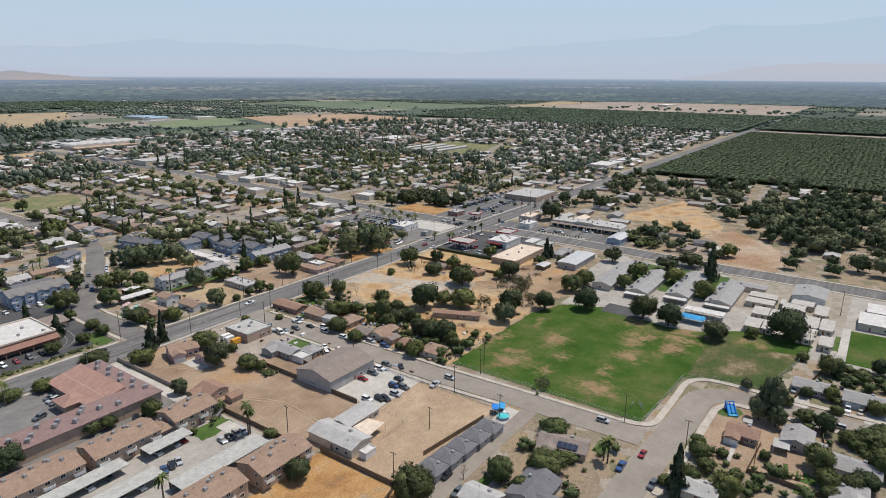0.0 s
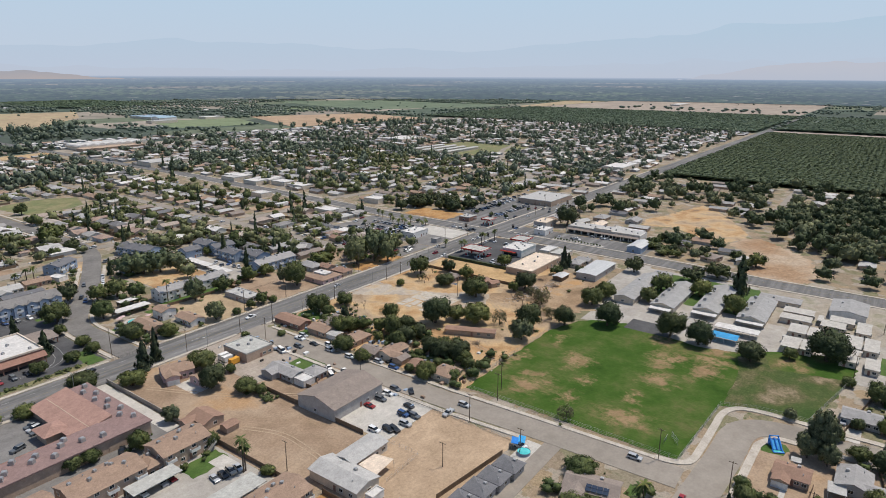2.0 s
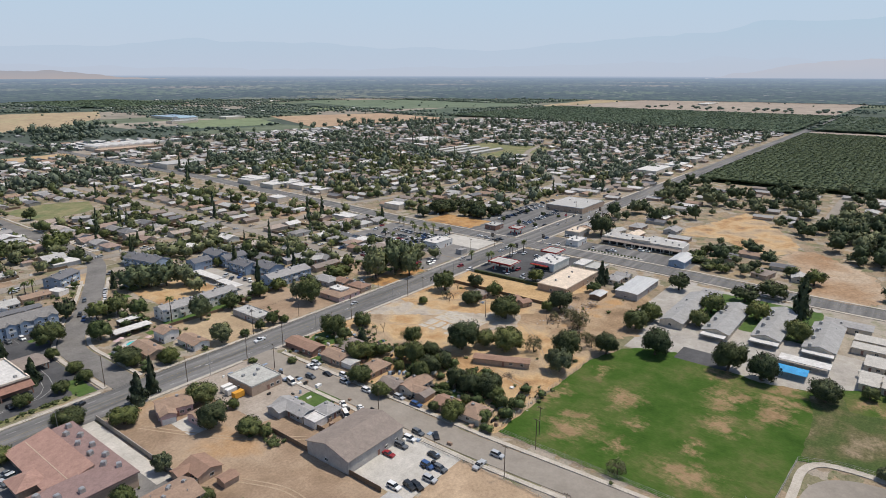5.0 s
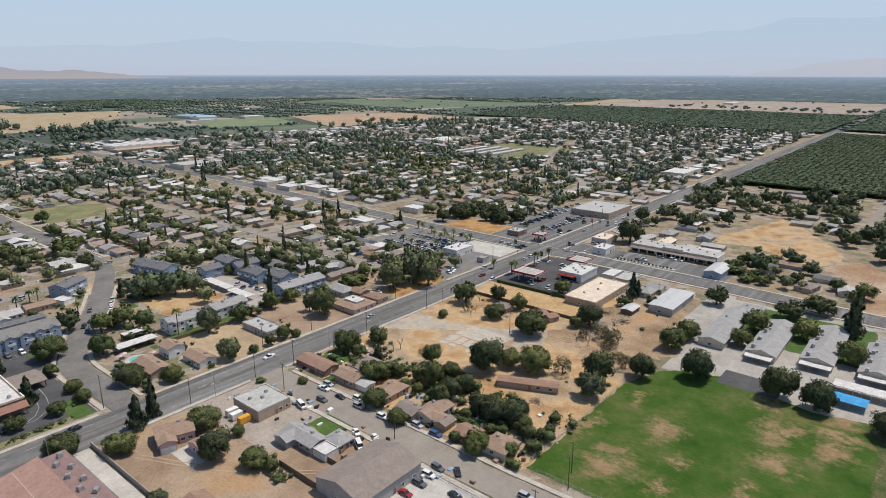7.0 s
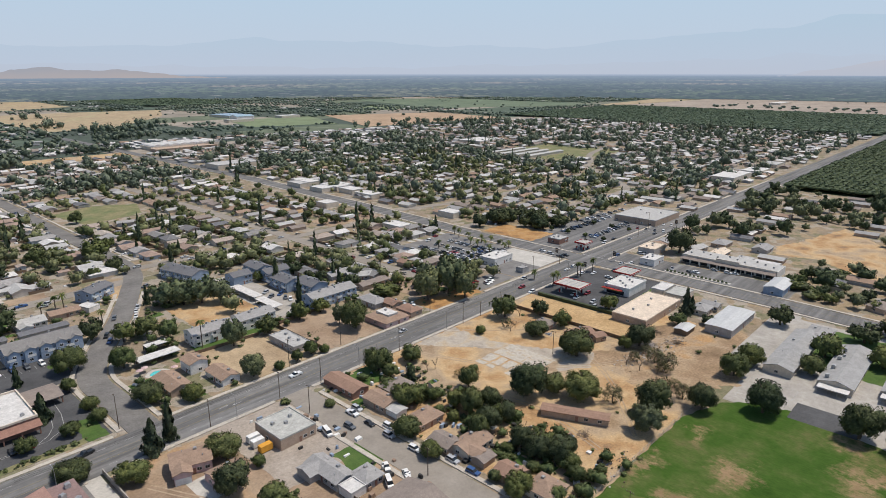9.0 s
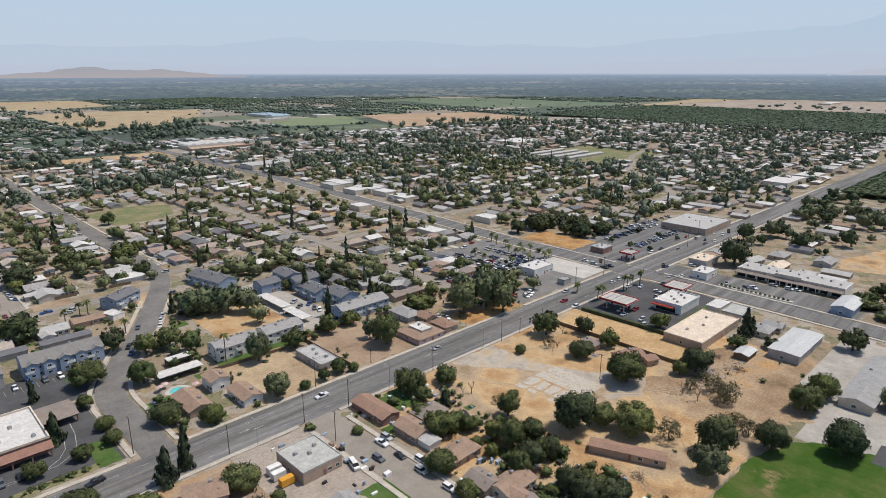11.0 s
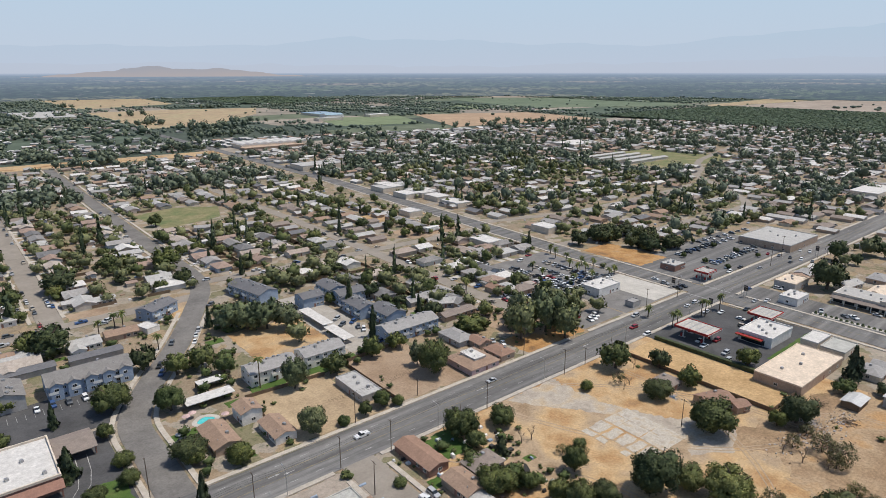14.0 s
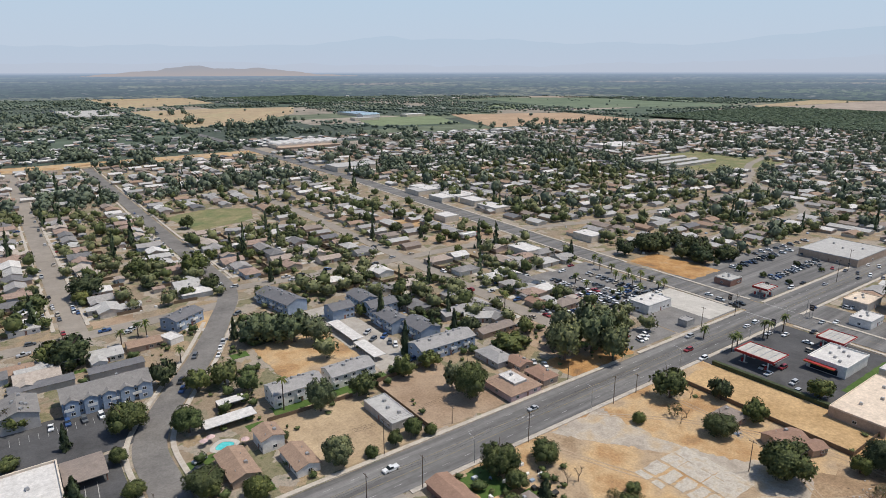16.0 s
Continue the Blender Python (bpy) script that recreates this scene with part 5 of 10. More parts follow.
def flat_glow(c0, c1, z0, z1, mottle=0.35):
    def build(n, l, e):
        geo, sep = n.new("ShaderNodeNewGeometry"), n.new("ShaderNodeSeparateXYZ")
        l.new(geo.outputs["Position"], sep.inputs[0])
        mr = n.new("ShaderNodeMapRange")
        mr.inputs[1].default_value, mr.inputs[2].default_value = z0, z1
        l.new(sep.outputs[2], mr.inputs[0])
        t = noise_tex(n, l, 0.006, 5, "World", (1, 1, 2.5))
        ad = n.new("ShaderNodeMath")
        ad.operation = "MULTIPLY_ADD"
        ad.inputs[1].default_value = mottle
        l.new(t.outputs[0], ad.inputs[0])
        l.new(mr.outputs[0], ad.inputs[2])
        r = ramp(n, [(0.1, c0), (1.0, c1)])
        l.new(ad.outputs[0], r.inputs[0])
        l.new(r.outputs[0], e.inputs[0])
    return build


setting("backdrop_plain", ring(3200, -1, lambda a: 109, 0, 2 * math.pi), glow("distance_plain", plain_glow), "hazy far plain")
setting("backdrop_sky", ring(4790, 0, lambda a: 1000, 0, 2 * math.pi), glow("distance_sky", flat_glow((0.53, 0.605, 0.72), (0.47, 0.625, 0.775), 120, 800, 0.05)), "pale hazy sky above the horizon")
# Ranges and hills glow; the haze before them is painted into their colours
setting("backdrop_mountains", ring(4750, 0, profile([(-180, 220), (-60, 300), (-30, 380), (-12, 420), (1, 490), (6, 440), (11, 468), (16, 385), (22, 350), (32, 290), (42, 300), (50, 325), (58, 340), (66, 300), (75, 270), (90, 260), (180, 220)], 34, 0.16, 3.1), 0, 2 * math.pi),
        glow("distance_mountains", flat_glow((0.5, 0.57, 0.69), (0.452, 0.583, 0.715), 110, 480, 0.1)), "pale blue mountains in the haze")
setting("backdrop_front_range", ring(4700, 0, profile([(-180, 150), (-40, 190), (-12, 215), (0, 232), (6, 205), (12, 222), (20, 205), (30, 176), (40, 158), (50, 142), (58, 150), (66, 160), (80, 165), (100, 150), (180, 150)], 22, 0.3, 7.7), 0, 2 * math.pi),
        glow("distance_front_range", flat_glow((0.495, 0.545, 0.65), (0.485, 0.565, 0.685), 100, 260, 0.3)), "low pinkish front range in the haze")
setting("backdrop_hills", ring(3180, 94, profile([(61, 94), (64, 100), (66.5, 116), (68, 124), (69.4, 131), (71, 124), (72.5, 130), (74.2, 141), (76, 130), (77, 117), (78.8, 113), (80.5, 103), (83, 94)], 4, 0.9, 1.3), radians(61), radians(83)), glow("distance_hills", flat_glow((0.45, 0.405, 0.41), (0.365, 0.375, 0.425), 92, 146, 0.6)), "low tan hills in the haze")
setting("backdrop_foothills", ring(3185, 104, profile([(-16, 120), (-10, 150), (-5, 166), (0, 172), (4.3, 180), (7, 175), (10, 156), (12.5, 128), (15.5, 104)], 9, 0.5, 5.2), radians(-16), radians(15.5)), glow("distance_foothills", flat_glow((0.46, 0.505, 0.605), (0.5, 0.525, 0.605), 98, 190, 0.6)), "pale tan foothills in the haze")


# ---- the blocks of houses ----
EAST_ROADS = ([(2, 116), (50, 112), (80, 96), (142, 97), (220, 94), (265, 102), (320, 152), (376, 215), (430, 240), (507, 283), (700, 330)], [(8, 206), (102, 178), (240, 180), (345, 188)], [(22, 287), (160, 288), (300, 292)])


def on_road(x, y, d):
    """Whether a place lies within d of a street east of the cross road."""
    for line in EAST_ROADS:
        for (xa, ya), (xb, yb) in zip(line, line[1:]):
            u = max(0.0, min(1.0, ((x - xa) * (xb - xa) + (y - ya) * (yb - ya)) / ((xb - xa) ** 2 + (yb - ya) ** 2)))
            if math.hypot(x - xa - u * (xb - xa), y - ya - u * (yb - ya)) < d:
                return True
    return False


def clear_of(x, y, boxes):
    if boxes is not _OPEN and -20 < x < 720 and 70 < y < 350 and on_road(x, y, 8.5):
        return False
    return not any(x0 < x < x1 and y0 < y < y1 for x0, x1, y0, y1 in boxes)


_OPEN = [(45, 540, 1290, 1960), (60, 440, 2150, 2930), (600, 1060, 890, 1250), (1790, 2760, 0, 1100), (1260, 1880, 1050, 2000), (590, 980, 2090, 2700), (400, 620, 1060, 1300), (1110, 1775, 0, 900)]
HOUSE_LABELS = ("single-storey tract house with a low shingle roof", "small stucco house with a gabled roof", "ranch house with a shingle roof and yard")
FORMS = ("gable", "hip", "cross", "gable")
STREETS = [(-302, -288, 160, 780), (-221, -207, 180, 780), (-108, -96, 30, 780), (-5, 34, -700, 1700),  (-700, -226, 150, 182), (-214, 10, 180, 200), (-203, -126, 342, 425), (375, 545, 255, 405), (-900, 1800, -18, 8), (10, 46, 48, 98), (-800, 65, 765, 830)]
SIZES = ((13, 9), (15, 9), (14, 10), (12, 10), (16, 10))


_far = []
NEAR_LEFT = [122]
FENCES, DRIVES, SHRUBS = Geo(), Geo(), []


def yard(x, y, s, along):
    """Board fences behind a house, its driveway, shrubs and now and then a car."""
    d = 1 if s == 0 else -1
    f = (lambda u, v: (x + d * u, y + v)) if along == "y" else (lambda u, v: (x + v, y + d * u))
    for u0, u1, v0, v1 in ((2, 14, 8, 8.1), (2, 14, -8.1, -8), (14, 14.1, -8, 8)):
        if rnd.random() < 0.8:
            a, b = f(u0, v0), f(u1, v1)
            FENCES.box(min(a[0], b[0]), max(a[0], b[0]), min(a[1], b[1]), max(a[1], b[1]), 0, 1.75)
    v = rnd.choice((-5, 5))
    a, b = f(-13, v - 2), f(-4, v + 2)
    DRIVES.box(min(a[0], b[0]), max(a[0], b[0]), min(a[1], b[1]), max(a[1], b[1]), -0.1, 0.04 + 0.001 * rnd.randrange(9))
    for _ in range(rnd.randrange(2, 6)):
        u, w = rnd.uniform(-9, 13), rnd.uniform(-8, 8)
        SHRUBS.append((*f(u, w), rnd.uniform(1, 3), rnd.uniform(0.8, 2.4)))
    if rnd.random() < 0.3:
        car(*f(-8.5, v), (0 if along == "y" else 90) + rnd.uniform(-4, 4))


def block(x0, x1, y0, y1, along="y", pitchx=16.5, skip=0.06, keep=()):
    """Rows of houses back to back that face the two long sides of a block."""
    n = int(((y1 - y0) if along == "y" else (x1 - x0)) / pitchx)
    for k in range(n):
        for s in (0, 1):
            if rnd.random() < skip:
                continue
            L, W = rnd.choice(SIZES)
            off = rnd.uniform(11, 14)
            if along == "y":
                x, y, rz = (x0 + off, y0 + (k + 0.5) * pitchx, -90) if s == 0 else (x1 - off, y0 + (k + 0.5) * pitchx, 90)
            else:
                x, y, rz = (x0 + (k + 0.5) * pitchx, y0 + off, 0) if s == 0 else (x0 + (k + 0.5) * pitchx, y1 - off, 180)
            if not clear_of(x, y, STREETS) or not clear_of(x, y, keep):
                continue
            if NEAR_LEFT[0] <= 0 or math.hypot(x + 360, y + 190) > 640:
                _far.append((x, y))
                continue
            NEAR_LEFT[0] -= 1
            yard(x, y, s, along)
            house(x + rnd.uniform(-1, 1), y + rnd.uniform(-1, 1), rz + rnd.choice((0, 0, 90)), L, W, rnd.choice(FORMS), detail=1, label=rnd.choice(HOUSE_LABELS), group="houses of the town")
            if rnd.random() < 0.18:
                house(x + rnd.uniform(-4, 4) + (12 if s == 0 else -12) * (along == "y"), y + rnd.uniform(-4, 4) + (12 if s == 0 else -12) * (along == "x"), rnd.choice((0, 90)), 6, 4.5, "gable", h=2.2, detail=0, pitch=0.2, label="small backyard shed with a pale roof", name="shed", category="shed")


block(-205, -108, 128, 182, "x", keep=((-200, -160, 60, 150), (-152, -100, 90, 125)))
block(-96, -8, 128, 182, "x")
block(-96, -60, 62, 128, "y", skip=0.1)
block(-60, -8, 112, 150, "x", skip=0.5)
block(-160, -108, 66, 128, keep=((-152, -130, 60, 75),))
block(-420, -300, 118, 152, "x", keep=((-335, -275, 60, 130),))
block(-289, -220, 190, 500, keep=((-270, -225, 140, 172),))
block(-375, -301, 190, 500)
block(-208, -157, 205, 500, keep=((-185, -112, 296, 342),))
block(-157, -107, 205, 500, keep=((-185, -112, 296, 342),))
block(-96, -46, 200, 500)
block(-46, 10, 200, 500)
block(-440, -375, 190, 420)
block(50, 330, -75, -14, "x", skip=0.25, keep=((20, 112, -120, -38),))
block(12, 60, -180, -128, skip=0.2)
block(-420, -350, -420, -300)
block(-280, -190, -330, -268, "x", keep=((-230, -190, -285, -225),))
block(-180, -130, -420, -290)


_BELT = [(76, -218), (110, -188), (150, -163), (192, -184), (220, -192), (300, -224), (312, -262), (200, -290), (106, -274), (56, -253)]
_SAND = [(-6, -200), (10, -184), (58, -178), (72, -158), (84, -138), (90, -110), (84, -84), (130, -84), (216, -108), (200, -132), (162, -150), (112, -176), (104, -186), (68, -222), (10, -232), (-6, -225)]
_LANE = [(190, -183), (340, -183), (340, -166), (190, -166)]


def inside(x, y, poly):
    c = False
    for (xa, ya), (xb, yb) in zip(poly, poly[1:] + poly[:1]):
        if (ya > y) != (yb > y) and x < (xb - xa) * (y - ya) / (yb - ya) + xa:
            c = not c
    return c


# far houses, past the ones that can be told apart
def far_houses(spots):
    walls, roofs = {0: Geo(), 1: Geo(), 2: Geo()}, {k: Geo() for k in range(6)}
    for x, y in spots:
        L, W = rnd.choice(SIZES)
        if rnd.random() < 0.5:
            L, W = W, L
        a, b, h = L / 2, W / 2, 2.4
        q, g = walls[rnd.randrange(3)], roofs[rnd.choice((0, 0, 0, 1, 1, 2, 2, 2, 4, 3, 5, 5))]
        q.box(x - a, x + a, y - b, y + b, 0, h)
        z = h + 0.3 * min(a, b)
        a, b = a + 0.5, b + 0.5
        if L > W:
            g.add([(x - a, y - b, h), (x + a, y - b, h), (x + a, y + b, h), (x - a, y + b, h), (x - a, y, z), (x + a, y, z)], [(0, 1, 5, 4), (2, 3, 4, 5), (1, 2, 5), (3, 0, 4), (3, 2, 1, 0)])
        else:
            g.add([(x - a, y - b, h), (x + a, y - b, h), (x + a, y + b, h), (x - a, y + b, h), (x, y - b, z), (x, y + b, z)], [(1, 2, 5, 4), (3, 0, 4, 5), (0, 1, 4), (2, 3, 5), (3, 2, 1, 0)])
    for k, g in walls.items():
        tagged(new("far_house_walls", g.mesh("far_house_walls", (W_CREAM, W_GREY, W_TAN)[k])), "pale stucco walls of far houses", "houses", "", "stuff")
    for k, g in roofs.items():
        tagged(new("far_house_roofs", g.mesh("far_house_roofs", (R_GREY, R_TAUPE, R_LIGHT, R_TAN, R_DARK, R_WHITE)[k])), "shingle roofs of far houses", "houses", "", "stuff")


_r = np.random.RandomState(11)
NEAR_BLOCKS = [(-445, 34, -16, 505), (34, 200, -16, 64), (34, 76, 60, 104)]
for _x in np.arange(-900, 1120, 18.0):
    for _y in np.arange(14, 1000, 22.0):
        _px, _py = _x + _r.uniform(-5, 5), _y + _r.uniform(-6, 6)
        if _py > 775 and _px < 330 and _py < 850:
            continue
        if _px * 0.22 + _py < 985 - 0 and clear_of(_px, _py, NEAR_BLOCKS + STREETS) and _r.uniform() < 0.86 and not (_px > 340 and _py < 14):
            _far.append((_px, _py))
for _x in np.arange(60, 370, 24.0):
    for _y in np.arange(-100, -420, -26.0):
        if not inside(_x, _y, _SAND) and not inside(_x, _y, _BELT) and not inside(_x, _y, _LANE) and _r.uniform() < 0.6:
            _far.append((_x + _r.uniform(-6, 6), _y + _r.uniform(-6, 6)))
far_houses(_far)

# garden trees of the near blocks
NEAR_KINDS = ("broad0", "broad1", "broad2", "dark0", "dark1", "light1", "small0", "small1")
for _k in range(26):
    _x, _y = (rnd.uniform(47, 74), rnd.uniform(50, 108)) if _k < 18 else (rnd.uniform(18, 46), rnd.uniform(99, 108))
    tree(rnd.choice(("dark0", "dark1", "small0")), _x, _y, rnd.uniform(11, 16), rnd.uniform(11, 16))
for _k in range(0, 24, 3):
    tree(rnd.choice(("small0", "small1")), 52 + _k % 6 * 13 + rnd.uniform(-1, 1), 12 + _k // 6 * 15 + rnd.uniform(-1, 1), rnd.uniform(3.5, 5.5), rnd.uniform(3.5, 5.5))
for _ in range(34):
    _x, _y = rnd.uniform(8, 70), rnd.uniform(-215, -116)
    if _y > -150 or _x < 30:
        tree(rnd.choice(("small0", "small1", "broad1", "dark0", "light0")), _x + 6, _y, rnd.uniform(6, 13), rnd.uniform(5, 10))
BUILT = [(-205, -160, 55, 150), (10, 46, 8, 98), (46, 200, 8, 62), (-450, -210, 0, 190), (-62, -8, 8, 116), (-210, -104, 0, 64)]
_mid, _wide, _cones, _mid2 = [], [], [], []
_n = 0
while _n < 80:
    _x, _y = rnd.uniform(-330, 20), rnd.uniform(66, 300)
    if not clear_of(_x, _y, STREETS + BUILT):
        continue
    _n += 1
    _w = rnd.choice((6, 7, 8, 9.5, 11))
    if rnd.random() < 0.08:
        _h = rnd.uniform(8, 13)
        tree("conifer" if rnd.random() < 0.5 else "cypress", _x, _y, _h * 0.42, _h)
    else:
        tree(rnd.choice(NEAR_KINDS), _x, _y, _w, _w * rnd.uniform(0.75, 1.0))

ROOFS = {}
for _x, _y in _far + [(h[0], h[1]) for h in PLACED]:
    ROOFS.setdefault((int(_x // 20), int(_y // 20)), []).append((_x, _y))


def over_roof(x, y, d):
    cx, cy = int(x // 20), int(y // 20)
    return any(math.hypot(x - hx, y - hy) < d for i in (-1, 0, 1) for j in (-1, 0, 1) for hx, hy in ROOFS.get((cx + i, cy + j), ()))


PACKING = (40, 270, 770, 1010)
for _k in range(20500):
    _x, _y = _r.uniform(-900, 1130), _r.uniform(10, 1350)
    if _k > 12800:
        _x, _y = _r.uniform(-450, 430), _r.uniform(60, 560)
    if _x * 0.22 + _y > 1000 + 150 * np.sin(_x * 0.01) or not clear_of(_x, _y, STREETS + BUILT) or (_x > 335 and _y < 14):
        continue
    if over_roof(_x, _y, 6.2) and _r.uniform() < 0.85 or not clear_of(_x, _y, [PACKING]):
        continue
    _clump = noise.noise(Vector((_x * 0.02, _y * 0.02, 1.5)))
    if (_clump < -0.15 and _r.uniform() < 0.6) or (_x < 20 and _y < 700 and _r.uniform() < 0.3) or (_clump < 0.05 and _r.uniform() < 0.2):
        continue
    _w = _r.choice((3, 3.5, 4, 4.5, 5, 6, 7, 9) if _y < 520 else (3.5, 4, 5, 6, 7, 8, 10, 12)) * (1.0 + 0.4 * max(0.0, _clump))
    _row = (_x, _y, _w * 1.1, _w * _r.uniform(0.85, 1.3))
    if _r.uniform() < 0.03:
        _h = _r.uniform(9, 20)
        _cones.append((_x, _y, _h * _r.uniform(0.3, 0.5), _h))
    elif _y < 480 and _x < 330:
        (_mid if _r.uniform() < 0.72 else _mid2).append(_row)
    else:
        _wide.append(_row)
# taller old trees that stand out of the gardens
_t = np.random.RandomState(5)
for _k in range(150):
    _x, _y = _t.uniform(-450, 700), _t.uniform(230, 960)
    if clear_of(_x, _y, STREETS + BUILT):
        _w = _t.uniform(7, 13)
        (_mid2 if _y < 560 and _x < 330 else _wide).append((_x, _y, _w, _w * _t.uniform(0.9, 1.35)))
for _k in range(520):
    _x, _y = _t.uniform(50, 1080), _t.uniform(14, 470)
    if clear_of(_x, _y, STREETS + BUILT) and not (_x > 335 and _y < 16) and not over_roof(_x, _y, 5):
        _w = _t.uniform(6, 13)
        _wide.append((_x, _y, _w, _w * _t.uniform(0.9, 1.5)))
# tree clumps on the edges of the dry fields
for _x, _y, _n in ((-62, 2430, 9), (29, 2310, 9), (87, 1398, 12), (406, 1978, 10), (274, 1327, 9), (105, 1216, 12), (180, 1188, 14), (-172, 748, 12), (-111, 516, 7), (138, 1747, 8), (636, 1870, 12)):
    for _k in range(_n):
        _w = _t.uniform(8, 17)
        _wide.append((_x + _t.normal() * 22, _y + _t.normal() * 16, _w, _w * _t.uniform(0.9, 1.5)))
for _k in range(520):
    _x, _y = _r.uniform(-900, 10), _r.uniform(835, 1900)
    _w = _r.uniform(9, 18)
    if _x > -330 + 0.1 * _y - 250:
        _wide.append((_x, _y, _w * 1.1, _w * _r.uniform(0.7, 1.1)))
forest("garden_trees_mid", [q for q in _mid if math.hypot(q[0] + 370, q[1] + 210) < 520], LOW_CROWN, LEAF_MID, "green garden trees among the houses")
forest("garden_trees_mid_far", [q for q in _mid if math.hypot(q[0] + 370, q[1] + 210) >= 520], LOW_CROWN_FAR, LEAF_MID, "green garden trees among the houses")
forest("garden_trees_dark", _mid2, LOW_CROWN_FAR, LEAF, "dark green garden trees among the houses")
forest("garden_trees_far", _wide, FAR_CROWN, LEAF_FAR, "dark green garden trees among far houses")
forest("garden_conifers", _cones, LOW_CONE, LEAF_C, "dark pointed conifers among the houses")
# woods along the creek, south of the cross road
_wood = []
for _ in range(3600):
    _x, _y = _r.uniform(0, 372), _r.uniform(-560, -20)
    _in = inside(_x, _y, _BELT)
    _p = 0.55 if _in else (0.2 if _y < -285 and _x > 20 + _r.uniform(0, 40) else 0.2)
    if _r.uniform() > _p or not (clear_of(_x, _y, [(8, 112, -96, -14), (8, 54, -128, -14), (-20, 16, -330, -14), (12, 40, -192, -156)]) and not inside(_x, _y, _SAND) and not inside(_x, _y, _LANE)):
        continue
    _w = _r.uniform(8, 16) if _in else _r.choice((5, 7, 9, 12, 15))
    _wood.append((_x, _y, _w, _w * _r.uniform(0.85, 1.25)))
forest("creek_woods", [w for k, w in enumerate(_wood) if k % 5 > 1], WOOD_CROWN, LEAF_D, "dense dark green woods along a creek")
forest("creek_woods_light", [w for k, w in enumerate(_wood) if k % 5 < 2], WOOD_CROWN, LEAF_MID, "paler green trees in the woods along a creek")
_o = [(x + _r.uniform(-1.1, 1.1), y + _r.uniform(-1.1, 1.1), _r.uniform(9.5, 12.5), _r.uniform(6.4, 7.6)) for x in np.arange(377, 1095, 7.3) for y in np.arange(-27, -440, -7.3)]
forest("orchard_trees", _o, ROW_CROWN, LEAF_ORCHARD, "dense orchard of dark green walnut trees in rows")
_o = [(x + _r.uniform(-5, 5), y + _r.uniform(-5, 5), _r.uniform(19, 26), _r.uniform(6.5, 8)) for x in np.arange(1110, 1775, 13) for y in np.arange(15, 900, 13) if x * 0.9 + y > 1020]
_o += [(x + _r.uniform(-5, 5), y + _r.uniform(-5, 5), _r.uniform(18, 25), _r.uniform(6.5, 8)) for x in np.arange(1215, 1760, 12) for y in np.arange(-30, -480, -12)]
_o += [(x + _r.uniform(-3, 3), y + _r.uniform(-3, 3), 34, _r.uniform(7, 9)) for x in np.arange(590, 980, 20) for y in np.arange(2080, 2720, 20) if x * 0.75 + y > 2600]
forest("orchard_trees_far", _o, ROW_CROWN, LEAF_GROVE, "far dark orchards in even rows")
# tree lines and windbreaks out on the plain
_lines = []
for _ in range(2100):
    _x, _y = _r.uniform(-1500, 2750), _r.uniform(860, 2980)
    if _r.uniform() < 0.12:
        _x, _y = _r.uniform(1215, 2800), _r.uniform(-1400, 900)
    if _x * 0.22 + _y < 1100 and _x < 1215 or np.hypot(_x + 370, _y + 210) > 3100:
        continue
    _n = _r.randint(2, 22)
    _ax = _r.randint(3)
    for _k in range(_n):
        _px = _x + (_k * 12 if _ax == 1 else _r.uniform(-6, 6) if _ax == 0 else _r.uniform(-45, 45))
        _py = _y + (_k * 12 if _ax == 0 else _r.uniform(-6, 6) if _ax == 1 else _r.uniform(-45, 45))
        if clear_of(_px, _py, _OPEN) or _r.uniform() < 0.02:
            _w = _r.uniform(6, 13)
            _lines.append((_px, _py, _w, _w * _r.uniform(0.6, 0.95)))
for _k in range(36):
    _lines.append((1950 + _k % 6 * 30 + _r.uniform(-6, 6), 60 + (_k // 6) * 110 + _r.uniform(-40, 40), _r.uniform(14, 24), _r.uniform(9, 14)))
# these crowns carry the haze of distance in their leaf colour
forest("plain_trees", _lines, SPECK_CROWN, LEAF_HAZED, "lines and clumps of dark trees out on the farm plain")
# farmsteads and sheds on the plain
_farm = [(_r.uniform(-900, 2400), _r.uniform(1000, 2700)) for _ in range(330)]
far_houses([p for p in _farm if clear_of(*p, _OPEN) and p[0] * 0.22 + p[1] > 1050] + [(_r.uniform(-900, -10), _r.uniform(840, 1500)) for _ in range(420)])

tagged(new("yard_fences", FENCES.mesh("yard_fences", WOOD)), "weathered board fences between back yards", "fences", "", "stuff")
setting("driveways", DRIVES, CONCRETE_W, "pale concrete driveways of the houses")
for _k in range(330):
    _x, _y = rnd.uniform(-330, -60), rnd.uniform(-270, 190)
    if clear_of(_x, _y, [(-226, -112, -262, -133), (-330, -244, -178, -112), (-310, -232, -125, -16), (-900, 100, -16, 8), (-244, -230, -220, 0), (-300, -200, -236, -214), (-192, -176, -290, -215), (-128, -20, -325, -136), (-180, -116, -86, -14), (-80, -10, -70, 60), (-205, -170, 8, 52), (-300, -278, 0, 62), (-300, -205, 60, 200), (-420, -300, -14, 100)]):
        SHRUBS.append((_x, _y, rnd.uniform(0.8, 3.0), rnd.uniform(0.6, 2.2)))
forest("yard_shrubs", SHRUBS, SHRUB_CROWN, LEAF, "small green shrubs in yards and on dry ground")


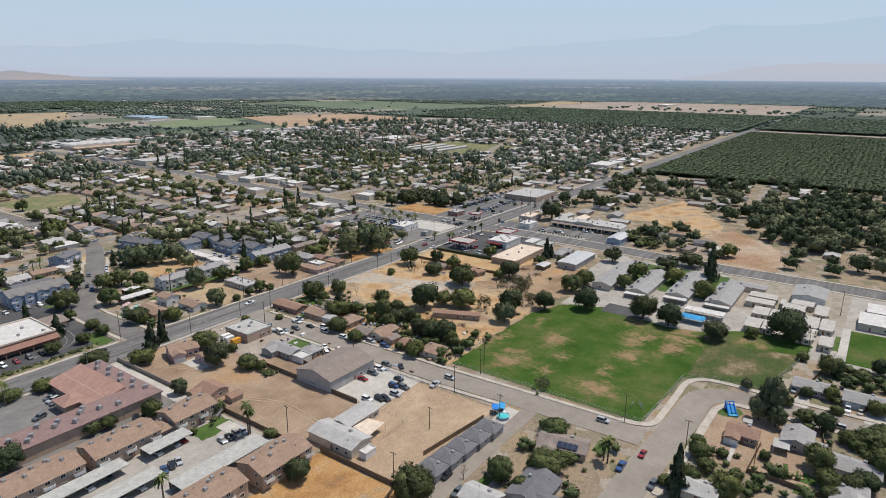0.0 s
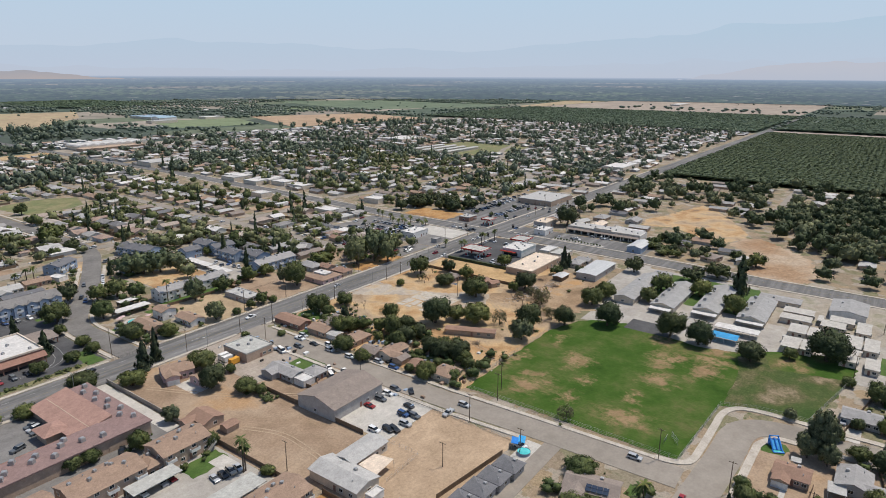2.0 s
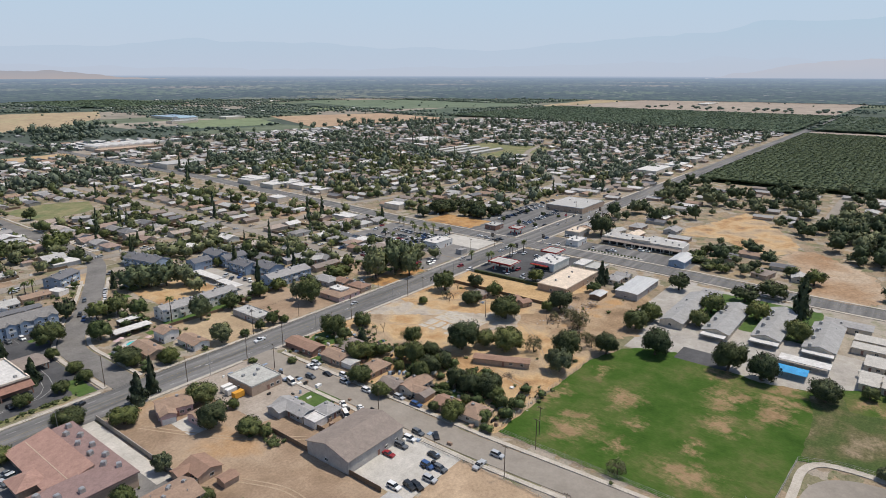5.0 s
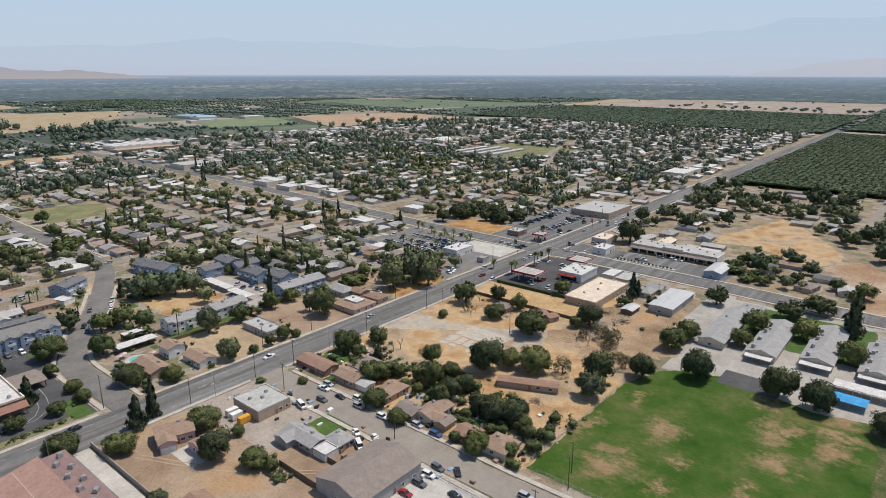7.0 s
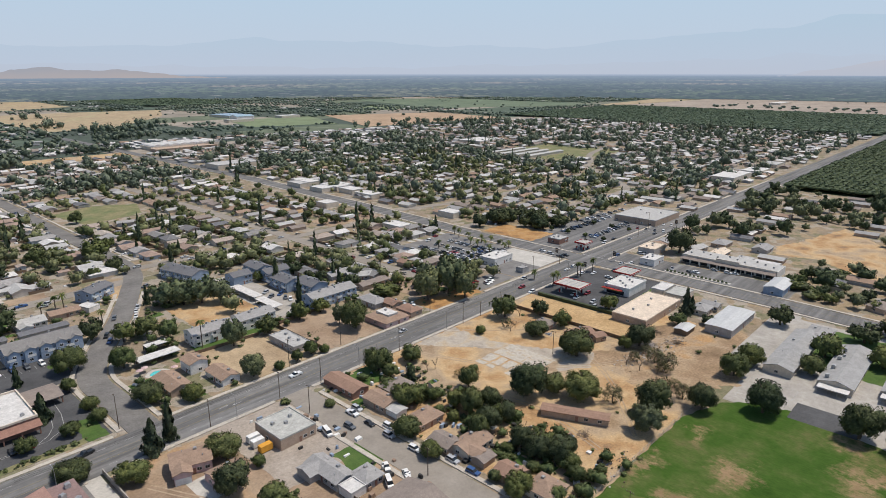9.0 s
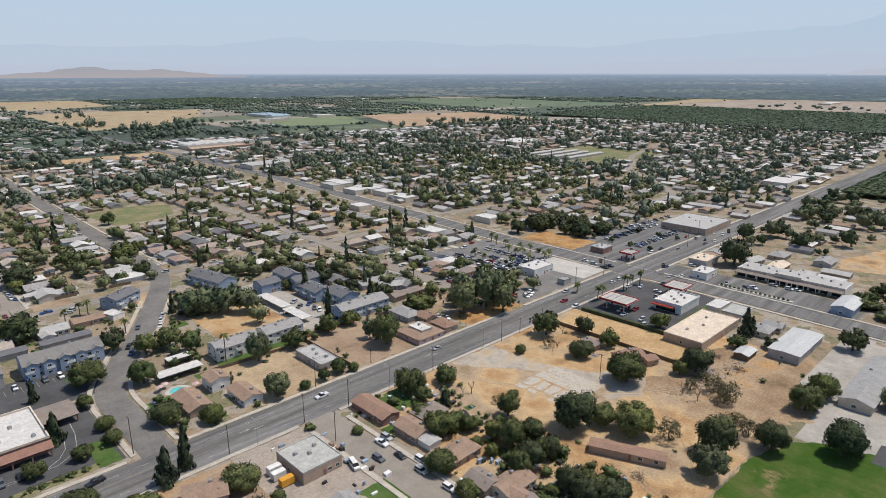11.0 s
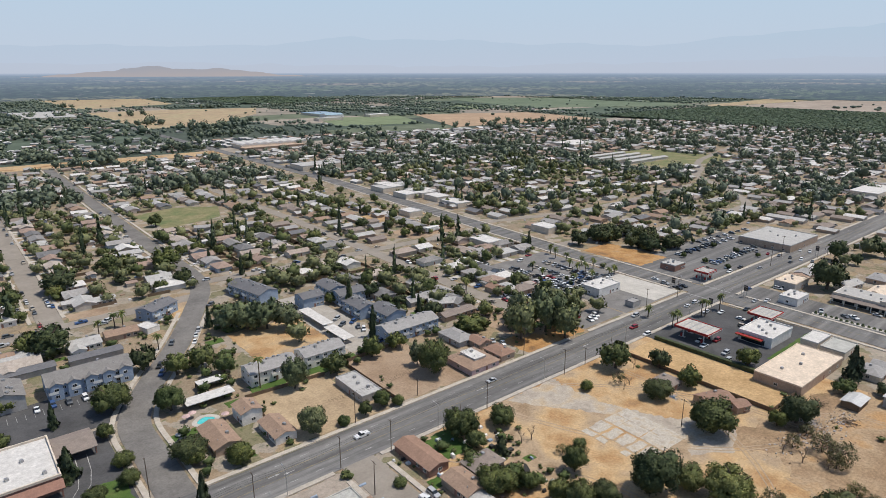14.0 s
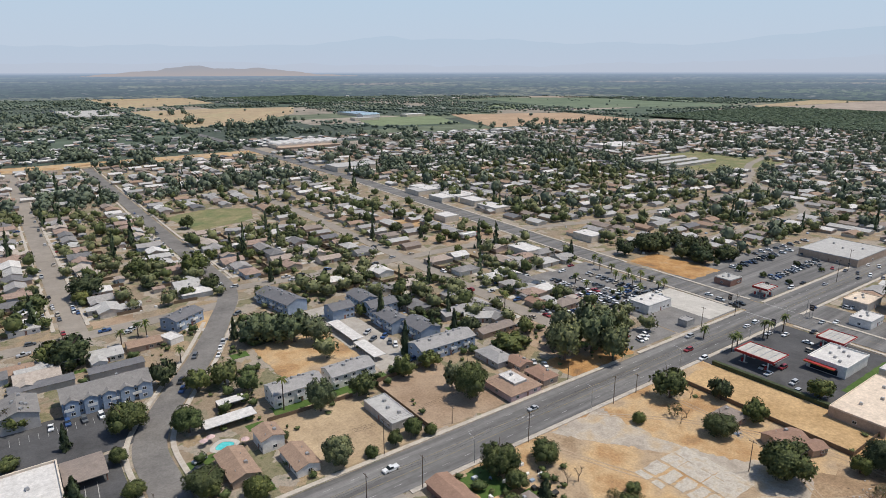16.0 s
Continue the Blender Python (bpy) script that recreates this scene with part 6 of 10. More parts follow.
# cars parked along the residential streets
def parked(x0, y0, x1, y1, off, n):
    """n cars at the kerbs of a straight street."""
    a = math.atan2(y1 - y0, x1 - x0)
    for _ in range(n):
        t, sd = rnd.random(), rnd.choice((-1, 1))
        car(x0 + (x1 - x0) * t - math.sin(a) * off * sd, y0 + (y1 - y0) * t + math.cos(a) * off * sd, math.degrees(a) + (0 if sd < 0 else 180))


parked(-295, 182, -295, 500, 4.3, 18)
parked(-215, 205, -214, 480, 4.2, 12)
parked(-101, 60, -100, 300, 3.4, 9)
parked(-290, 171, -420, 166, 3.8, 6)
parked(-190, 194, -20, 188, 3.3, 8)
parked(90, 96, 215, 94, 3.3, 8)
parked(40, 10, 330, 10, 2.5, 5)
for _k in range(16):
    car(56 + (_k % 8) * 9.5, 24 + (_k // 8) * 22, 90 + rnd.uniform(-2, 2))


# ---- houses, shops and schools ----
def plant(kind, x, y, w, hgt):
    if kind[0] == "c":
        tree(kind, x, y, w * 0.9, hgt)
    elif kind[:4] == "bush":
        tree(kind, x, y, w * 0.88, hgt * 1.1)
    else:
        tree(kind, x, y, w * 0.83, hgt * 0.95)


house(-317.8, -81.2, 0, 16.5, 11.5, "gable", R_TAN, W_TAN, label="two-storey tan stucco apartment block with a brown shingle roof", h=5.2, pitch=0.3, floors=2, garage=False, name="apartment_building", category="apartment building")
house(-342.2, -80.8, 0, 21.5, 12, "gable", R_TAN, W_TAN, label="two-storey tan stucco apartment block with a brown shingle roof", h=5.2, pitch=0.3, floors=2, garage=False, name="apartment_building", category="apartment building")
house(-366.4, -79.8, 0, 21.5, 12, "gable", R_TAN, W_TAN, label="two-storey tan stucco apartment block with a brown shingle roof", h=5.2, pitch=0.3, floors=2, garage=False, name="apartment_building", category="apartment building")
house(-318.6, -129.2, 0, 19.6, 12, "gable", R_TAN, W_TAN, label="two-storey tan stucco apartment block with a brown shingle roof", h=5.2, pitch=0.3, floors=2, garage=False, name="apartment_building", category="apartment building")
house(-341.2, -127.6, 0, 18, 11, "gable", R_TAN, W_TAN, label="two-storey tan stucco apartment block with a brown shingle roof", h=5.2, pitch=0.3, floors=2, garage=False, name="apartment_building", category="apartment building")
house(-328.2, -82, 0, 5, 8, "hip", R_TAN, W_TAN, label="low tan annex between apartment blocks", h=3.4, garage=False)
house(-261, -98.8, 0, 25.5, 19.2, "gable", R_TAUPE, W_GREY, label="large grey hall with a broad taupe gabled roof", h=4.8, pitch=0.26, garage=False, name="hall", category="hall", cooler=False)
house(-296.4, -135.4, -90, 20, 9.6, "gable", R_LIGHT, W_CREAM, label="long cream building with a pale grey roof", h=3.4, pitch=0.26, garage=False)
house(-283.6, -131, 0, 16, 7.8, "gable", R_LIGHT, W_CREAM, label="cream wing with a pale grey roof", h=3.3, pitch=0.26, garage=False, cooler=False)
house(-296.6, -148.2, 0, 5, 3, "flat", R_WHITE, W_WHITE, label="small white storage shed", h=2.4, detail=0, name="shed", category="shed")
house(-292.3, -171.2, -90, 7.6, 6.4, "hip", R_DARK, W_GREY, label="small cottage with a charcoal shingle roof in a row", garage=False, group="row of small cottages")
house(-284.7, -171.6, -90, 7.6, 6.4, "hip", R_DARK, W_GREY, label="small cottage with a charcoal shingle roof in a row", garage=False, group="row of small cottages")
house(-277.1, -172.1, -90, 7.6, 6.4, "hip", R_DARK, W_GREY, label="small cottage with a charcoal shingle roof in a row", garage=False, group="row of small cottages")
house(-269.5, -172.7, -90, 7.6, 6.4, "hip", R_DARK, W_GREY, label="small cottage with a charcoal shingle roof in a row", garage=False, group="row of small cottages")
house(-261.9, -173.4, -90, 7.6, 6.4, "hip", R_DARK, W_GREY, label="small cottage with a charcoal shingle roof in a row", garage=False, group="row of small cottages")
house(-255.4, -35.6, 0, 14, 15.8, "flat", R_PALE, W_TAN, label="flat-roofed tan shop building on the corner", h=4.2, garage=False, name="shop", category="shop")
house(-259.6, -65.7, -90, 16, 7, "cross", R_GREY, W_GREY, label="grey house with a grey shingle roof beside the hall", garage=False)
house(-253.6, -76.3, 0, 7, 7.5, "hip", R_GREY, W_GREY, label="grey annex house beside a lawn", garage=False)
house(-260.1, -77.4, -90, 6, 5.6, "flat", R_WHITE, W_WHITE, label="white flat patio roof on posts beside a house", h=2.7, detail=0, name="patio_cover", category="patio cover")
house(-286.6, -29.6, -20, 12, 9, "cross", R_TAN, W_PINK, label="pink two-level house with a weathered tan roof", h=3.6)
house(-282, -43.6, 0, 10, 8, "gable", R_TAN, W_PINK, label="pink annex with a tan roof", garage=False)
house(-301, -71.2, -90, 10, 8, "cross", R_BROWN, W_TAN, label="old brown cottage standing alone on a dirt lot", garage=False, cooler=False)
house(-298.8, -81.9, 0, 5, 4, "gable", R_BROWN, W_TAN, label="small brown shed beside the old cottage", h=2.2, detail=0, name="shed", category="shed")
house(-220.8, -25.4, -90, 18.5, 7.6, "gable", R_BROWN, W_BRICK, label="long low house with a red-brown roof", garage=False, cooler=False, pitch=0.3)
house(-208.7, -41.4, 0, 11, 8, "hip", R_TAUPE, W_TAN, label="small house with a grey-brown roof under trees", garage=False)
house(-219.7, -45.3, -90, 12, 8, "gable", R_TAN, W_TAN, label="tan-roofed house under trees", garage=False)
house(-220.6, -53.8, -90, 7, 5, "gable", R_LIGHT, W_WHITE, label="pale metal carport roof beside a house", h=2.4, pitch=0.15, detail=0, name="carport", category="carport")
house(-218.6, -65.8, 0, 13, 8, "hip", R_TAN, W_TAN, label="tan-roofed house under trees", garage=False)
house(-218.3, -88.3, 0, 13, 8, "cross", R_TAN, W_CREAM, label="tan-roofed house behind a yard", garage=False)
house(-223.8, -81.3, -90, 9, 7, "gable", R_TAUPE, W_TAN, label="small brown-roofed house among trees", garage=False)
house(-222.3, -107.4, -90, 8, 7, "gable", R_BROWN, W_TAN, label="brown-roofed cottage among trees", garage=False)
house(-221.4, -119.9, 0, 9, 9, "hip", R_TAN, W_CREAM, label="tan hip-roofed house beside the field", garage=False)
house(-221.8, -96.3, 0, 6, 5, "gable", R_TAUPE, W_TAN, label="small brown backyard shed", h=2.3, detail=0, name="shed", category="shed")
house(-116.8, -48.6, 0, 10, 8, "hip", R_TAUPE, W_TAN, label="derelict grey-roofed house on the dry lot", garage=False)
house(-114.6, -67.4, -20, 12, 8.5, "cross", R_BROWN, W_TAN, label="brown-roofed house on the dry lot", garage=False)
house(-111.6, -75.2, -20, 6, 5, "gable", R_BROWN, W_TAN, label="brown-roofed annex on the dry lot", garage=False, cooler=False)
house(-178.7, -103.8, -66.4, 24, 4.6, "gable", R_BROWN, W_TAN, label="long low derelict brown shed on dry grass", h=2.6, pitch=0.18, garage=False, cooler=False, name="long_shed", category="shed")
house(-68, -147.4, 0, 50, 11, "gable", R_SCHOOL, W_CREAM, label="light grey school wing with a low gabled roof", h=3.2, pitch=0.28, garage=False, name="school_wing", category="school building", group="school wings")
house(-71, -168.3, 0, 45, 12, "gable", R_SCHOOL, W_CREAM, label="light grey school wing with a low gabled roof", h=3.2, pitch=0.28, garage=False, name="school_wing", category="school building", group="school wings")
house(-64, -188.7, 0, 46, 12.2, "gable", R_SCHOOL, W_CREAM, label="light grey school wing with a low gabled roof", h=3.2, pitch=0.28, garage=False, name="school_wing", category="school building", group="school wings")
house(-68, -210.2, 0, 37, 12.8, "gable", R_SCHOOL, W_CREAM, label="light grey school wing with a low gabled roof", h=3.2, pitch=0.28, garage=False, name="school_wing", category="school building", group="school wings")
house(-63.5, -76.7, 0, 41, 18.2, "flat", R_BEIGE, W_TAN, label="large store with a flat beige roof", h=4.0, garage=False, name="store", category="store")
house(-51.8, -114.4, 0, 32.5, 12.4, "gable", METAL_ROOF, W_GREY, label="workshop with a pale ribbed metal roof", h=4, pitch=0.06, garage=False, cooler=False, name="workshop", category="workshop")
house(-75, -101.2, 0, 10, 6, "gable", METAL_ROOF, WOOD, label="small shed with a white metal roof", h=2.6, pitch=0.2, detail=0, name="shed", category="shed")
house(-43.4, -97.5, 0, 11, 8, "hip", R_GREY, W_CREAM, label="grey-roofed house behind the store", garage=False)
house(-34.6, -99, -90, 9, 7, "gable", R_GREY, W_CREAM, label="grey-roofed house beside the workshop", garage=False)
house(-44.7, 37.3, 0, 19, 12.5, "flat", R_WHITE, W_WHITE, label="white flat-roofed shop on the corner lot", h=4.6, garage=False, name="shop", category="shop")
house(-50, 12.2, 0, 6.5, 5, "flat", R_GREY, W_GREY, label="small grey kiosk on the corner lot", h=3, detail=0, name="kiosk", category="kiosk")
house(141, 20, -90, 36, 46, "flat", R_LIGHT, W_TAN, label="large supermarket with a flat white roof", h=5, garage=False, name="supermarket", category="supermarket")
house(47, -28, 0, 18, 11.5, "flat", R_BEIGE, W_GREY, label="grey flat-roofed shop beside the road", h=4.5, garage=False, name="shop", category="shop")
house(22.4, -39.5, 0, 14.5, 9.6, "flat", R_WHITE, W_WHITE, label="white flat-roofed fast food restaurant", h=4, garage=False, name="restaurant", category="restaurant")
house(25.5, 34.5, 0, 12, 10, "flat", R_LIGHT, W_BRICK, label="small restaurant with a pale roof behind the service station", h=3.8, garage=False, name="restaurant", category="restaurant")
house(20.1, -116.7, 0, 22, 10, "gable", METAL_ROOF, W_BLUE, label="white and blue metal shed building", h=4, pitch=0.25, garage=False, cooler=False, name="metal_building", category="building")
house(-40.5, -150.7, 0, 20, 10, "hip", R_GREY, W_CREAM, label="grey-roofed school office near the road", garage=False, name="school_office", category="school building")
house(-233.6, 59.6, 0, 20, 10, "gable", R_GREY, W_WHITE, label="two-storey grey and white apartment block with balconies", h=5.6, pitch=0.35, floors=2, garage=False, name="apartment_building", category="apartment building")
house(-210.4, 60, 0, 19, 10, "gable", R_GREY, W_WHITE, label="two-storey grey and white apartment block with balconies", h=5.6, pitch=0.35, floors=2, garage=False, name="apartment_building", category="apartment building")
house(-164.2, 59.1, 0, 29, 11, "gable", R_GREY, W_BLUE, label="two-storey blue apartment block with a grey roof", h=5.6, pitch=0.35, floors=2, garage=False, name="apartment_building", category="apartment building")
house(-165.5, 129.6, -90, 16, 10, "gable", R_DARK, W_BLUE, label="two-storey blue-grey apartment block with a charcoal roof", h=5.6, pitch=0.35, floors=2, garage=False, name="apartment_building", category="apartment building")
house(-182.3, 122.9, 0, 12, 10, "gable", R_DARK, W_BLUE, label="two-storey blue-grey apartment block with a charcoal roof", h=5.6, pitch=0.35, floors=2, garage=False, name="apartment_building", category="apartment building")
house(-163, 115.1, 0, 16, 10, "gable", R_DARK, W_BLUE, label="two-storey blue-grey apartment block with a charcoal roof", h=5.6, pitch=0.35, floors=2, garage=False, name="apartment_building", category="apartment building")
house(-168.1, 96.8, -90, 20, 10, "gable", R_DARK, W_BLUE, label="two-storey blue-grey apartment block with a charcoal roof", h=5.6, pitch=0.35, floors=2, garage=False, name="apartment_building", category="apartment building")
house(-161.9, 79, -90, 16, 11, "gable", R_DARK, W_BLUE, label="two-storey blue-grey apartment block with a charcoal roof", h=5.6, pitch=0.35, floors=2, garage=False, name="apartment_building", category="apartment building")
house(-200.5, 154, -78, 29, 12, "gable", R_DARK, W_BLUE, label="two-storey dark-roofed apartment block near the junction", h=5.6, pitch=0.35, floors=2, garage=False, name="apartment_building", category="apartment building")
house(-220.9, 122.3, 0, 16, 10, "gable", R_DARK, W_BLUE, label="two-storey dark-roofed apartment block near the grove", h=5.6, pitch=0.35, floors=2, garage=False, name="apartment_building", category="apartment building")
house(-249.6, 158.8, 32, 17.5, 10.5, "gable", R_DARK, W_BLUE, label="two-storey pale blue house on the fork of two streets", h=5.4, pitch=0.3, floors=2, garage=False)
house(-292.2, 99.6, 0, 30, 13, "gable", R_SLATE, W_BLUE, label="two-storey blue-grey apartment block with white balconies", h=6, pitch=0.4, floors=2, dormers=5, garage=False, name="apartment_building", category="apartment building")
house(-320.2, 100.5, -90, 16, 12, "gable", R_SLATE, W_GREY, label="grey-roofed apartment block beside a parking lot", h=5.6, pitch=0.35, floors=2, garage=False, name="apartment_building", category="apartment building")
house(-311.5, 123, 0, 22, 6, "gable", R_DARK, W_GREY, label="long low carport with a grey roof", h=2.6, pitch=0.15, detail=0, name="carport", category="carport")
house(-285, 123, 0, 20.5, 6, "gable", R_DARK, W_GREY, label="long low carport with a grey roof", h=2.6, pitch=0.15, detail=0, name="carport", category="carport")
house(-267, 26.2, -90, 17, 8.6, "gable", R_TAN, W_TAN, label="tan-roofed house beside a swimming pool", garage=False)
house(-253.6, 34.6, -90, 9, 7.5, "gable", R_TAN, W_WHITE, label="two-storey pale house with a tan roof", h=4.6, garage=False)
house(-249.6, 18.5, -90, 14, 7.6, "gable", R_TAN, W_WHITE, label="white house with a tan roof beside the road", garage=False)
house(-212, 26.3, -90, 20, 9, "flat", R_LIGHT, W_GREY, label="long low house with a flat pale roof", h=3, garage=False)
house(-162.4, 14.6, 0, 15.5, 16, "hip", R_TAN, W_PINK, label="low house with a white flat centre roof and tan eaves", pitch=0.15, garage=False)
house(-147.6, 13.8, -90, 11, 8, "hip", R_BROWN, W_TAN, label="brown-roofed house beside the main road", garage=False)
house(-151.6, 38, -90, 15, 9, "hip", R_GREY, W_GREY, label="grey-roofed house among trees", garage=False)
house(-147.2, 27.2, -90, 9, 7, "gable", R_BROWN, W_TAN, label="brown-roofed house among trees", garage=False)
house(-127.6, 77, -30, 16, 9, "gable", R_LIGHT, W_GREY, label="pale-roofed house on the lane", garage=False)
house(-132.1, 60.8, 0, 20, 7, "gable", R_TAUPE, W_TAN, label="long brown-roofed house on the lane", garage=False)
house(-134.2, 89.1, 0, 18, 9, "gable", R_GREY, W_GREY, label="grey-roofed house on the lane", garage=False)
house(-81.2, 93.3, 0, 14, 9, "hip", R_GREY, W_TAN, label="grey-roofed house beside the lane", garage=False)
house(-90.7, 72.4, -90, 14, 8, "gable", R_BROWN, W_TAN, label="brown-roofed house on the lane", garage=False)
house(-79.9, 64.5, 0, 14, 9, "hip", R_TAUPE, W_TAN, label="house with a faded roof beside the car lot", garage=False)
house(-286.8, 138.9, 0, 13, 10, "cross", R_LIGHT, W_WHITE, label="white-roofed house beside the street", garage=False)
house(-270.8, 141.5, 0, 14, 8, "gable", R_TAN, W_TAN, label="tan-roofed house behind the fork", garage=False)
house(-259, 141.2, -70, 9, 6.5, "flat", R_WHITE, W_WHITE, label="white flat carport beside a driveway", h=2.6, detail=0, name="carport", category="carport")
house(-319.3, 142.8, 0, 13, 9, "gable", R_TAN, W_CREAM, label="tan-roofed house beside the street", garage=False)
house(-313.5, 193.3, 0, 13, 9, "hip", R_LIGHT, W_WHITE, label="pale-roofed house on a street corner", garage=False)
house(-270, 195.6, 0, 15, 8, "gable", R_LIGHT, W_CREAM, label="house with a pale grey-green roof", garage=False)
house(-235, 205.2, 8, 13.5, 9, "gable", R_LIGHT, W_WHITE, label="white-roofed house beside the junction", garage=False)
house(-269.6, 215.6, 0, 13, 9, "hip", R_TAN, W_TAN, label="tan-roofed house in a row", garage=False)
house(-255.8, -198.6, -78, 16, 9, "cross", R_TAUPE, W_TAN, label="house with a faded red-brown roof and solar panels")
house(-282.7, -201.4, 0, 15, 11, "cross", R_DARK, W_GREY, label="charcoal-roofed house beside a driveway")
house(-295.1, -190.8, -90, 11, 8, "gable", R_LIGHT, W_CREAM, label="pale-roofed house beside the back lane", garage=False)
house(-213, -246, -90, 10, 8, "cross", R_BROWN, W_TAN, label="brown-roofed house beside an inflatable water slide")
house(-206.1, -261.8, 0, 12, 9, "cross", R_GREY, W_GREY, label="grey-roofed house with a large back garden")
house(-161.4, -261.3, -90, 12, 9, "gable", R_GREY, W_GREY, label="grey-roofed house with a white garage")
house(-162.8, -279.5, -90, 14, 10, "gable", R_GREY, W_GREY, label="grey-roofed house behind trees")
house(-214.9, -279.2, -90, 13, 9, "gable", R_GREY, W_GREY, label="grey-roofed house beside the gardens")
house(-254.4, -240.9, -90, 12, 8, "gable", R_LIGHT, W_CREAM, label="pale-roofed house among trees", garage=False)
house(-151, 316, -20, 52, 9.5, "gable", R_GREY, W_GREY, label="long grey-roofed row of low apartments beside the park", h=3, pitch=0.22, garage=False, cooler=False)
house(23.4, -165.4, -15, 13, 9, "hip", R_TAUPE, W_TAN, label="grey-brown-roofed house across the road", garage=False)
house(29, -184, 10, 12, 8, "gable", R_LIGHT, W_CREAM, label="pale-roofed house across the road", garage=False)
house(70, -50, -10, 16, 8, "gable", R_LIGHT, W_CREAM, label="pale-roofed house behind the shop row", garage=False)
house(69, -66, 0, 17, 9, "gable", R_BEIGE, W_TAN, label="tan-roofed house behind the shop row", garage=False)
house(62, -84, 0, 14, 9, "hip", R_LIGHT, W_WHITE, label="white-roofed house behind the shop row", garage=False)
house(96, -58, 0, 15, 10, "hip", R_GREY, W_TAN, label="grey-roofed house behind the shop row", garage=False)
house(101, -84, 0, 15, 10, "gable", R_GREY, W_GREY, label="grey-roofed house behind the shop row", garage=False)
house(-232.6, -278.2, 0, 14, 9, "hip", R_GREY, W_TAN, label="grey-roofed house behind trees")
# around the car parks and the fork street
for _k, _x, _y, _w, _h in (
    ("broad2", -289.7, 70.5, 17.5, 14.5),
    ("conifer", -309, 70.6, 4.9, 9.7),
    ("broad1", -296.1, 52.3, 7.6, 7.8),
    ("broad0", -295.6, 31.4, 6.2, 6.1),
    ("bush0", -325.1, 69, 8.9, 5.4),
    ("broad1", -273.4, 57.5, 14.5, 13.5),
    ("light0", -262.7, 84.7, 13.4, 13.3),
    ("light1", -253, 83.5, 14.9, 14.7),
    ("light0", -247, 73.2, 13.1, 12.6),
    ("dark0", -272.6, 97.6, 14.4, 14.3),
    ("dark1", -299.4, 139.4, 22.2, 18.1),
    ("broad2", -305.9, 146.3, 17.1, 13.7),
    ("conifer", -234.9, 126.3, 5.6, 10.6),
    ("tall0", -229.9, 115.9, 18.9, 16.6),
    ("tall1", -221.3, 112.2, 20.4, 18),
    ("tall0", -213.6, 106.5, 19.7, 18.4),
    ("tall1", -206.2, 100.5, 17.5, 17.3),
    ("broad0", -277.3, 18.9, 9, 7.6),
):
    plant(_k, _x, _y, _w, _h)

# around the car parks and the fork street
for _k, _x, _y, _w, _h in (
    ("broad1", -267.3, 10.4, 7.7, 5.8),
    ("small0", -248.8, 34, 5.3, 4.9),
    ("broad2", -321.6, 96.1, 14.6, 10.2),
    ("broad3", -221.4, 239, 23, 18),
    ("dark0", -223.6, 200, 13.4, 12.6),
    ("dark1", -281.9, 231.3, 24.9, 16.6),
    ("broad0", -251.1, 255.4, 17.2, 14.2),
    ("broad1", -194.8, 359, 15, 14),
    ("dark0", -124.8, 363, 13, 12),
    ("dark1", -117, 358, 10, 10),
    ("broad1", -308, 218.9, 20.7, 12.8),
):
    plant(_k, _x, _y, _w, _h)

# north side of the main road
for _k, _x, _y, _w, _h in (
    ("tall0", -230.5, 43.6, 13.4, 17.2),
    ("broad3", -211.6, 44.9, 13.8, 11.6),
    ("tall1", -240.1, 10.3, 12.9, 12.3),
    ("bush0", -229.5, 8.2, 5.8, 5),
    ("broad0", -219.8, 9, 6.7, 7.3),
    ("broad1", -211.5, 10.6, 8.8, 8.6),
    ("bush1", -206.7, 7.4, 5.6, 5.6),
    ("broad2", -179.5, 18.6, 17.5, 19.6),
    ("tall0", -180.9, 29.4, 9.1, 12.6),
    ("conifer", -169.1, 103.6, 7.4, 15.9),
    ("conifer", -178.9, 66.2, 6.6, 15.1),
    ("conifer", -159.7, 72.9, 5.8, 12),
    ("small0", -148.9, 99.8, 7.5, 6.9),
    ("light0", -120.1, 51.8, 12, 10.1),
    ("bush1", -136.9, 43.2, 20.5, 8.6),
    ("broad0", -191.3, 48.2, 12.6, 12.6),
    ("tall1", -127, 19.8, 19.9, 23.2),
    ("tall0", -112.5, 18.2, 21.6, 26.3),
):
    plant(_k, _x, _y, _w, _h)

# north side of the main road
for _k, _x, _y, _w, _h in (
    ("tall1", -110.7, 7.2, 17.7, 21.2),
    ("tall0", -101.6, 21.1, 16, 19.8),
    ("tall1", -97, 33, 14, 18),
    ("tall0", -84, 27, 13, 15),
    ("tall1", -112, 37, 15, 19),
    ("tall0", -90, 43, 12, 14),
    ("tall1", -121, 31, 13, 16),
    ("broad3", -178.1, 49, 12, 9.8),
    ("broad1", -172.6, 117.4, 8.7, 8.1),
    ("conifer", -190.3, 195, 4.8, 12.5),
    ("broad2", -231.5, 65.9, 7, 6.5),
):
    plant(_k, _x, _y, _w, _h)

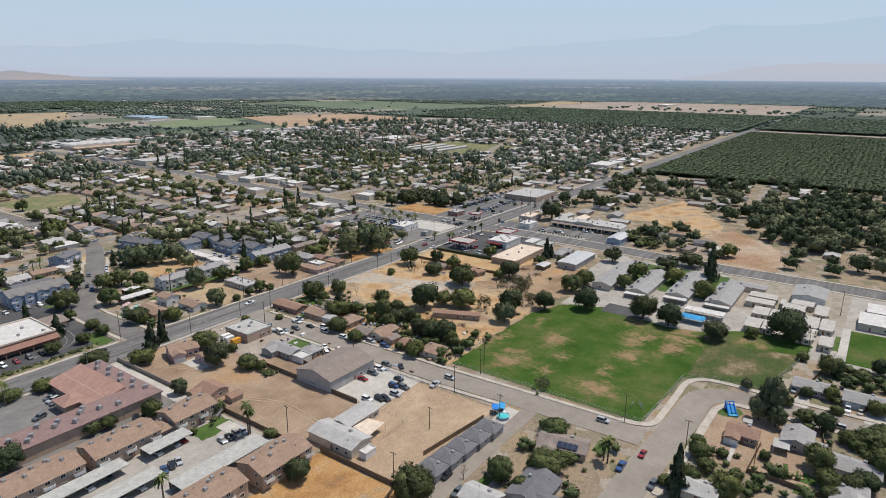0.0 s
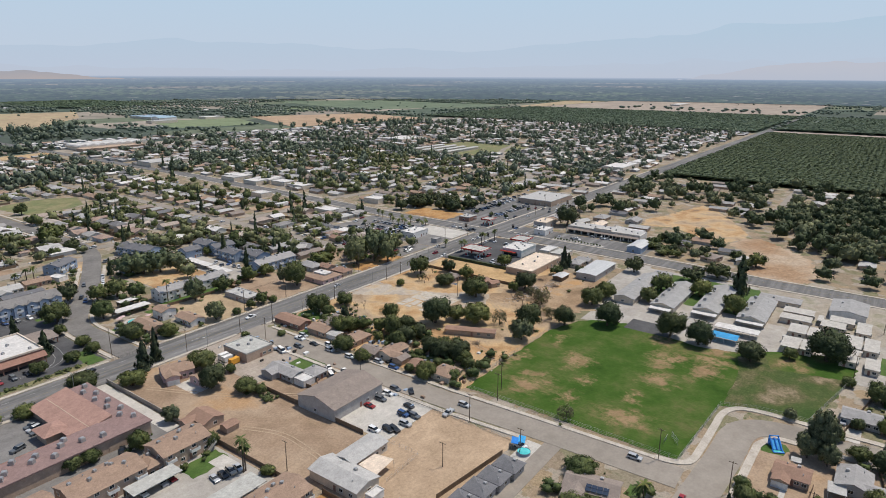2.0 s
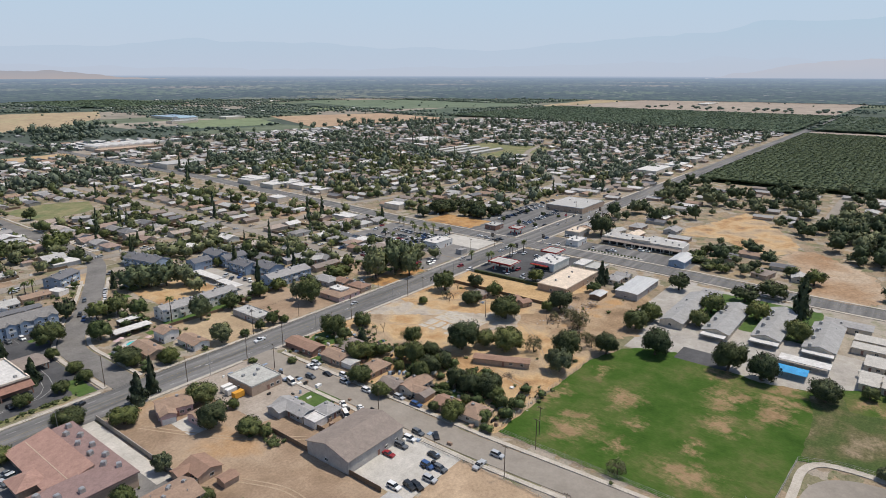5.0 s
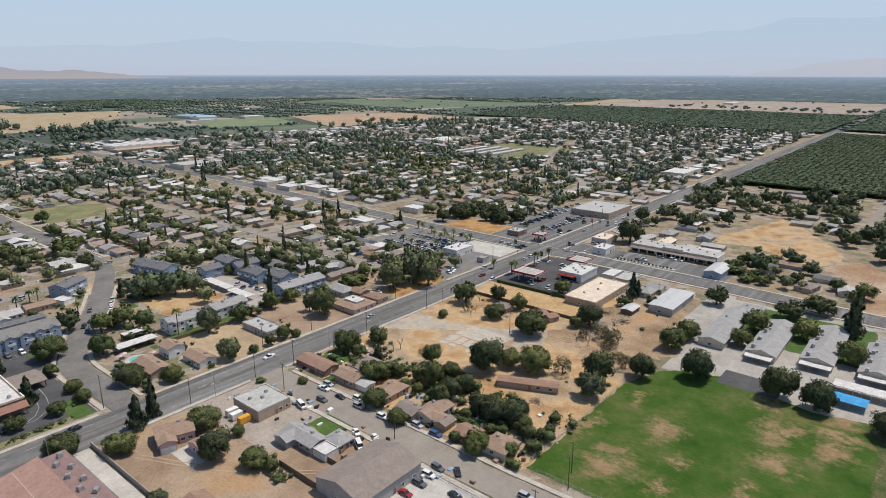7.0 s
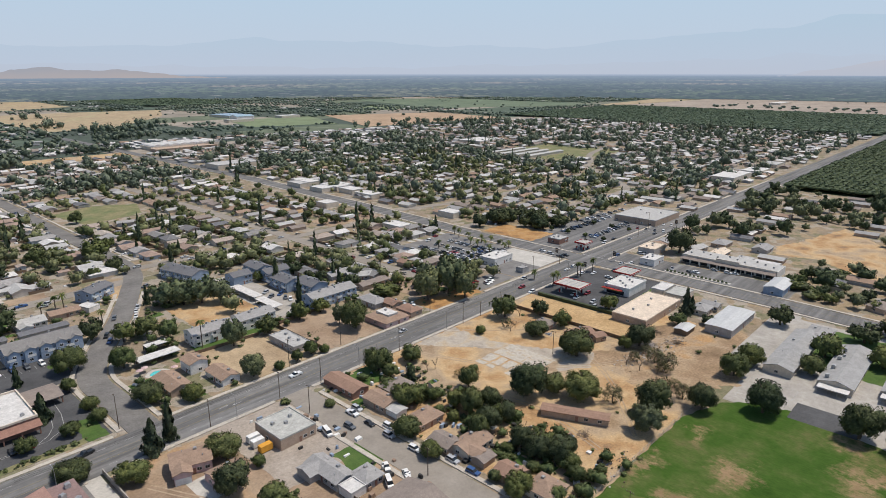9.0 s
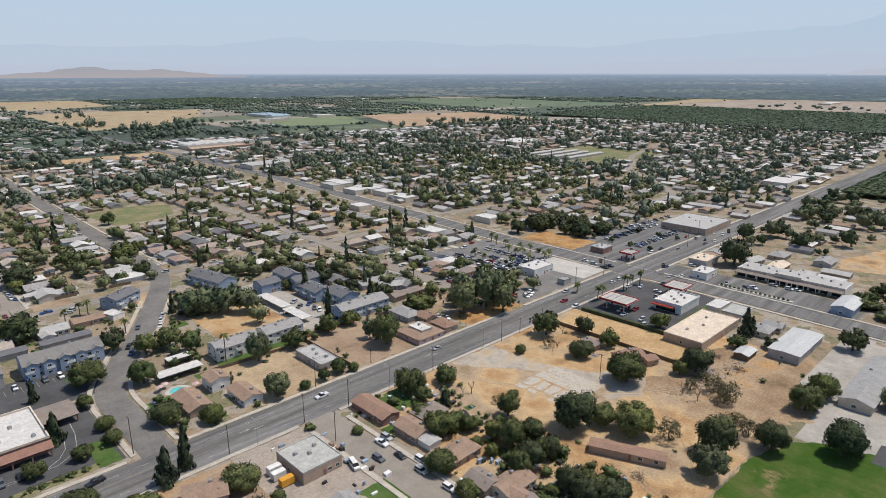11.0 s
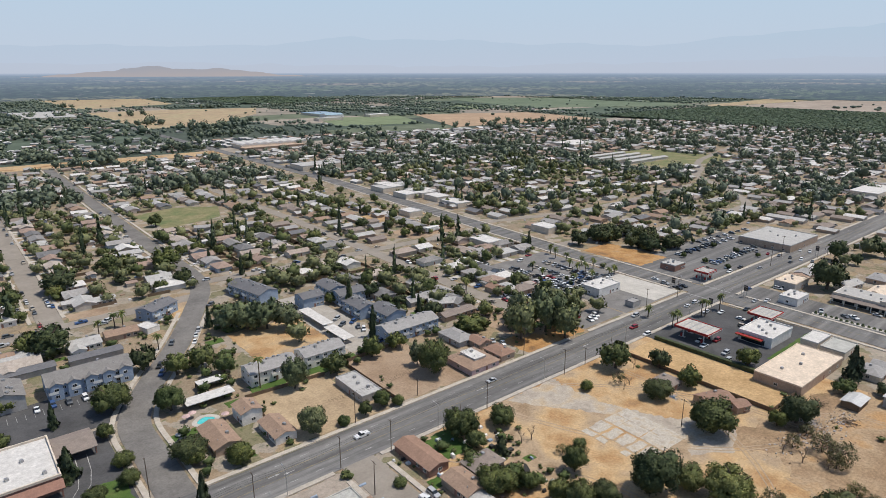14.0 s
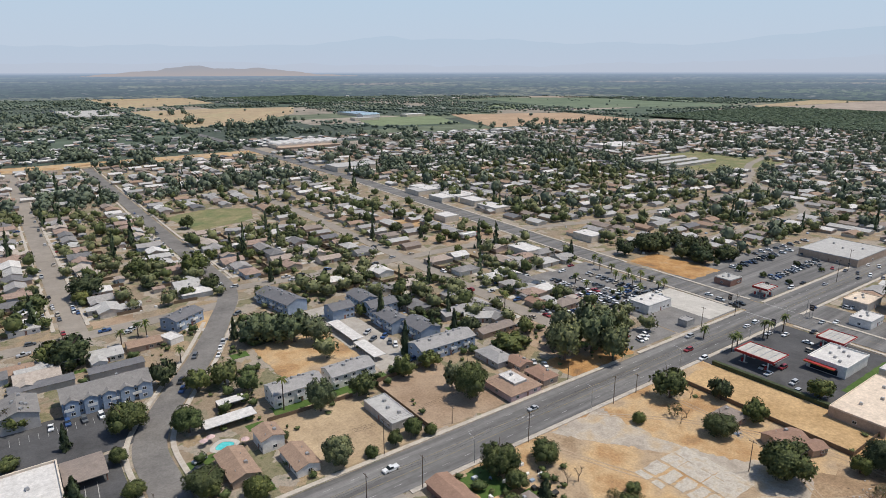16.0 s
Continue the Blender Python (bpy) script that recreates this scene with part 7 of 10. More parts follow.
# roadside and vacant lot
for _k, _x, _y, _w, _h in (
    ("broad0", -201.5, -23, 14.8, 13.8),
    ("broad1", -202.4, -31.6, 9.4, 8.4),
    ("bush0", -185.9, -27, 12.2, 9.6),
    ("bush1", -143, -30.4, 6.1, 5.6),
    ("broad2", -118.4, -26.1, 18.6, 15.6),
    ("dark0", -104, -38.3, 11.9, 11.5),
    ("broad3", -108.7, -54.2, 12.4, 10.6),
    ("dark1", -126.4, -50.8, 14.4, 9.7),
    ("broad0", -133.4, -77, 20.3, 16.3),
    ("broad1", -73.6, -60.5, 13.2, 11.3),
    ("dark0", -104.5, -92.4, 16, 14),
    ("bush0", -175.6, -53.1, 6.3, 4.1),
    ("conifer", -199.2, -40.2, 7.1, 7.1),
):
    plant(_k, _x, _y, _w, _h)

# behind the side street
for _k, _x, _y, _w, _h in (
    ("light0", -201.6, -74.2, 11.9, 15.2),
    ("light1", -201.8, -67, 9, 9.6),
    ("broad0", -213.2, -52, 14.9, 11.3),
    ("broad1", -227.7, -66.9, 13, 9.4),
    ("broad2", -230.8, -81.7, 9.6, 7.4),
    ("dark0", -177.2, -81.4, 19, 18),
    ("light1", -167.8, -87.6, 12, 10.5),
    ("light0", -164, -98, 20, 14.5),
    ("broad0", -132.7, -74.3, 15.4, 13.3),
    ("dark1", -207.7, -107.4, 12.1, 11.2),
    ("dark0", -205.4, -114, 12.4, 11.5),
    ("broad1", -206.3, -119, 8.7, 8.1),
    ("dark0", -204.6, -84.9, 12, 11.1),
    ("dark1", -197.3, -86, 10, 9.7),
    ("broad2", -226.7, -114.1, 11.2, 9.7),
    ("broad3", -209.3, -123, 7.8, 6.5),
    ("bush0", -210.4, -39.2, 10.4, 6.5),
    ("broad1", -204.4, -57.4, 8.2, 7.6),
):
    plant(_k, _x, _y, _w, _h)

# behind the side street
for _k, _x, _y, _w, _h in (
    ("small1", -222.1, -123.8, 7.5, 6.2),
    ("bush1", -233.4, -31.8, 5.5, 3.4),
):
    plant(_k, _x, _y, _w, _h)

# field edge and school
for _k, _x, _y, _w, _h in (
    ("tall0", -169.6, -126.6, 15, 13.5),
    ("dark0", -156.5, -122.4, 17, 17.5),
    ("thin", -121.5, -98.5, 7, 7),
    ("thin", -120.4, -111.6, 12, 11),
    ("dark0", -141.3, -135.1, 13.4, 13.7),
    ("dark1", -128.5, -152.5, 16.6, 15.9),
    ("broad0", -105.6, -134.6, 15.4, 13.8),
    ("broad1", -89.8, -136, 14.5, 12.4),
    ("light1", -60.5, -158.3, 16.5, 15),
    ("light0", -82, -157.6, 13.5, 11.5),
    ("light1", -56.5, -179, 15.5, 14),
    ("dark0", -124.4, -182, 17, 17.2),
    ("dark1", -125.6, -195.4, 16, 15),
    ("dark0", -34.6, -132.6, 15.6, 13.2),
    ("dark1", 57.7, -43, 24, 24),
    ("conifer", -52.4, -92.6, 9, 14),
    ("conifer", -48.6, -94, 7, 9),
    ("dark0", -31.5, -167.6, 19, 12),
    ("dark1", -15.8, -178.2, 19, 13.5),
):
    plant(_k, _x, _y, _w, _h)

# field edge and school
for _k, _x, _y, _w, _h in (
    ("broad2", 24, -193, 16, 13),
    ("broad3", -111.6, -89.1, 8.3, 7.7),
    ("broad0", -68, -95.2, 11.1, 8),
    ("small0", -58.7, -106.4, 9.4, 7.5),
):
    plant(_k, _x, _y, _w, _h)

# school lawn and south gardens
for _k, _x, _y, _w, _h in (
    ("dark0", -129.8, -218.8, 15.8, 11.9),
    ("dark1", -110, -245.6, 23, 19),
    ("small1", -117, -232.2, 8.4, 7.2),
    ("conifer", -38.7, -195.6, 13.4, 22.3),
    ("light0", -72.6, -199.7, 16, 14.5),
    ("tall1", -194.5, -251.9, 11.8, 21.5),
    ("tall0", -197.4, -248.3, 10.3, 12.6),
    ("tall1", -199, -254.4, 8.4, 10.4),
    ("conifer", -257.8, -235.7, 8, 16.6),
    ("broad0", -228, -272.4, 10.5, 7.8),
    ("broad1", -250.6, -192.7, 13.1, 8.4),
    ("dark0", -306.5, -175.3, 16.1, 15.7),
    ("broad2", -282, -189, 11.5, 9.3),
    ("broad3", -270.3, -199.3, 15.1, 9.1),
    ("broad0", -140.4, -266.8, 12.9, 11.4),
    ("broad1", -140.4, -277.8, 10.1, 6.8),
    ("broad2", -253.1, -246.8, 7.7, 7.1),
    ("tall0", -174, -240.2, 6.1, 5.7),
):
    plant(_k, _x, _y, _w, _h)

# school lawn and south gardens
for _k, _x, _y, _w, _h in (
    ("broad3", -194.8, -282.6, 14.2, 8.8),
    ("thin", -221.8, -174.2, 8.5, 6.5),
    ("small1", -177, -255.6, 4.5, 3.3),
    ("small0", -150.6, -272.9, 6, 5.5),
    ("dark0", -128.9, -283.6, 10.5, 9.7),
    ("broad1", -283.6, -197.3, 7.3, 6.1),
    ("light1", -179.4, -255, 7.5, 5.5),
    ("bush0", -260.7, -201.6, 10.9, 4.7),
    ("broad2", -196.2, -276.1, 9.4, 6.5),
):
    plant(_k, _x, _y, _w, _h)

# gardens behind the side street
for _k, _x, _y, _w, _h in (
    ("broad1", -211.4, -85.6, 9.2, 11.7),
    ("broad2", -198.5, -84.9, 8.7, 8.9),
    ("dark0", -193, -76.2, 11.3, 10.4),
    ("bush0", -206.6, -126.6, 5.9, 4.3),
    ("bush1", -214.2, -128.1, 6.8, 4.2),
    ("broad3", -229.5, -114.4, 8.2, 8.3),
    ("small0", -226.9, -104.8, 5.8, 5.3),
    ("broad0", -203.7, -106.9, 11.5, 10.6),
    ("dark1", -206.4, -100.4, 10.3, 10.7),
    ("bush0", -201.6, -126.9, 5.2, 4),
    ("broad1", -187.4, -60.6, 9.5, 12.3),
    ("dark0", -199.8, -113.7, 9.4, 9.1),
    ("bush0", -211.7, -98.3, 6.1, 4.2),
    ("bush1", -214.2, -110.7, 5.9, 4),
    ("light0", -209.8, -72.7, 6.5, 6),
    ("small1", -210.4, -66, 5.7, 5.7),
    ("bush0", -207.5, -54.1, 6.9, 3.8),
    ("bush1", -216.5, -122.2, 5.7, 3.5),
):
    plant(_k, _x, _y, _w, _h)

# gardens behind the side street
for _k, _x, _y, _w, _h in (
    ("small0", -221, -85.5, 4.9, 4.5),
):
    plant(_k, _x, _y, _w, _h)

# dense south gardens
for _k, _x, _y, _w, _h in (
    ("broad1", -234.3, -236.6, 9.1, 7.7),
    ("bush0", -226.4, -234.6, 6.4, 4.8),
    ("bush0", -229.5, -243, 5.1, 3.9),
    ("bush1", -222.7, -254.3, 4.7, 4.4),
    ("light0", -250.1, -248.2, 11.3, 10.8),
    ("broad2", -240.2, -240.5, 8.1, 5.6),
    ("broad3", -189.3, -262.5, 9.6, 6.7),
    ("dark0", -193.2, -268.6, 9, 9.7),
    ("light0", -219.1, -269.1, 12.1, 12.1),
    ("bush1", -198.1, -279.2, 9.4, 5.6),
    ("broad1", -189.6, -284.8, 12, 8.9),
    ("broad2", -211, -286.1, 13.4, 12.4),
    ("dark1", -227.7, -278, 8.4, 8.6),
    ("dark0", -222.8, -282, 10.7, 7.9),
    ("broad3", -234.3, -274, 8.2, 5.7),
    ("small0", -167.9, -260.4, 6.2, 6.2),
    ("small1", -165.7, -268.5, 7.3, 8.2),
    ("bush1", -175.6, -271.4, 6.1, 4.2),
):
    plant(_k, _x, _y, _w, _h)

# dense south gardens
for _k, _x, _y, _w, _h in (
    ("broad0", -168.5, -283.8, 9.3, 7.6),
    ("bush0", -245.9, -234.3, 6, 4.8),
    ("broad0", -249.6, -238.1, 7.8, 7.3),
    ("bush1", -131.4, -255.5, 6.9, 5.3),
    ("light1", -255.3, -231.7, 5.8, 4.6),
    ("bush0", -239.1, -248.7, 6.1, 3.8),
    ("bush1", -242.2, -254, 5.2, 3.3),
):
    plant(_k, _x, _y, _w, _h)

# south apartments
for _k, _x, _y, _w, _h in (
    ("broad0", -324, -68.3, 9.3, 9),
    ("tall0", -308.1, -61.1, 8.3, 8.5),
    ("broad1", -308.7, -85.2, 8.1, 6.7),
    ("broad2", -337.5, -62.5, 9.2, 6.8),
    ("broad3", -342.5, -61.9, 8.3, 6.4),
    ("dark0", -368.3, -61.7, 12.9, 10.8),
    ("dark1", -318.1, -139.1, 10.2, 9.4),
    ("bush0", -307.2, -113.2, 6.3, 3.5),
    ("broad2", -321.8, -90.7, 3.9, 3.2),
    ("bush1", -300.1, -172.6, 5.4, 3.4),
    ("dark0", -313.8, -10, 13.3, 8.7),
    ("bush1", -337.6, -15.7, 10.6, 6.4),
    ("bush0", -348.6, -13.3, 10.6, 5.9),
):
    plant(_k, _x, _y, _w, _h)

# along the main road, south side
for _k, _x, _y, _w, _h in (
    ("conifer", -291.6, -13.6, 9.6, 12.6),
    ("conifer", -284.4, -10.4, 6.6, 15.6),
    ("broad3", -301.8, -23.6, 13.8, 8.2),
    ("dark1", -314.8, -10.6, 12.1, 8.4),
    ("light0", -276.5, -32.3, 14.7, 11.7),
    ("dark0", -284.5, -50.8, 14, 13.4),
    ("broad1", -278.3, -64.5, 12.4, 8),
    ("broad2", -271.8, -44.9, 6.1, 4.9),
    ("broad3", -276.4, -70.6, 5.6, 5.8),
    ("dark1", -277.8, 21.4, 15.4, 10.2),
    ("broad1", -266, 10.3, 10.8, 9.1),
    ("conifer", -310.1, 34.4, 8.6, 11.4),
    ("broad0", -306.2, 18.2, 8.2, 6.7),
    ("broad0", -319.6, 17.6, 8.5, 7.5),
    ("broad1", -295.5, 32, 8.6, 6.6),
    ("broad1", -296.4, 20.7, 8, 7),
    ("bush0", -314.5, -6.1, 13.1, 4.5),
):
    plant(_k, _x, _y, _w, _h)

# palms
for _x, _y, _h in (
    (-61.5, -18, 8),
    (-57.6, -18.2, 8),
    (-36.4, -19, 9),
    (-20.6, -20.4, 8.5),
    (-114.8, 72.9, 13),
    (-240.9, 52.7, 13),
    (-311.4, -106.5, 12),
    (-310.6, -106.4, 9),
    (-261.6, 114.5, 7.5),
    (-267.2, 153.4, 8),
    (-270.5, 155.5, 7),
    (-278.5, 150, 7),
    (-34.8, -20.2, 8.5),
    (-254.8, -213.5, 9),
    (-254, -211.9, 7),
    (-347.9, -114.5, 8),
    (-58.6, -2.7, 6),
    (-351.9, -17.3, 10),
):
    palm(_x, _y, _h)
# leafless trees on the dry lot
for _x, _y, _s in (
    (-189, -39.4, 1.5),
    (-185, -40.1, 1.5),
    (-126.8, -97.5, 1.6),
    (-127.9, -104, 1.5),
    (-125.6, -110.7, 1.4),
    (-131.3, -39.4, 1.3),
    (-112.6, -31.1, 1.2),
    (-119.8, -111.2, 1.9),
    (-119.5, -96.3, 1.2),
    (-289.1, -180.6, 1.3),
    (-126.3, -38.4, 1.2),
):
    bare_tree(_x, _y, _s)
for _x, _y, _w, _h in ((-116.5, -105.5, 9, 8.5), (-122.5, -112, 7, 6), (-159.7, -108.8, 9, 9.5), (-128.5, -35, 6, 6.5), (-178, -56.5, 4, 3.6), (-183, -52, 4.5, 4), (-132.5, -121, 6, 5), (-110, -98, 6, 5), (-139, -127, 8, 8)):
    tree("thin", _x, _y, _w, _h)
# cars: hall car park
for _x, _y, _a, _k in (
    (-258.2, -111, 91, ""),
    (-252, -111.1, 88, ""),
    (-247.1, -110.6, 91, ""),
    (-242.6, -110.5, 86, "suv"),
    (-249.6, -123, 84, ""),
    (-255.3, -125, 87, ""),
    (-254, -129.2, 86, "suv"),
    (-260.2, -130, 89, ""),
    (-265.2, -129.1, 79, "suv"),
    (-266.5, -127.3, 80, "suv"),
    (-269.6, -123.7, 88, "suv"),
    (-244.9, -137.9, 0, "pickup"),
    (-240.2, -116.6, 46, ""),
):
    car(_x, _y, _a + rnd.uniform(-2, 2), _k)

# cars: side street
for _x, _y, _a, _k in (
    (-228.4, -41.4, 90, "suv"),
    (-231.7, -42.6, 90, ""),
    (-238, -48.9, 90, ""),
    (-232, -52.6, 90, ""),
    (-228.6, -59, 90, "suv"),
    (-232.4, -63.2, 90, ""),
    (-232.1, -75.4, 90, ""),
    (-228.2, -88.9, 90, "suv"),
    (-228.5, -97.6, 90, "suv"),
    (-223.6, -93.3, 90, ""),
    (-236.7, -139.4, 90, ""),
    (-231.6, -203, 90, ""),
):
    car(_x, _y, _a + rnd.uniform(-2, 2), _k)

# cars: south streets
for _x, _y, _a, _k in (
    (-244, -221.3, 0, "sedan"),
    (-254.7, -217.9, 0, "pickup"),
    (-258, -229, 0, "pickup"),
    (-186.7, -272.8, -90, ""),
    (-165.5, -256.1, 0, ""),
    (-170.6, -274.5, 0, ""),
    (-170.7, -278.5, 0, ""),
    (-247.9, -169.7, 90, "suv"),
    (-291.1, -175.7, 0, ""),
    (-295.4, -182.8, 0, "pickup"),
    (-334.7, -101.4, 70, "sedan"),
    (-337.3, -101.6, 70, "sedan"),
    (-340, -102, 70, "sedan"),
    (-319.2, -102.6, 80, "sedan"),
    (-316.5, -103, 80, "sedan"),
    (-313.9, -103.4, 80, "suv"),
    (-311.4, -103.8, 80, "sedan"),
    (-348.3, -36.7, 15, "suv"),
    (-339.6, -24.5, 10, "sedan"),
    (-339.8, -27.5, 10, "suv"),
    (-340, -30.5, 10, "sedan"),
    (-328.2, -65, 60, "sedan"),
    (-325, -65.4, 60, "sedan"),
    (-336, -91.5, 90, "sedan"),
    (-330, -91.5, 90, "suv"),
    (-327, -91.5, 90, "sedan"),
    (-352, -91.4, 90, "sedan"),
    (-358, -91.4, 90, "suv"),
    (-349, -104, 90, "sedan"),
    (-355, -104, 90, "sedan"),
):
    car(_x, _y, _a + rnd.uniform(-2, 2), _k)

# cars: apartment car park
for _x, _y, _a, _k in (
    (-311.7, 88.2, 90, ""),
    (-306.5, 88.4, 90, ""),
    (-301.4, 87.4, 90, "suv"),
    (-296, 86.8, 90, ""),
    (-290.9, 87.9, 90, ""),
    (-287, 90.1, 90, ""),
    (-315.3, 162.8, 5, "pickup"),
    (-301.2, 169.4, 5, ""),
    (-304.6, 210.1, 90, ""),
    (-298.6, 179.4, 90, ""),
    (-298.1, 200.7, 90, ""),
    (-298.1, 208.2, 90, ""),
    (-289.3, 205.6, 90, ""),
    (-266.2, 96.7, 60, ""),
    (-267.5, 89.1, 60, ""),
    (-255.1, 117.3, 65, ""),
    (-246.4, 112.3, 65, ""),
    (-240.5, 124.8, 65, "suv"),
    (-243.4, 119.5, 65, ""),
    (-211, 198, 0, ""),
    (-217, 204.8, 60, ""),
    (-277.2, 33.1, 20, "pickup"),
    (-273.9, 162.9, 0, ""),
):
    car(_x, _y, _a + rnd.uniform(-2, 2), _k)

# cars: main road
for _x, _y, _a, _k in (
    (-228.3, -2, 0, "pickup"),
    (-76.1, -6.2, 0, ""),
    (-78.4, -15, 0, ""),
    (-62.5, 2.2, 0, ""),
    (-29.2, -7.3, 180, ""),
    (-21, -7.2, 180, "suv"),
    (66.9, -1.3, 180, ""),
    (95.2, -8, 180, ""),
    (-66.2, -34.6, 0, ""),
    (-69.8, -38.8, 0, ""),
    (-69.4, -48.8, 0, ""),
    (-75.9, -53, 0, ""),
    (-59.5, -39.5, 0, "suv"),
    (-25.1, -33.9, 90, ""),
    (-34, -39.2, 90, "suv"),
    (-24.4, -23.4, 0, ""),
    (-29.5, -18, 0, ""),
    (-10.2, -29.7, 0, ""),
    (52.8, 12.8, 180, ""),
    (-7.3, 11.5, 90, ""),
    (-5.4, 20.6, 90, ""),
    (-3, 28.8, 90, ""),
    (-2.5, 11.1, 90, "pickup"),
    (5.5, -26.6, 0, ""),
):
    car(_x, _y, _a + rnd.uniform(-2, 2), _k)

# cars: main road
for _x, _y, _a, _k in (
    (11.1, -30.7, 0, ""),
    (25.7, -35.1, 90, ""),
    (36.4, -25.6, 90, "suv"),
    (22.1, -15.1, 0, ""),
):
    car(_x, _y, _a + rnd.uniform(-2, 2), _k)

# cars: courtyard of the apartments
for _x, _y, _a, _k in (
    (-181.7, 95.3, 30, ""),
    (-183.5, 86.9, 30, ""),
    (-177.6, 86.6, 30, "suv"),
    (-178.8, 79.6, 60, ""),
    (-175.6, 127, 0, ""),
    (-179.9, 128.2, 0, ""),
    (-178.3, 75.5, 60, ""),
    (-180.1, 58.8, 10, ""),
    (-223.7, 155.5, 30, ""),
    (-139.8, 25.9, 60, ""),
    (-137.8, 21.1, 60, ""),
    (-121.5, 66.6, 0, ""),
    (-117.2, 59, 0, ""),
    (-165.1, 94.1, 0, ""),
):
    car(_x, _y, _a + rnd.uniform(-2, 2), _k)

# cars: streets and parking pockets
for _x, _y, _a, _k in (
    (-166.9, -1.7, 0, ""),
    (-307.4, 1.4, 15, "pickup"),
    (-84.5, 13.2, 70, ""),
    (-81, 14, 70, ""),
    (-77.6, 15.4, 70, "suv"),
    (-87.5, 19.5, 0, ""),
    (-275.2, 38.4, 20, "suv"),
    (-282.1, 171.3, 5, ""),
    (-271.9, 165.5, 15, ""),
):
    car(_x, _y, _a + rnd.uniform(-2, 2), _k)

# cars: car lot
for _x, _y, _a, _k in (
    (-30.9, 68.1, 0, ""),
    (-28.8, 64.1, 0, ""),
    (-26.7, 60.2, 0, ""),
    (-24.7, 56.3, 0, ""),
    (-22.7, 52.5, 0, ""),
    (-20.7, 48.7, 0, ""),
    (-37.9, 62.5, 0, ""),
    (-35.8, 58.6, 0, ""),
    (-33.8, 54.8, 0, ""),
    (-31.7, 51.1, 0, ""),
    (-29.7, 47.3, 0, ""),
    (-27.8, 43.6, 0, ""),
    (-44.6, 57.1, 0, ""),
    (-42.5, 53.4, 0, ""),
    (-40.5, 49.7, 0, ""),
    (-38.5, 46, 0, ""),
    (-36.5, 42.4, 0, ""),
    (-34.5, 38.8, 0, ""),
):
    car(_x, _y, _a + rnd.uniform(-2, 2), _k)

# cars: shop front
for _x, _y, _a, _k in (
    (17, -55.5, 20, "pickup"),
    (18.5, -66, 60, ""),
    (20, -69.5, 60, "pickup"),
    (33, -76, 80, ""),
    (32.5, -84.5, 80, "suv"),
    (33.5, -88.5, 80, ""),
    (102.4, 17.2, 20, ""),
    (103.3, 10.2, 20, ""),
    (104.2, 3.3, 20, ""),
    (105.1, -3.5, 20, ""),
    (105.9, -10.1, 20, ""),
    (106.8, -16.6, 20, ""),
    (118.2, 35.8, 20, ""),
    (120, 29.6, 20, ""),
    (121.8, 23.4, 20, ""),
    (123.6, 17.4, 20, ""),
    (125.3, 11.4, 20, ""),
    (127, 5.6, 20, ""),
    (128.7, -0.2, 20, ""),
    (130.4, -5.9, 20, ""),
    (95.9, 55.9, 90, ""),
    (104.2, 55.4, 90, ""),
):
    car(_x, _y, _a + rnd.uniform(-2, 2), _k)

# cars: shop front
for _x, _y, _a, _k in (
    (112.6, 54.9, 90, ""),
    (121.3, 54.4, 90, ""),
    (130.1, 53.9, 90, ""),
    (139.2, 53.3, 90, ""),
    (148.4, 52.8, 90, ""),
    (157.9, 52.2, 90, ""),
):
    car(_x, _y, _a + rnd.uniform(-2, 2), _k)

# cars: cross street
for _x, _y, _a, _k in (
    (-38, 106.1, 0, ""),
    (-25, 111, 0, ""),
    (-27.8, 120.6, 0, ""),
    (-27.7, 128.3, 0, ""),
    (-32.2, 139.6, 0, ""),
    (-34, 129.8, 0, ""),
    (-81.1, 105, 0, ""),
    (-96.6, 104.4, 0, ""),
    (-14, 126.2, 0, ""),
    (-94.3, 85.9, 0, ""),
    (-84.4, 113.6, 0, ""),
    (-63.9, 111.5, 0, "suv"),
):
    car(_x, _y, _a + rnd.uniform(-2, 2), _k)

pole(-225.6, 6.6, 13)
pole(-196.6, 8.4, 7)
pole(-182.9, -16, 11.5)
pole(-225.2, -15, 11.5)
pole(-243, -12.9, 11.5)
pole(-139.1, 7, 13)
pole(-139.7, -16.4, 11.5)
pole(-125.8, -16, 8)
pole(-138.6, -68.2, 11)
pole(-50.7, 3.7, 12)
pole(-20.6, 3.8, 12)
pole(106.5, 2.6, 14)
pole(77.7, -2.9, 14)
pole(-293.7, 9.3, 14)
pole(-271.1, -12.5, 11)
pole(-241.8, -30.5, 11.5)
pole(-238.9, -88.1, 10)
pole(-217.2, -143.9, 11)
pole(-225.5, -147.2, 11.5)
pole(-245, -147.3, 11.5)
pole(-251.8, -171.7, 10)
pole(-227.5, -209.4, 11.5)
pole(-303, -117, 11)
pole(-231.9, -231.9, 11)
pole(-237.2, -253.1, 13)
pole(-126.3, -256.6, 12)
pole(-59.9, -265, 14)
pole(-272.1, -155.1, 9)
pole(-300.5, -162.3, 9)


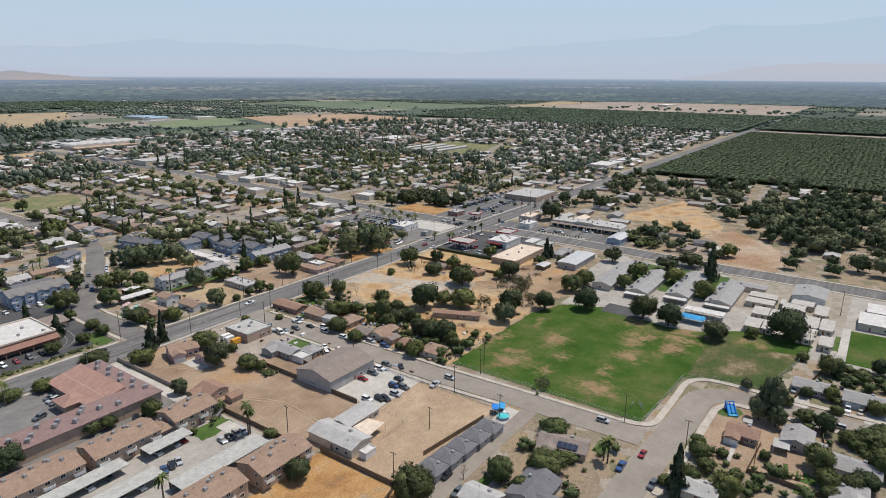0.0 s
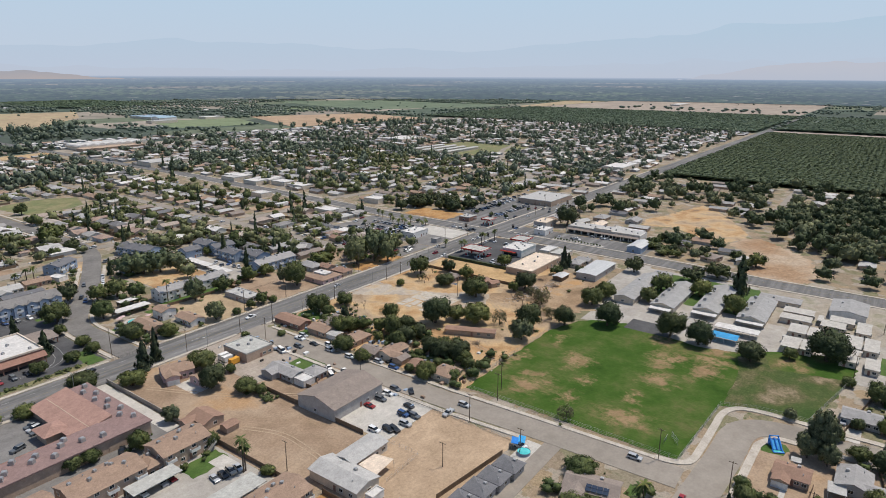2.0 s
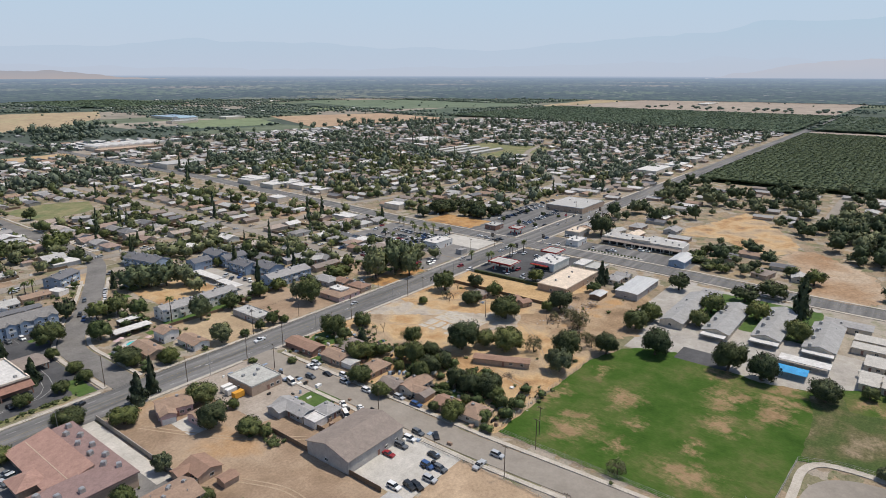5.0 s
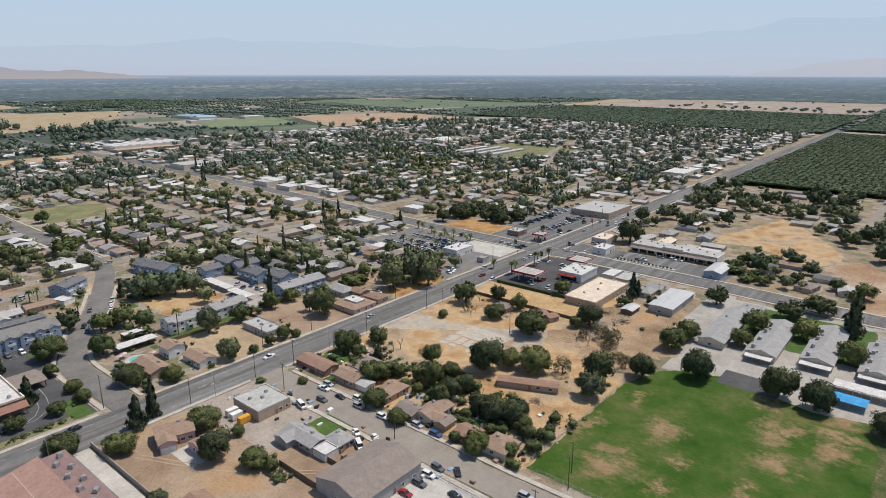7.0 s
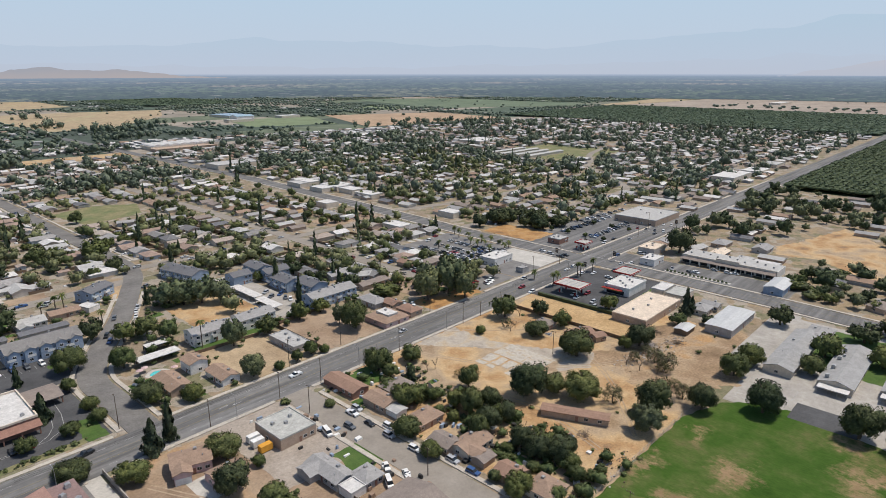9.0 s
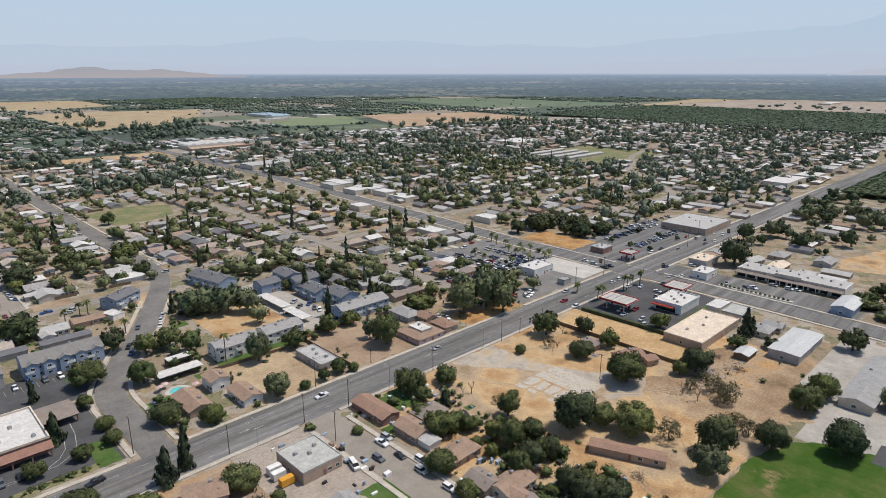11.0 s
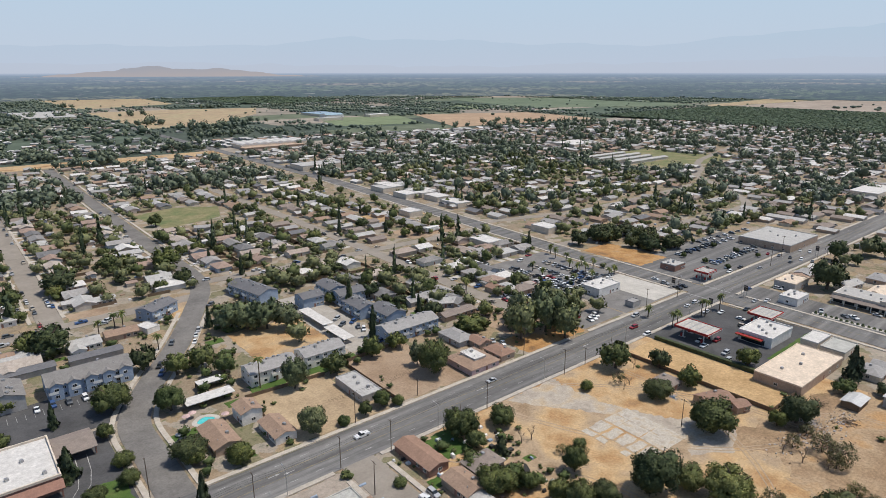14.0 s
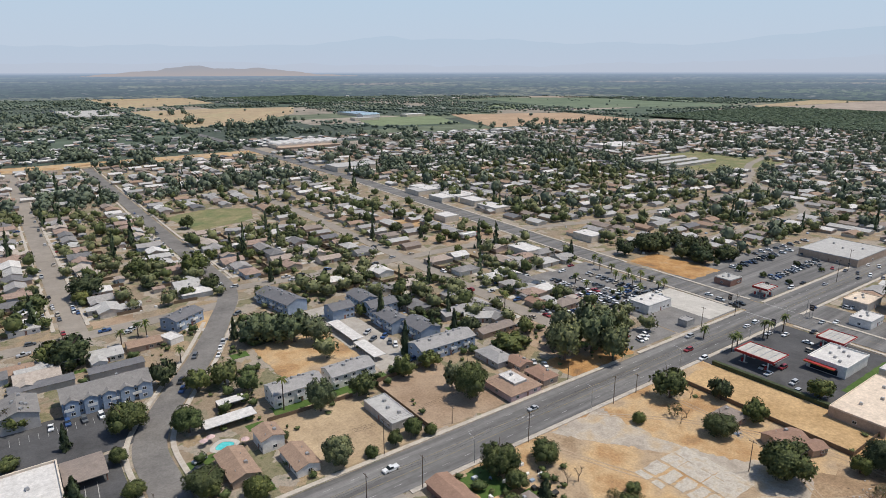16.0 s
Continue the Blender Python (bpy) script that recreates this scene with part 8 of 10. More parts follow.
# ---- market, service station and other single buildings ----
def market():
    ob = thing("market_building", pose(0, 0, 0), "large market with mauve flat roof and rose sloped front", "market")
    part("wall", Geo().box(-331, -316.5, -62.5, -17.5, 0, 4.8).box(-336, -331, -50, -17.6, 0, 3.3).box(-400, -331, -62.4, -50.2, 0, 4.8), W_TAN, ob)
    part("flat_roof", Geo().box(-323.4, -316, -63, -17, 4.8, 5.3).box(-400.5, -323.4, -63, -50, 4.8, 5.3), R_PINKD, ob, "mauve gravel roof")
    part("sloped_roof", Geo().slab([(-337, -50.4, 3.5), (-323.4, -50.4, 6.3), (-323.4, -16.5, 6.3), (-337, -16.5, 3.5)], 0.3), R_PINK, ob, "rose tile slope")
    part("gable_wall", Geo().add([(x, y, z) for y0, y1 in ((-17.2, -17.6), (-49.8, -50.2)) for y in (y0, y1) for x, z in ((-336, 3.3), (-323.4, 3.3), (-323.4, 6.0))], [tuple(6 * k + i for i in f) for k in (0, 1) for f in ((0, 1, 2), (3, 5, 4), (0, 2, 5, 3), (1, 4, 5, 2))]).box(-323.7, -323.4, -50, -17.2, 4.8, 6.0), W_TAN, ob)
    part("front_slope", Geo().slab([(-400.5, -46.6, 3.4), (-337, -46.6, 3.4), (-337, -50.4, 5.5), (-400.5, -50.4, 5.5)][::-1], 0.25), R_PINK, ob, "rose tile slope")
    e = Geo()
    hip(Geo(), e, -342, -333.6, -42.5, -33.5, 3.4, 0.4)
    part("entrance_roof", e, R_PINK, ob, "rose hipped entrance roof")
    part("entrance_wall", Geo().box(-341.5, -334, -42, -34, 0, 3.4), W_TAN, ob)
    for k in range(9):
        part("rooftop_cooler", COOLER, None, ob, at=pose(-318.6 - (k % 2) * 2.6, -20.5 - k * 4.4, 5.3, 0, 0, 20 * k) @ Matrix.Scale(1.45, 4))
    for k in range(14):
        part("rooftop_cooler", COOLER, None, ob, at=pose(-331 - k * 3.1 - 2.5 * (k % 3), -59.6 + (k % 4) * 2.3, 5.3, 0, 0, 7 * k) @ Matrix.Scale(1.5, 4))


def carport(x0, x1, y, w=6.0, roof=None, h=2.9):
    ob = thing("carport", pose((x0 + x1) / 2, y, 0), "long open carport with a pale flat roof on posts", "carport", "long carports")
    a, b = (x1 - x0) / 2, w / 2
    part("roof", Geo().box(-a, a, -b, b, h, h + 0.25), roof or R_PALE, ob)
    for k in range(int(a * 2 // 6) + 1):
        part("post", Geo().box(-a + 0.3 + k * 6, -a + 0.5 + k * 6, b - 0.9, b - 0.7, 0, h), STEEL, ob)
    part("back_screen", Geo().box(-a, a, b - 0.2, b - 0.08, 0.4, h), WOOD, ob)


def canopy(x0, x1, y0, y1, h, label):
    """Service station canopy: panelled top with a coloured fascia, on columns over pumps."""
    ob = thing("fuel_canopy", pose((x0 + x1) / 2, (y0 + y1) / 2, 0), label, "canopy")
    a, b = (x1 - x0) / 2, (y1 - y0) / 2
    part("deck", Geo().box(-a + 0.3, a - 0.3, -b + 0.3, b - 0.3, h, h + 0.5), R_PORTABLE, ob)
    f = Geo()
    for q in ((-a, a, -b, -b + 0.3), (-a, a, b - 0.3, b), (-a, -a + 0.3, -b + 0.3, b - 0.3), (a - 0.3, a, -b + 0.3, b - 0.3)):
        f.box(*q, h - 0.25, h + 0.8)
    part("fascia", f, RED, ob, "red painted edge band")
    t = Geo()
    for q in ((-a - 0.02, a + 0.02, -b - 0.03, -b), (-a - 0.02, a + 0.02, b, b + 0.03)):
        t.box(*q, h + 0.05, h + 0.35)
    part("stripe", t, TRIM_W, ob)
    for k in range(4):
        part("roof_rib", Geo().box(-a + 0.4, a - 0.4, -b + (k + 1) * 2 * b / 5 - 0.2, -b + (k + 1) * 2 * b / 5 + 0.2, h + 0.5, h + 0.62), STEEL, ob)
    for sx in (-0.55, 0.55):
        for sy in (-0.6, 0.6):
            part("column", Geo().box(a * sx - 0.2, a * sx + 0.2, b * sy - 0.2, b * sy + 0.2, 0, h), TRIM_W, ob)
            p = part("fuel_pump", Geo().box(a * sx - 0.35, a * sx + 0.35, b * sy + 0.5, b * sy + 1.3, 0.1, 1.8, 0.04), RED, ob)
            part("island", Geo().box(a * sx - 0.7, a * sx + 0.7, b * sy - 1.2, b * sy + 2, 0, 0.2), CONCRETE, ob)


market()
carport(-340, -324.5, -91.4)
carport(-372, -346.5, -91.2)
carport(-361.5, -342.6, -104)
carport(-344.4, -312.6, -115.6, 7.6, R_PALE)
carport(-269.5, -251.5, 54, 6.2, R_WHITE)
carport(-261, -251, 66, 4.6, R_WHITE)
canopy(-69.6, -57, -40.2, -23.4, 5.2, "red and white service station canopy over pumps")
canopy(-26.4, -13, -49, -37.2, 4.8, "smaller red and white canopy over pumps")
canopy(16.5, 27, 6.5, 15.5, 4.8, "red fuel canopy across the road")

# station store with a blank fascia
_s = thing("station_store", pose(-39.5, -51.7, 0), "white flat-roofed convenience store with an orange and red band", "store")
part("wall", Geo().box(-9.5, 11.5, -7.5, 7.5, 0, 4.6), W_WHITE, _s)
part("roof", Geo().box(-9.2, 11.2, -7.2, 7.2, 4.35, 4.62), R_WHITE, _s)
part("parapet", Geo().box(-9.7, 11.7, -7.7, -7.4, 4.3, 5.2).box(-9.7, 11.7, 7.4, 7.7, 4.3, 5.2).box(-9.7, -9.4, -7.4, 7.4, 4.3, 5.2).box(11.4, 11.7, -7.4, 7.4, 4.3, 5.2), W_WHITE, _s)
part("awning", Geo().box(-12.2, -9.75, -4, 8, 3.0, 3.5), RED, _s, "red awning band")
part("stripe", Geo().box(-12.25, -12.2, -4, 8, 3.1, 3.3), ORANGE, _s)
part("shopfront", Geo().box(-9.62, -9.5, -4.5, 6, 0.3, 2.7), GLASS, _s)
for _k in range(6):
    part("rooftop_cooler", COOLER, None, _s, at=pose(-5 + _k * 2.8, -3 + (_k % 3) * 3, 4.62))

# drug store by the fork street
_s = thing("drug_store", pose(0, 0, 0), "flat white-roofed store with a red-brown brick front", "store")
part("wall", Geo().box(-352, -312.5, 30, 56, 0, 5.4), W_BRICK, _s)
part("roof", Geo().box(-351.7, -312.8, 30.3, 55.7, 5.2, 5.42), R_WHITE, _s, "white membrane roof")
part("parapet", Geo().box(-352.2, -312.3, 29.7, 30.2, 5.3, 6.1).box(-352.2, -312.3, 55.8, 56.2, 5.3, 6.1).box(-312.8, -312.3, 30.2, 55.8, 5.3, 6.1), W_CREAM, _s)
part("front_skirt", Geo().slab([(-352.4, 26.6, 3.1), (-312.1, 26.6, 3.1), (-312.1, 29.7, 4.6), (-352.4, 29.7, 4.6)], 0.25), W_BRICK, _s, "dark red shingle skirt roof")
for _k in range(8):
    part("skirt_post", Geo().box(-351 + _k * 5.4, -350.6 + _k * 5.4, 26.8, 27.2, 0, 3.0), W_BRICK, _s)
for _k in range(7):
    part("rooftop_cooler", COOLER, None, _s, at=pose(-316 - _k * 4.6, 34 + (_k * 11) % 19, 5.42, 0, 0, 15))
part("drive_through_roof", Geo().slab([(-312, 44, 3.2), (-300, 44, 3.2), (-300, 51, 4.4), (-312, 51, 4.4)], 0.3).slab([(-312, 51, 4.4), (-300, 51, 4.4), (-300, 58, 3.2), (-312, 58, 3.2)], 0.3), R_TAUPE, _s, "brown gabled drive-through roof")
for _k in range(4):
    part("post", Geo().box(-300.8, -300.4, 45 + _k * 4, 45.4 + _k * 4, 0, 3.2), W_BRICK, _s)

# row of shops with a deep arcade
_s = thing("shop_row", pose(6, 1.5, 0), "long row of shops with a white stepped front and arcade", "shops")
part("wall", Geo().box(33, 50, -112, -54, 0, 5), W_WHITE, _s)
part("roof", Geo().box(33.4, 49.6, -111.6, -54.4, 4.9, 5.05), R_LIGHT, _s)
part("arcade_roof", Geo().slab([(29, -112, 3.3), (33, -112, 4.6), (33, -54, 4.6), (29, -54, 3.3)][::1], 0.25), R_TAUPE, _s)
part("fascia", Geo().box(32.4, 32.9, -112, -54, 4.2, 5.6).box(32.3, 32.95, -90, -76, 5.6, 6.6), W_CREAM, _s)
for _k in range(10):
    part("arcade_post", Geo().box(29.2, 29.5, -111.5 + _k * 6.3, -111.2 + _k * 6.3, 0, 3.3), TRIM_W, _s)
    part("shopfront", Geo().box(32.8, 32.97, -110.5 + _k * 5.7, -106 + _k * 5.7, 0.2, 2.8), GLASS, _s)
    part("rooftop_cooler", COOLER, None, _s, at=pose(40 + (_k % 3) * 3, -108 + _k * 5.6, 5.05))

# tent-like canopy and walkway of the school
_s = thing("shade_canopy", pose(-114, -204.7, 0) @ Matrix.Diagonal((0.93, 0.88, 0.95, 1)), "bright blue fabric shade canopy on steel posts", "canopy")
part("fabric", Geo().slab([(-4, -6.5, 3), (0, -6.5, 4.2), (0, 6.5, 4.2), (-4, 6.5, 3)], 0.08).slab([(0, -6.5, 4.2), (4, -6.5, 3), (4, 6.5, 3), (0, 6.5, 4.2)], 0.08), CYAN, _s)
for _x in (-3.7, 3.7):
    for _y in (-6, 0, 6):
        part("post", Geo().tube((_x, _y, 0), (_x, _y, 3), 0.08), STEEL, _s)
_s = thing("covered_walk", pose(-102, -205, 0), "long flat white walkway roof on posts", "walkway")
part("roof", Geo().box(-3.4, 3.4, -12, 7.5, 2.9, 3.15), R_WHITE, _s)
for _k in range(7):
    part("post", Geo().box(-3.1, -2.9, -11.5 + _k * 3, -11.3 + _k * 3, 0, 2.9), STEEL, _s)
for _x, _y in ((-74, -168.3), (-68, -188.7), (-70, -210.2)):
    _s = thing("rooftop_unit_row", pose(_x, _y - 0.6, 4.55) @ Matrix.Scale(1.35, 4), "grey rooftop coolers on a school wing", "rooftop cooler")
    for _k in range(4):
        part("rooftop_cooler", COOLER, None, _s, at=pose(-12 + _k * 8, 3.2, -0.15))


def portable(x0, x1, y0, y1, h=3.1, roof=None, label="low portable classroom with a flat pale roof"):
    """Shallow-roofed classroom: walls, overhanging roof, a door and windows towards the yard, a cooler on the wall."""
    ob = thing("classroom", pose((x0 + x1) / 2, (y0 + y1) / 2, 0), label, "classroom", "portable classrooms")
    a, b = (x1 - x0) / 2 - 0.4, (y1 - y0) / 2 - 0.35
    part("wall", Geo().box(-a, a, -b, b, 0, h), W_CREAM, ob)
    part("roof", Geo().slab([(-a - 0.7, -b - 0.3, h + 0.02), (a + 0.5, -b - 0.3, h + 0.22), (a + 0.5, b + 0.3, h + 0.22), (-a - 0.7, b + 0.3, h + 0.02)], 0.2), roof or R_PORTABLE, ob)
    part("door", DOOR, None, ob, at=pose(-a - 0.03, b * 0.4, 0.1, 0, 0, -90))
    window(ob, -a - 0.03, -b * 0.4, 1.0, -90)
    window(ob, a * 0.4, -b - 0.03, 1.0, 0)
    part("wall_cooler", Geo().box(-0.5, 0.5, -0.7, 0, 0.6, 2.2), STEEL, ob, at=pose(-a * 0.4, -b, 0))


for _p in ((-61.6, -53.6, -235.2, -221), (-72.4, -64.8, -235.2, -221), (-90.2, -78.4, -235, -227.2), (-90.5, -78.6, -242.4, -235.4), (-110.8, -97.7, -234.4, -227), (-110, -97.3, -239.8, -234.8), (-72.8, -64, -249.7, -239), (-62.5, -54.8, -252.8, -242), (-73.5, -58, -260, -253.8), (-95, -79, -257.4, -250), (-95, -79, -264, -258), (-112.5, -99, -257, -250), (-116, -104, -265, -259.5)):
    portable(*_p)
portable(-76, -58, -290, -273, 3.8, R_WHITE, "wide classroom block with a white flat roof")
portable(-55, -40, -292, -276, 3.6, R_WHITE, "wide classroom block with a white flat roof")
portable(-80, -62, -318, -297, 3.8, R_PORTABLE, "wide classroom block with a pale flat roof")
house(-39.5, -249, 0, 22, 16, "gable", R_SCHOOL, W_WHITE, h=4.0, pitch=0.16, garage=False, label="white school hall with a low grey gabled roof", name="school_hall", category="school building")
house(-42.6, -217, 90, 20, 9, "hip", R_GREY, W_CREAM, h=3, pitch=0.14, garage=False, label="low grey-roofed school office beside the road", name="school_office", category="school building")
for _x0, _x1, _y0, _y1 in ((-66, -57, -239.5, -237), (-98.6, -96.2, -258, -226)):
    _s = thing("covered_walk", pose(_x0, _y0, 0), "flat pale walkway roof on thin posts", "walkway")
    part("roof", Geo().box(0, _x1 - _x0, 0, _y1 - _y0, 2.7, 2.9), R_PORTABLE, _s)
    for _k in range(4):
        part("post", Geo().tube((0.3 + (_x1 - _x0 - 0.6) * _k / 3, 0.3 + (_y1 - _y0 - 0.6) * _k / 3, 0), (0.3 + (_x1 - _x0 - 0.6) * _k / 3, 0.3 + (_y1 - _y0 - 0.6) * _k / 3, 2.7), 0.06), STEEL, _s)
for _x0, _x1, _y0, _y1 in ((-98.4, -94.2, -173.6, -162.8), (-92, -87.6, -194.8, -182.8), (-91, -87.2, -216.4, -204)):
    _s = thing("covered_walk", pose(_x0, _y0, 0), "low white porch roof before a school wing", "walkway")
    part("roof", Geo().box(0, _x1 - _x0, 0, _y1 - _y0, 2.5, 2.72), R_WHITE, _s)
    for _k in range(4):
        part("post", Geo().tube((0.4, 0.4 + (_y1 - _y0 - 0.8) * _k / 3, 0), (0.4, 0.4 + (_y1 - _y0 - 0.8) * _k / 3, 2.5), 0.07), STEEL, _s)
# play court markings
for _x, _y, _l, _w in ((-117.5, -146, 9, 11), (-106.5, -146, 9, 11), (-117.5, -154.5, 7, 5), (-107.5, -155, 10, 6)):
    g = Geo()
    for q in ((-_l / 2, _l / 2, -_w / 2, -_w / 2 + 0.12), (-_l / 2, _l / 2, _w / 2 - 0.12, _w / 2), (-_l / 2, -_l / 2 + 0.12, -_w / 2, _w / 2), (_l / 2 - 0.12, _l / 2, -_w / 2, _w / 2)):
        g.box(_x + q[0], _x + q[1], _y + q[2], _y + q[3], 0, 0.06)
    setting("trim_court_lines", g, PAINT, "worn white court lines")


# ---- small things ----
def slide(x, y):
    ob = thing("inflatable_slide", pose(x, y, 0.05, 0, 0, -62) @ Matrix.Diagonal((0.72, 0.72, 0.6, 1)), "blue inflatable water slide on a dry lawn", "inflatable slide")
    for sx in (-0.95, 0.95):
        part("lane", Geo().slab([(sx - 0.7, -2.6, 0.5), (sx + 0.7, -2.6, 0.5), (sx + 0.7, 1.6, 3.4), (sx - 0.7, 1.6, 3.4)], 0.4), CYAN, ob, "bright blue sliding lane")
    for sx in (-1.9, 0, 1.9):
        part("side_tube", Geo().tube((sx, -2.8, 0.6), (sx, 1.6, 3.9), 0.42, 0.42, 8).tube((sx, 1.6, 3.9), (sx, 2.8, 4.0), 0.42, 0.4, 8), BLUE, ob)
    part("tower", Geo().box(-2.2, 2.2, 1.5, 3.1, 0, 3.5, 0.12).tube((-2, 3, 0), (-2, 3, 5.4), 0.4, 0.3, 8).tube((2, 3, 0), (2, 3, 5.4), 0.4, 0.3, 8).tube((-2, 3, 5.2), (2, 3, 5.2), 0.35, 0.35, 8), BLUE, ob)
    part("splash_rim", Geo().tube((-2.2, -2.8, 0.35), (-2.2, -4.8, 0.35), 0.35, 0.35, 8).tube((2.2, -2.8, 0.35), (2.2, -4.8, 0.35), 0.35, 0.35, 8).tube((-2.2, -4.8, 0.35), (2.2, -4.8, 0.35), 0.35, 0.35, 8), BLUE, ob)
    part("water", Geo().box(-2, 2, -4.7, -2.7, 0, 0.25), WATER, ob)


slide(-197, -239)

_s = thing("swimming_pool", pose(-266, 42, 0.05) @ Matrix.Diagonal((0.66, 0.85, 0.66, 1)), "kidney-shaped swimming pool with turquoise water and pale deck", "pool")
_n = 18
_kid = [(4.2 * math.cos(2 * math.pi * k / _n) * (1 + 0.12 * math.cos(4 * math.pi * k / _n)), 2.6 * math.sin(2 * math.pi * k / _n) * (1 + 0.2 * math.sin(2 * math.pi * k / _n))) for k in range(_n)]
part("deck", Geo().plate([(x * 1.6, y * 1.75) for x, y in _kid], -0.05, 0.06), CONCRETE_W, _s)
part("water", Geo().plate(_kid, -0.04, 0.075), WATER, _s)
part("coping", Geo().add([(x * f, y * f, 0.1) for f in (1.0, 1.08) for x, y in _kid], [(k, (k + 1) % _n, _n + (k + 1) % _n, _n + k)[::-1] for k in range(_n)]), CONCRETE, _s)
for _x, _y in ((-5.5, 4), (-3, 5.2), (6, -3)):
    u = thing("patio_umbrella", pose(-266 + _x, 42 + _y, 0.1), "pale pink patio umbrella beside the pool", "umbrella")
    part("canopy", Geo().tube((0, 0, 2.0), (0, 0, 2.7), 1.5, 0.05, 8), W_PINK, u)
    part("pole", Geo().tube((0, 0, 0), (0, 0, 2.6), 0.04), STEEL, u)

for _x, _y, _r2, _a in ((-202, -53.6, 2.5, 130),):
    d = thing("satellite_dish", pose(_x, _y, 0, 0, 0, _a), "old round satellite dish on a post in a yard", "satellite dish")
    part("dish", Geo().tube((0, 0, 2.6), (-0.5, 0, 2.9), _r2 * 0.5, _r2, 14), DARK, d)
    part("post", Geo().tube((0.3, 0, 0), (0.2, 0, 2.5), 0.08), STEEL, d)

# white tank, truck boxes and a bus beside the corner shop
for _x, _y, _m, _lab in ((-266, -35, TRIM_W, "white box trailer beside the shop"), (-265.6, -31.6, TRIM_W, "white box trailer beside the shop"), (-265.8, -39.4, ORANGE, "orange-yellow steel storage container")):
    c = thing("container", pose(_x, _y, 0.05, 0, 0, 0), _lab, "container")
    part("box", Geo().box(-2.2, 2.2, -1.15, 1.15, 0.35, 2.6, 0.06), _m, c)
    part("base", Geo().box(-2.1, 2.1, -0.9, 0.9, 0, 0.35), DARK, c)
car(-245.8, -46.4, 75, "van", "white van parked beside the corner shop", paint=TRIM_W)
car(-250, -82.4, 62, "van", "white minibus parked beside the hall", paint=TRIM_W)
car(-245, -75.7, 62, "sedan", "", paint=TRIM_W)
car(-243.2, -83, 62, "sedan", "", paint=TRIM_W)

# outside stairs of the apartment blocks
for _x, _y, _d in ((-312.5, -88.6, 1), (-336, -88.4, 1), (-348, -88.4, -1)):
    _s = thing("outside_stair", pose(_x, _y, 0), "open steel and concrete stair to an upper floor", "stair")
    for _k in range(14):
        part("tread", Geo().box(_d * _k * 0.28 - 0.16, _d * _k * 0.28 + 0.16, -0.55, 0.55, 0.16 + _k * 0.2, 0.24 + _k * 0.2), CONCRETE, _s)
    for _q in (-0.6, 0.6):
        part("rail", Geo().tube((0, _q, 1.0), (_d * 3.7, _q, 3.75), 0.04, 0.04, 5).tube((0, _q, 0), (0, _q, 1.0), 0.04, 0.04, 5).tube((_d * 3.7, _q, 2.7), (_d * 3.7, _q, 3.75), 0.04, 0.04, 5), STEEL, _s)
        part("stringer", Geo().slab([(-0.1, _q - 0.05, 0.1), (-0.1, _q + 0.05, 0.1), (_d * 3.75, _q + 0.05, 2.85), (_d * 3.75, _q - 0.05, 2.85)][::_d], 0.15), STEEL, _s)

# sail and play things in the long building's yard
_s = thing("shade_sail", pose(-286.4, -139.6, 0), "cream shade sail over a yard", "shade sail")
part("sail", Geo().slab([(-4, -4, 2.8), (4.5, -3.5, 3.4), (4, 4, 2.7), (-4.2, 3.6, 3.3)], 0.05), R_BEIGE, _s)
for _x, _y in ((-4, -4), (4.5, -3.5), (4, 4), (-4.2, 3.6)):
    part("post", Geo().tube((_x, _y, 0), (_x, _y, 3), 0.07), STEEL, _s)

# backstop frame on the field
_s = thing("goal_frame", pose(-217, -208, 0.05), "white steel goal frames on the grass", "goal")
for _k in range(3):
    part("bar", Geo().tube((_k * 1.4, 0, 0), (_k * 1.4, 0, 1.6), 0.06).tube((_k * 1.4, 0, 1.6), (_k * 1.4 + 1.2, 0, 1.6), 0.06), STEEL, _s)

# tall sign pylons with blank faces
for _x, _y, _h in ((-26, -18, 7), (8, -20, 7), (-8, 14, 6), (120, -14, 8), (26, 12, 6.5)):
    p = thing("sign_pylon", pose(_x, _y, 0), "tall dark shop sign on two posts", "sign")
    part("panel", Geo().box(-0.2, 0.2, -1.0, 1.0, _h - 3.0, _h), DARK, p)
    part("bars", Geo().box(-0.23, 0.23, -0.8, 0.8, _h - 1.1, _h - 0.6).box(-0.23, 0.23, -0.7, 0.5, _h - 2.1, _h - 1.8), W_TAN, p)
    for _q in (-1, 1):
        part("post", Geo().box(-0.1, 0.1, _q * 0.7 - 0.1, _q * 0.7 + 0.1, 0, _h - 3.0), STEEL, p)

# walls and fences
wall_run("block_wall", [(-307, -13), (-307, -66)], 1.8, 0.25, CONCRETE, "grey concrete block wall", "wall")
wall_run("board_fence", [(-273, -70), (-273.5, -122)], 1.9, 0.1, WOOD, "dark weathered board fence")
wall_run("board_fence", [(-306.5, -84), (-306.5, -124)], 1.8, 0.1, WOOD, "dark weathered board fence")
wall_run("board_fence", [(-104, -20), (-104, -84), (-79, -84)], 1.8, 0.1, WOOD, "dark weathered board fence")
wall_run("board_fence", [(-286, -163), (-255, -167)], 1.8, 0.1, WOOD, "dark weathered board fence")
wall_run("board_fence", [(-304, -134), (-304, -166), (-312, -168)], 1.8, 0.1, WOOD, "dark weathered board fence")
wall_run("board_fence", [(-205, 8), (-205, 50), (-172, 52)], 1.8, 0.1, WOOD, "dark weathered board fence")
wall_run("board_fence", [(-249, 10), (-249, 48), (-216, 46)], 1.6, 0.1, WOOD, "dark weathered board fence")
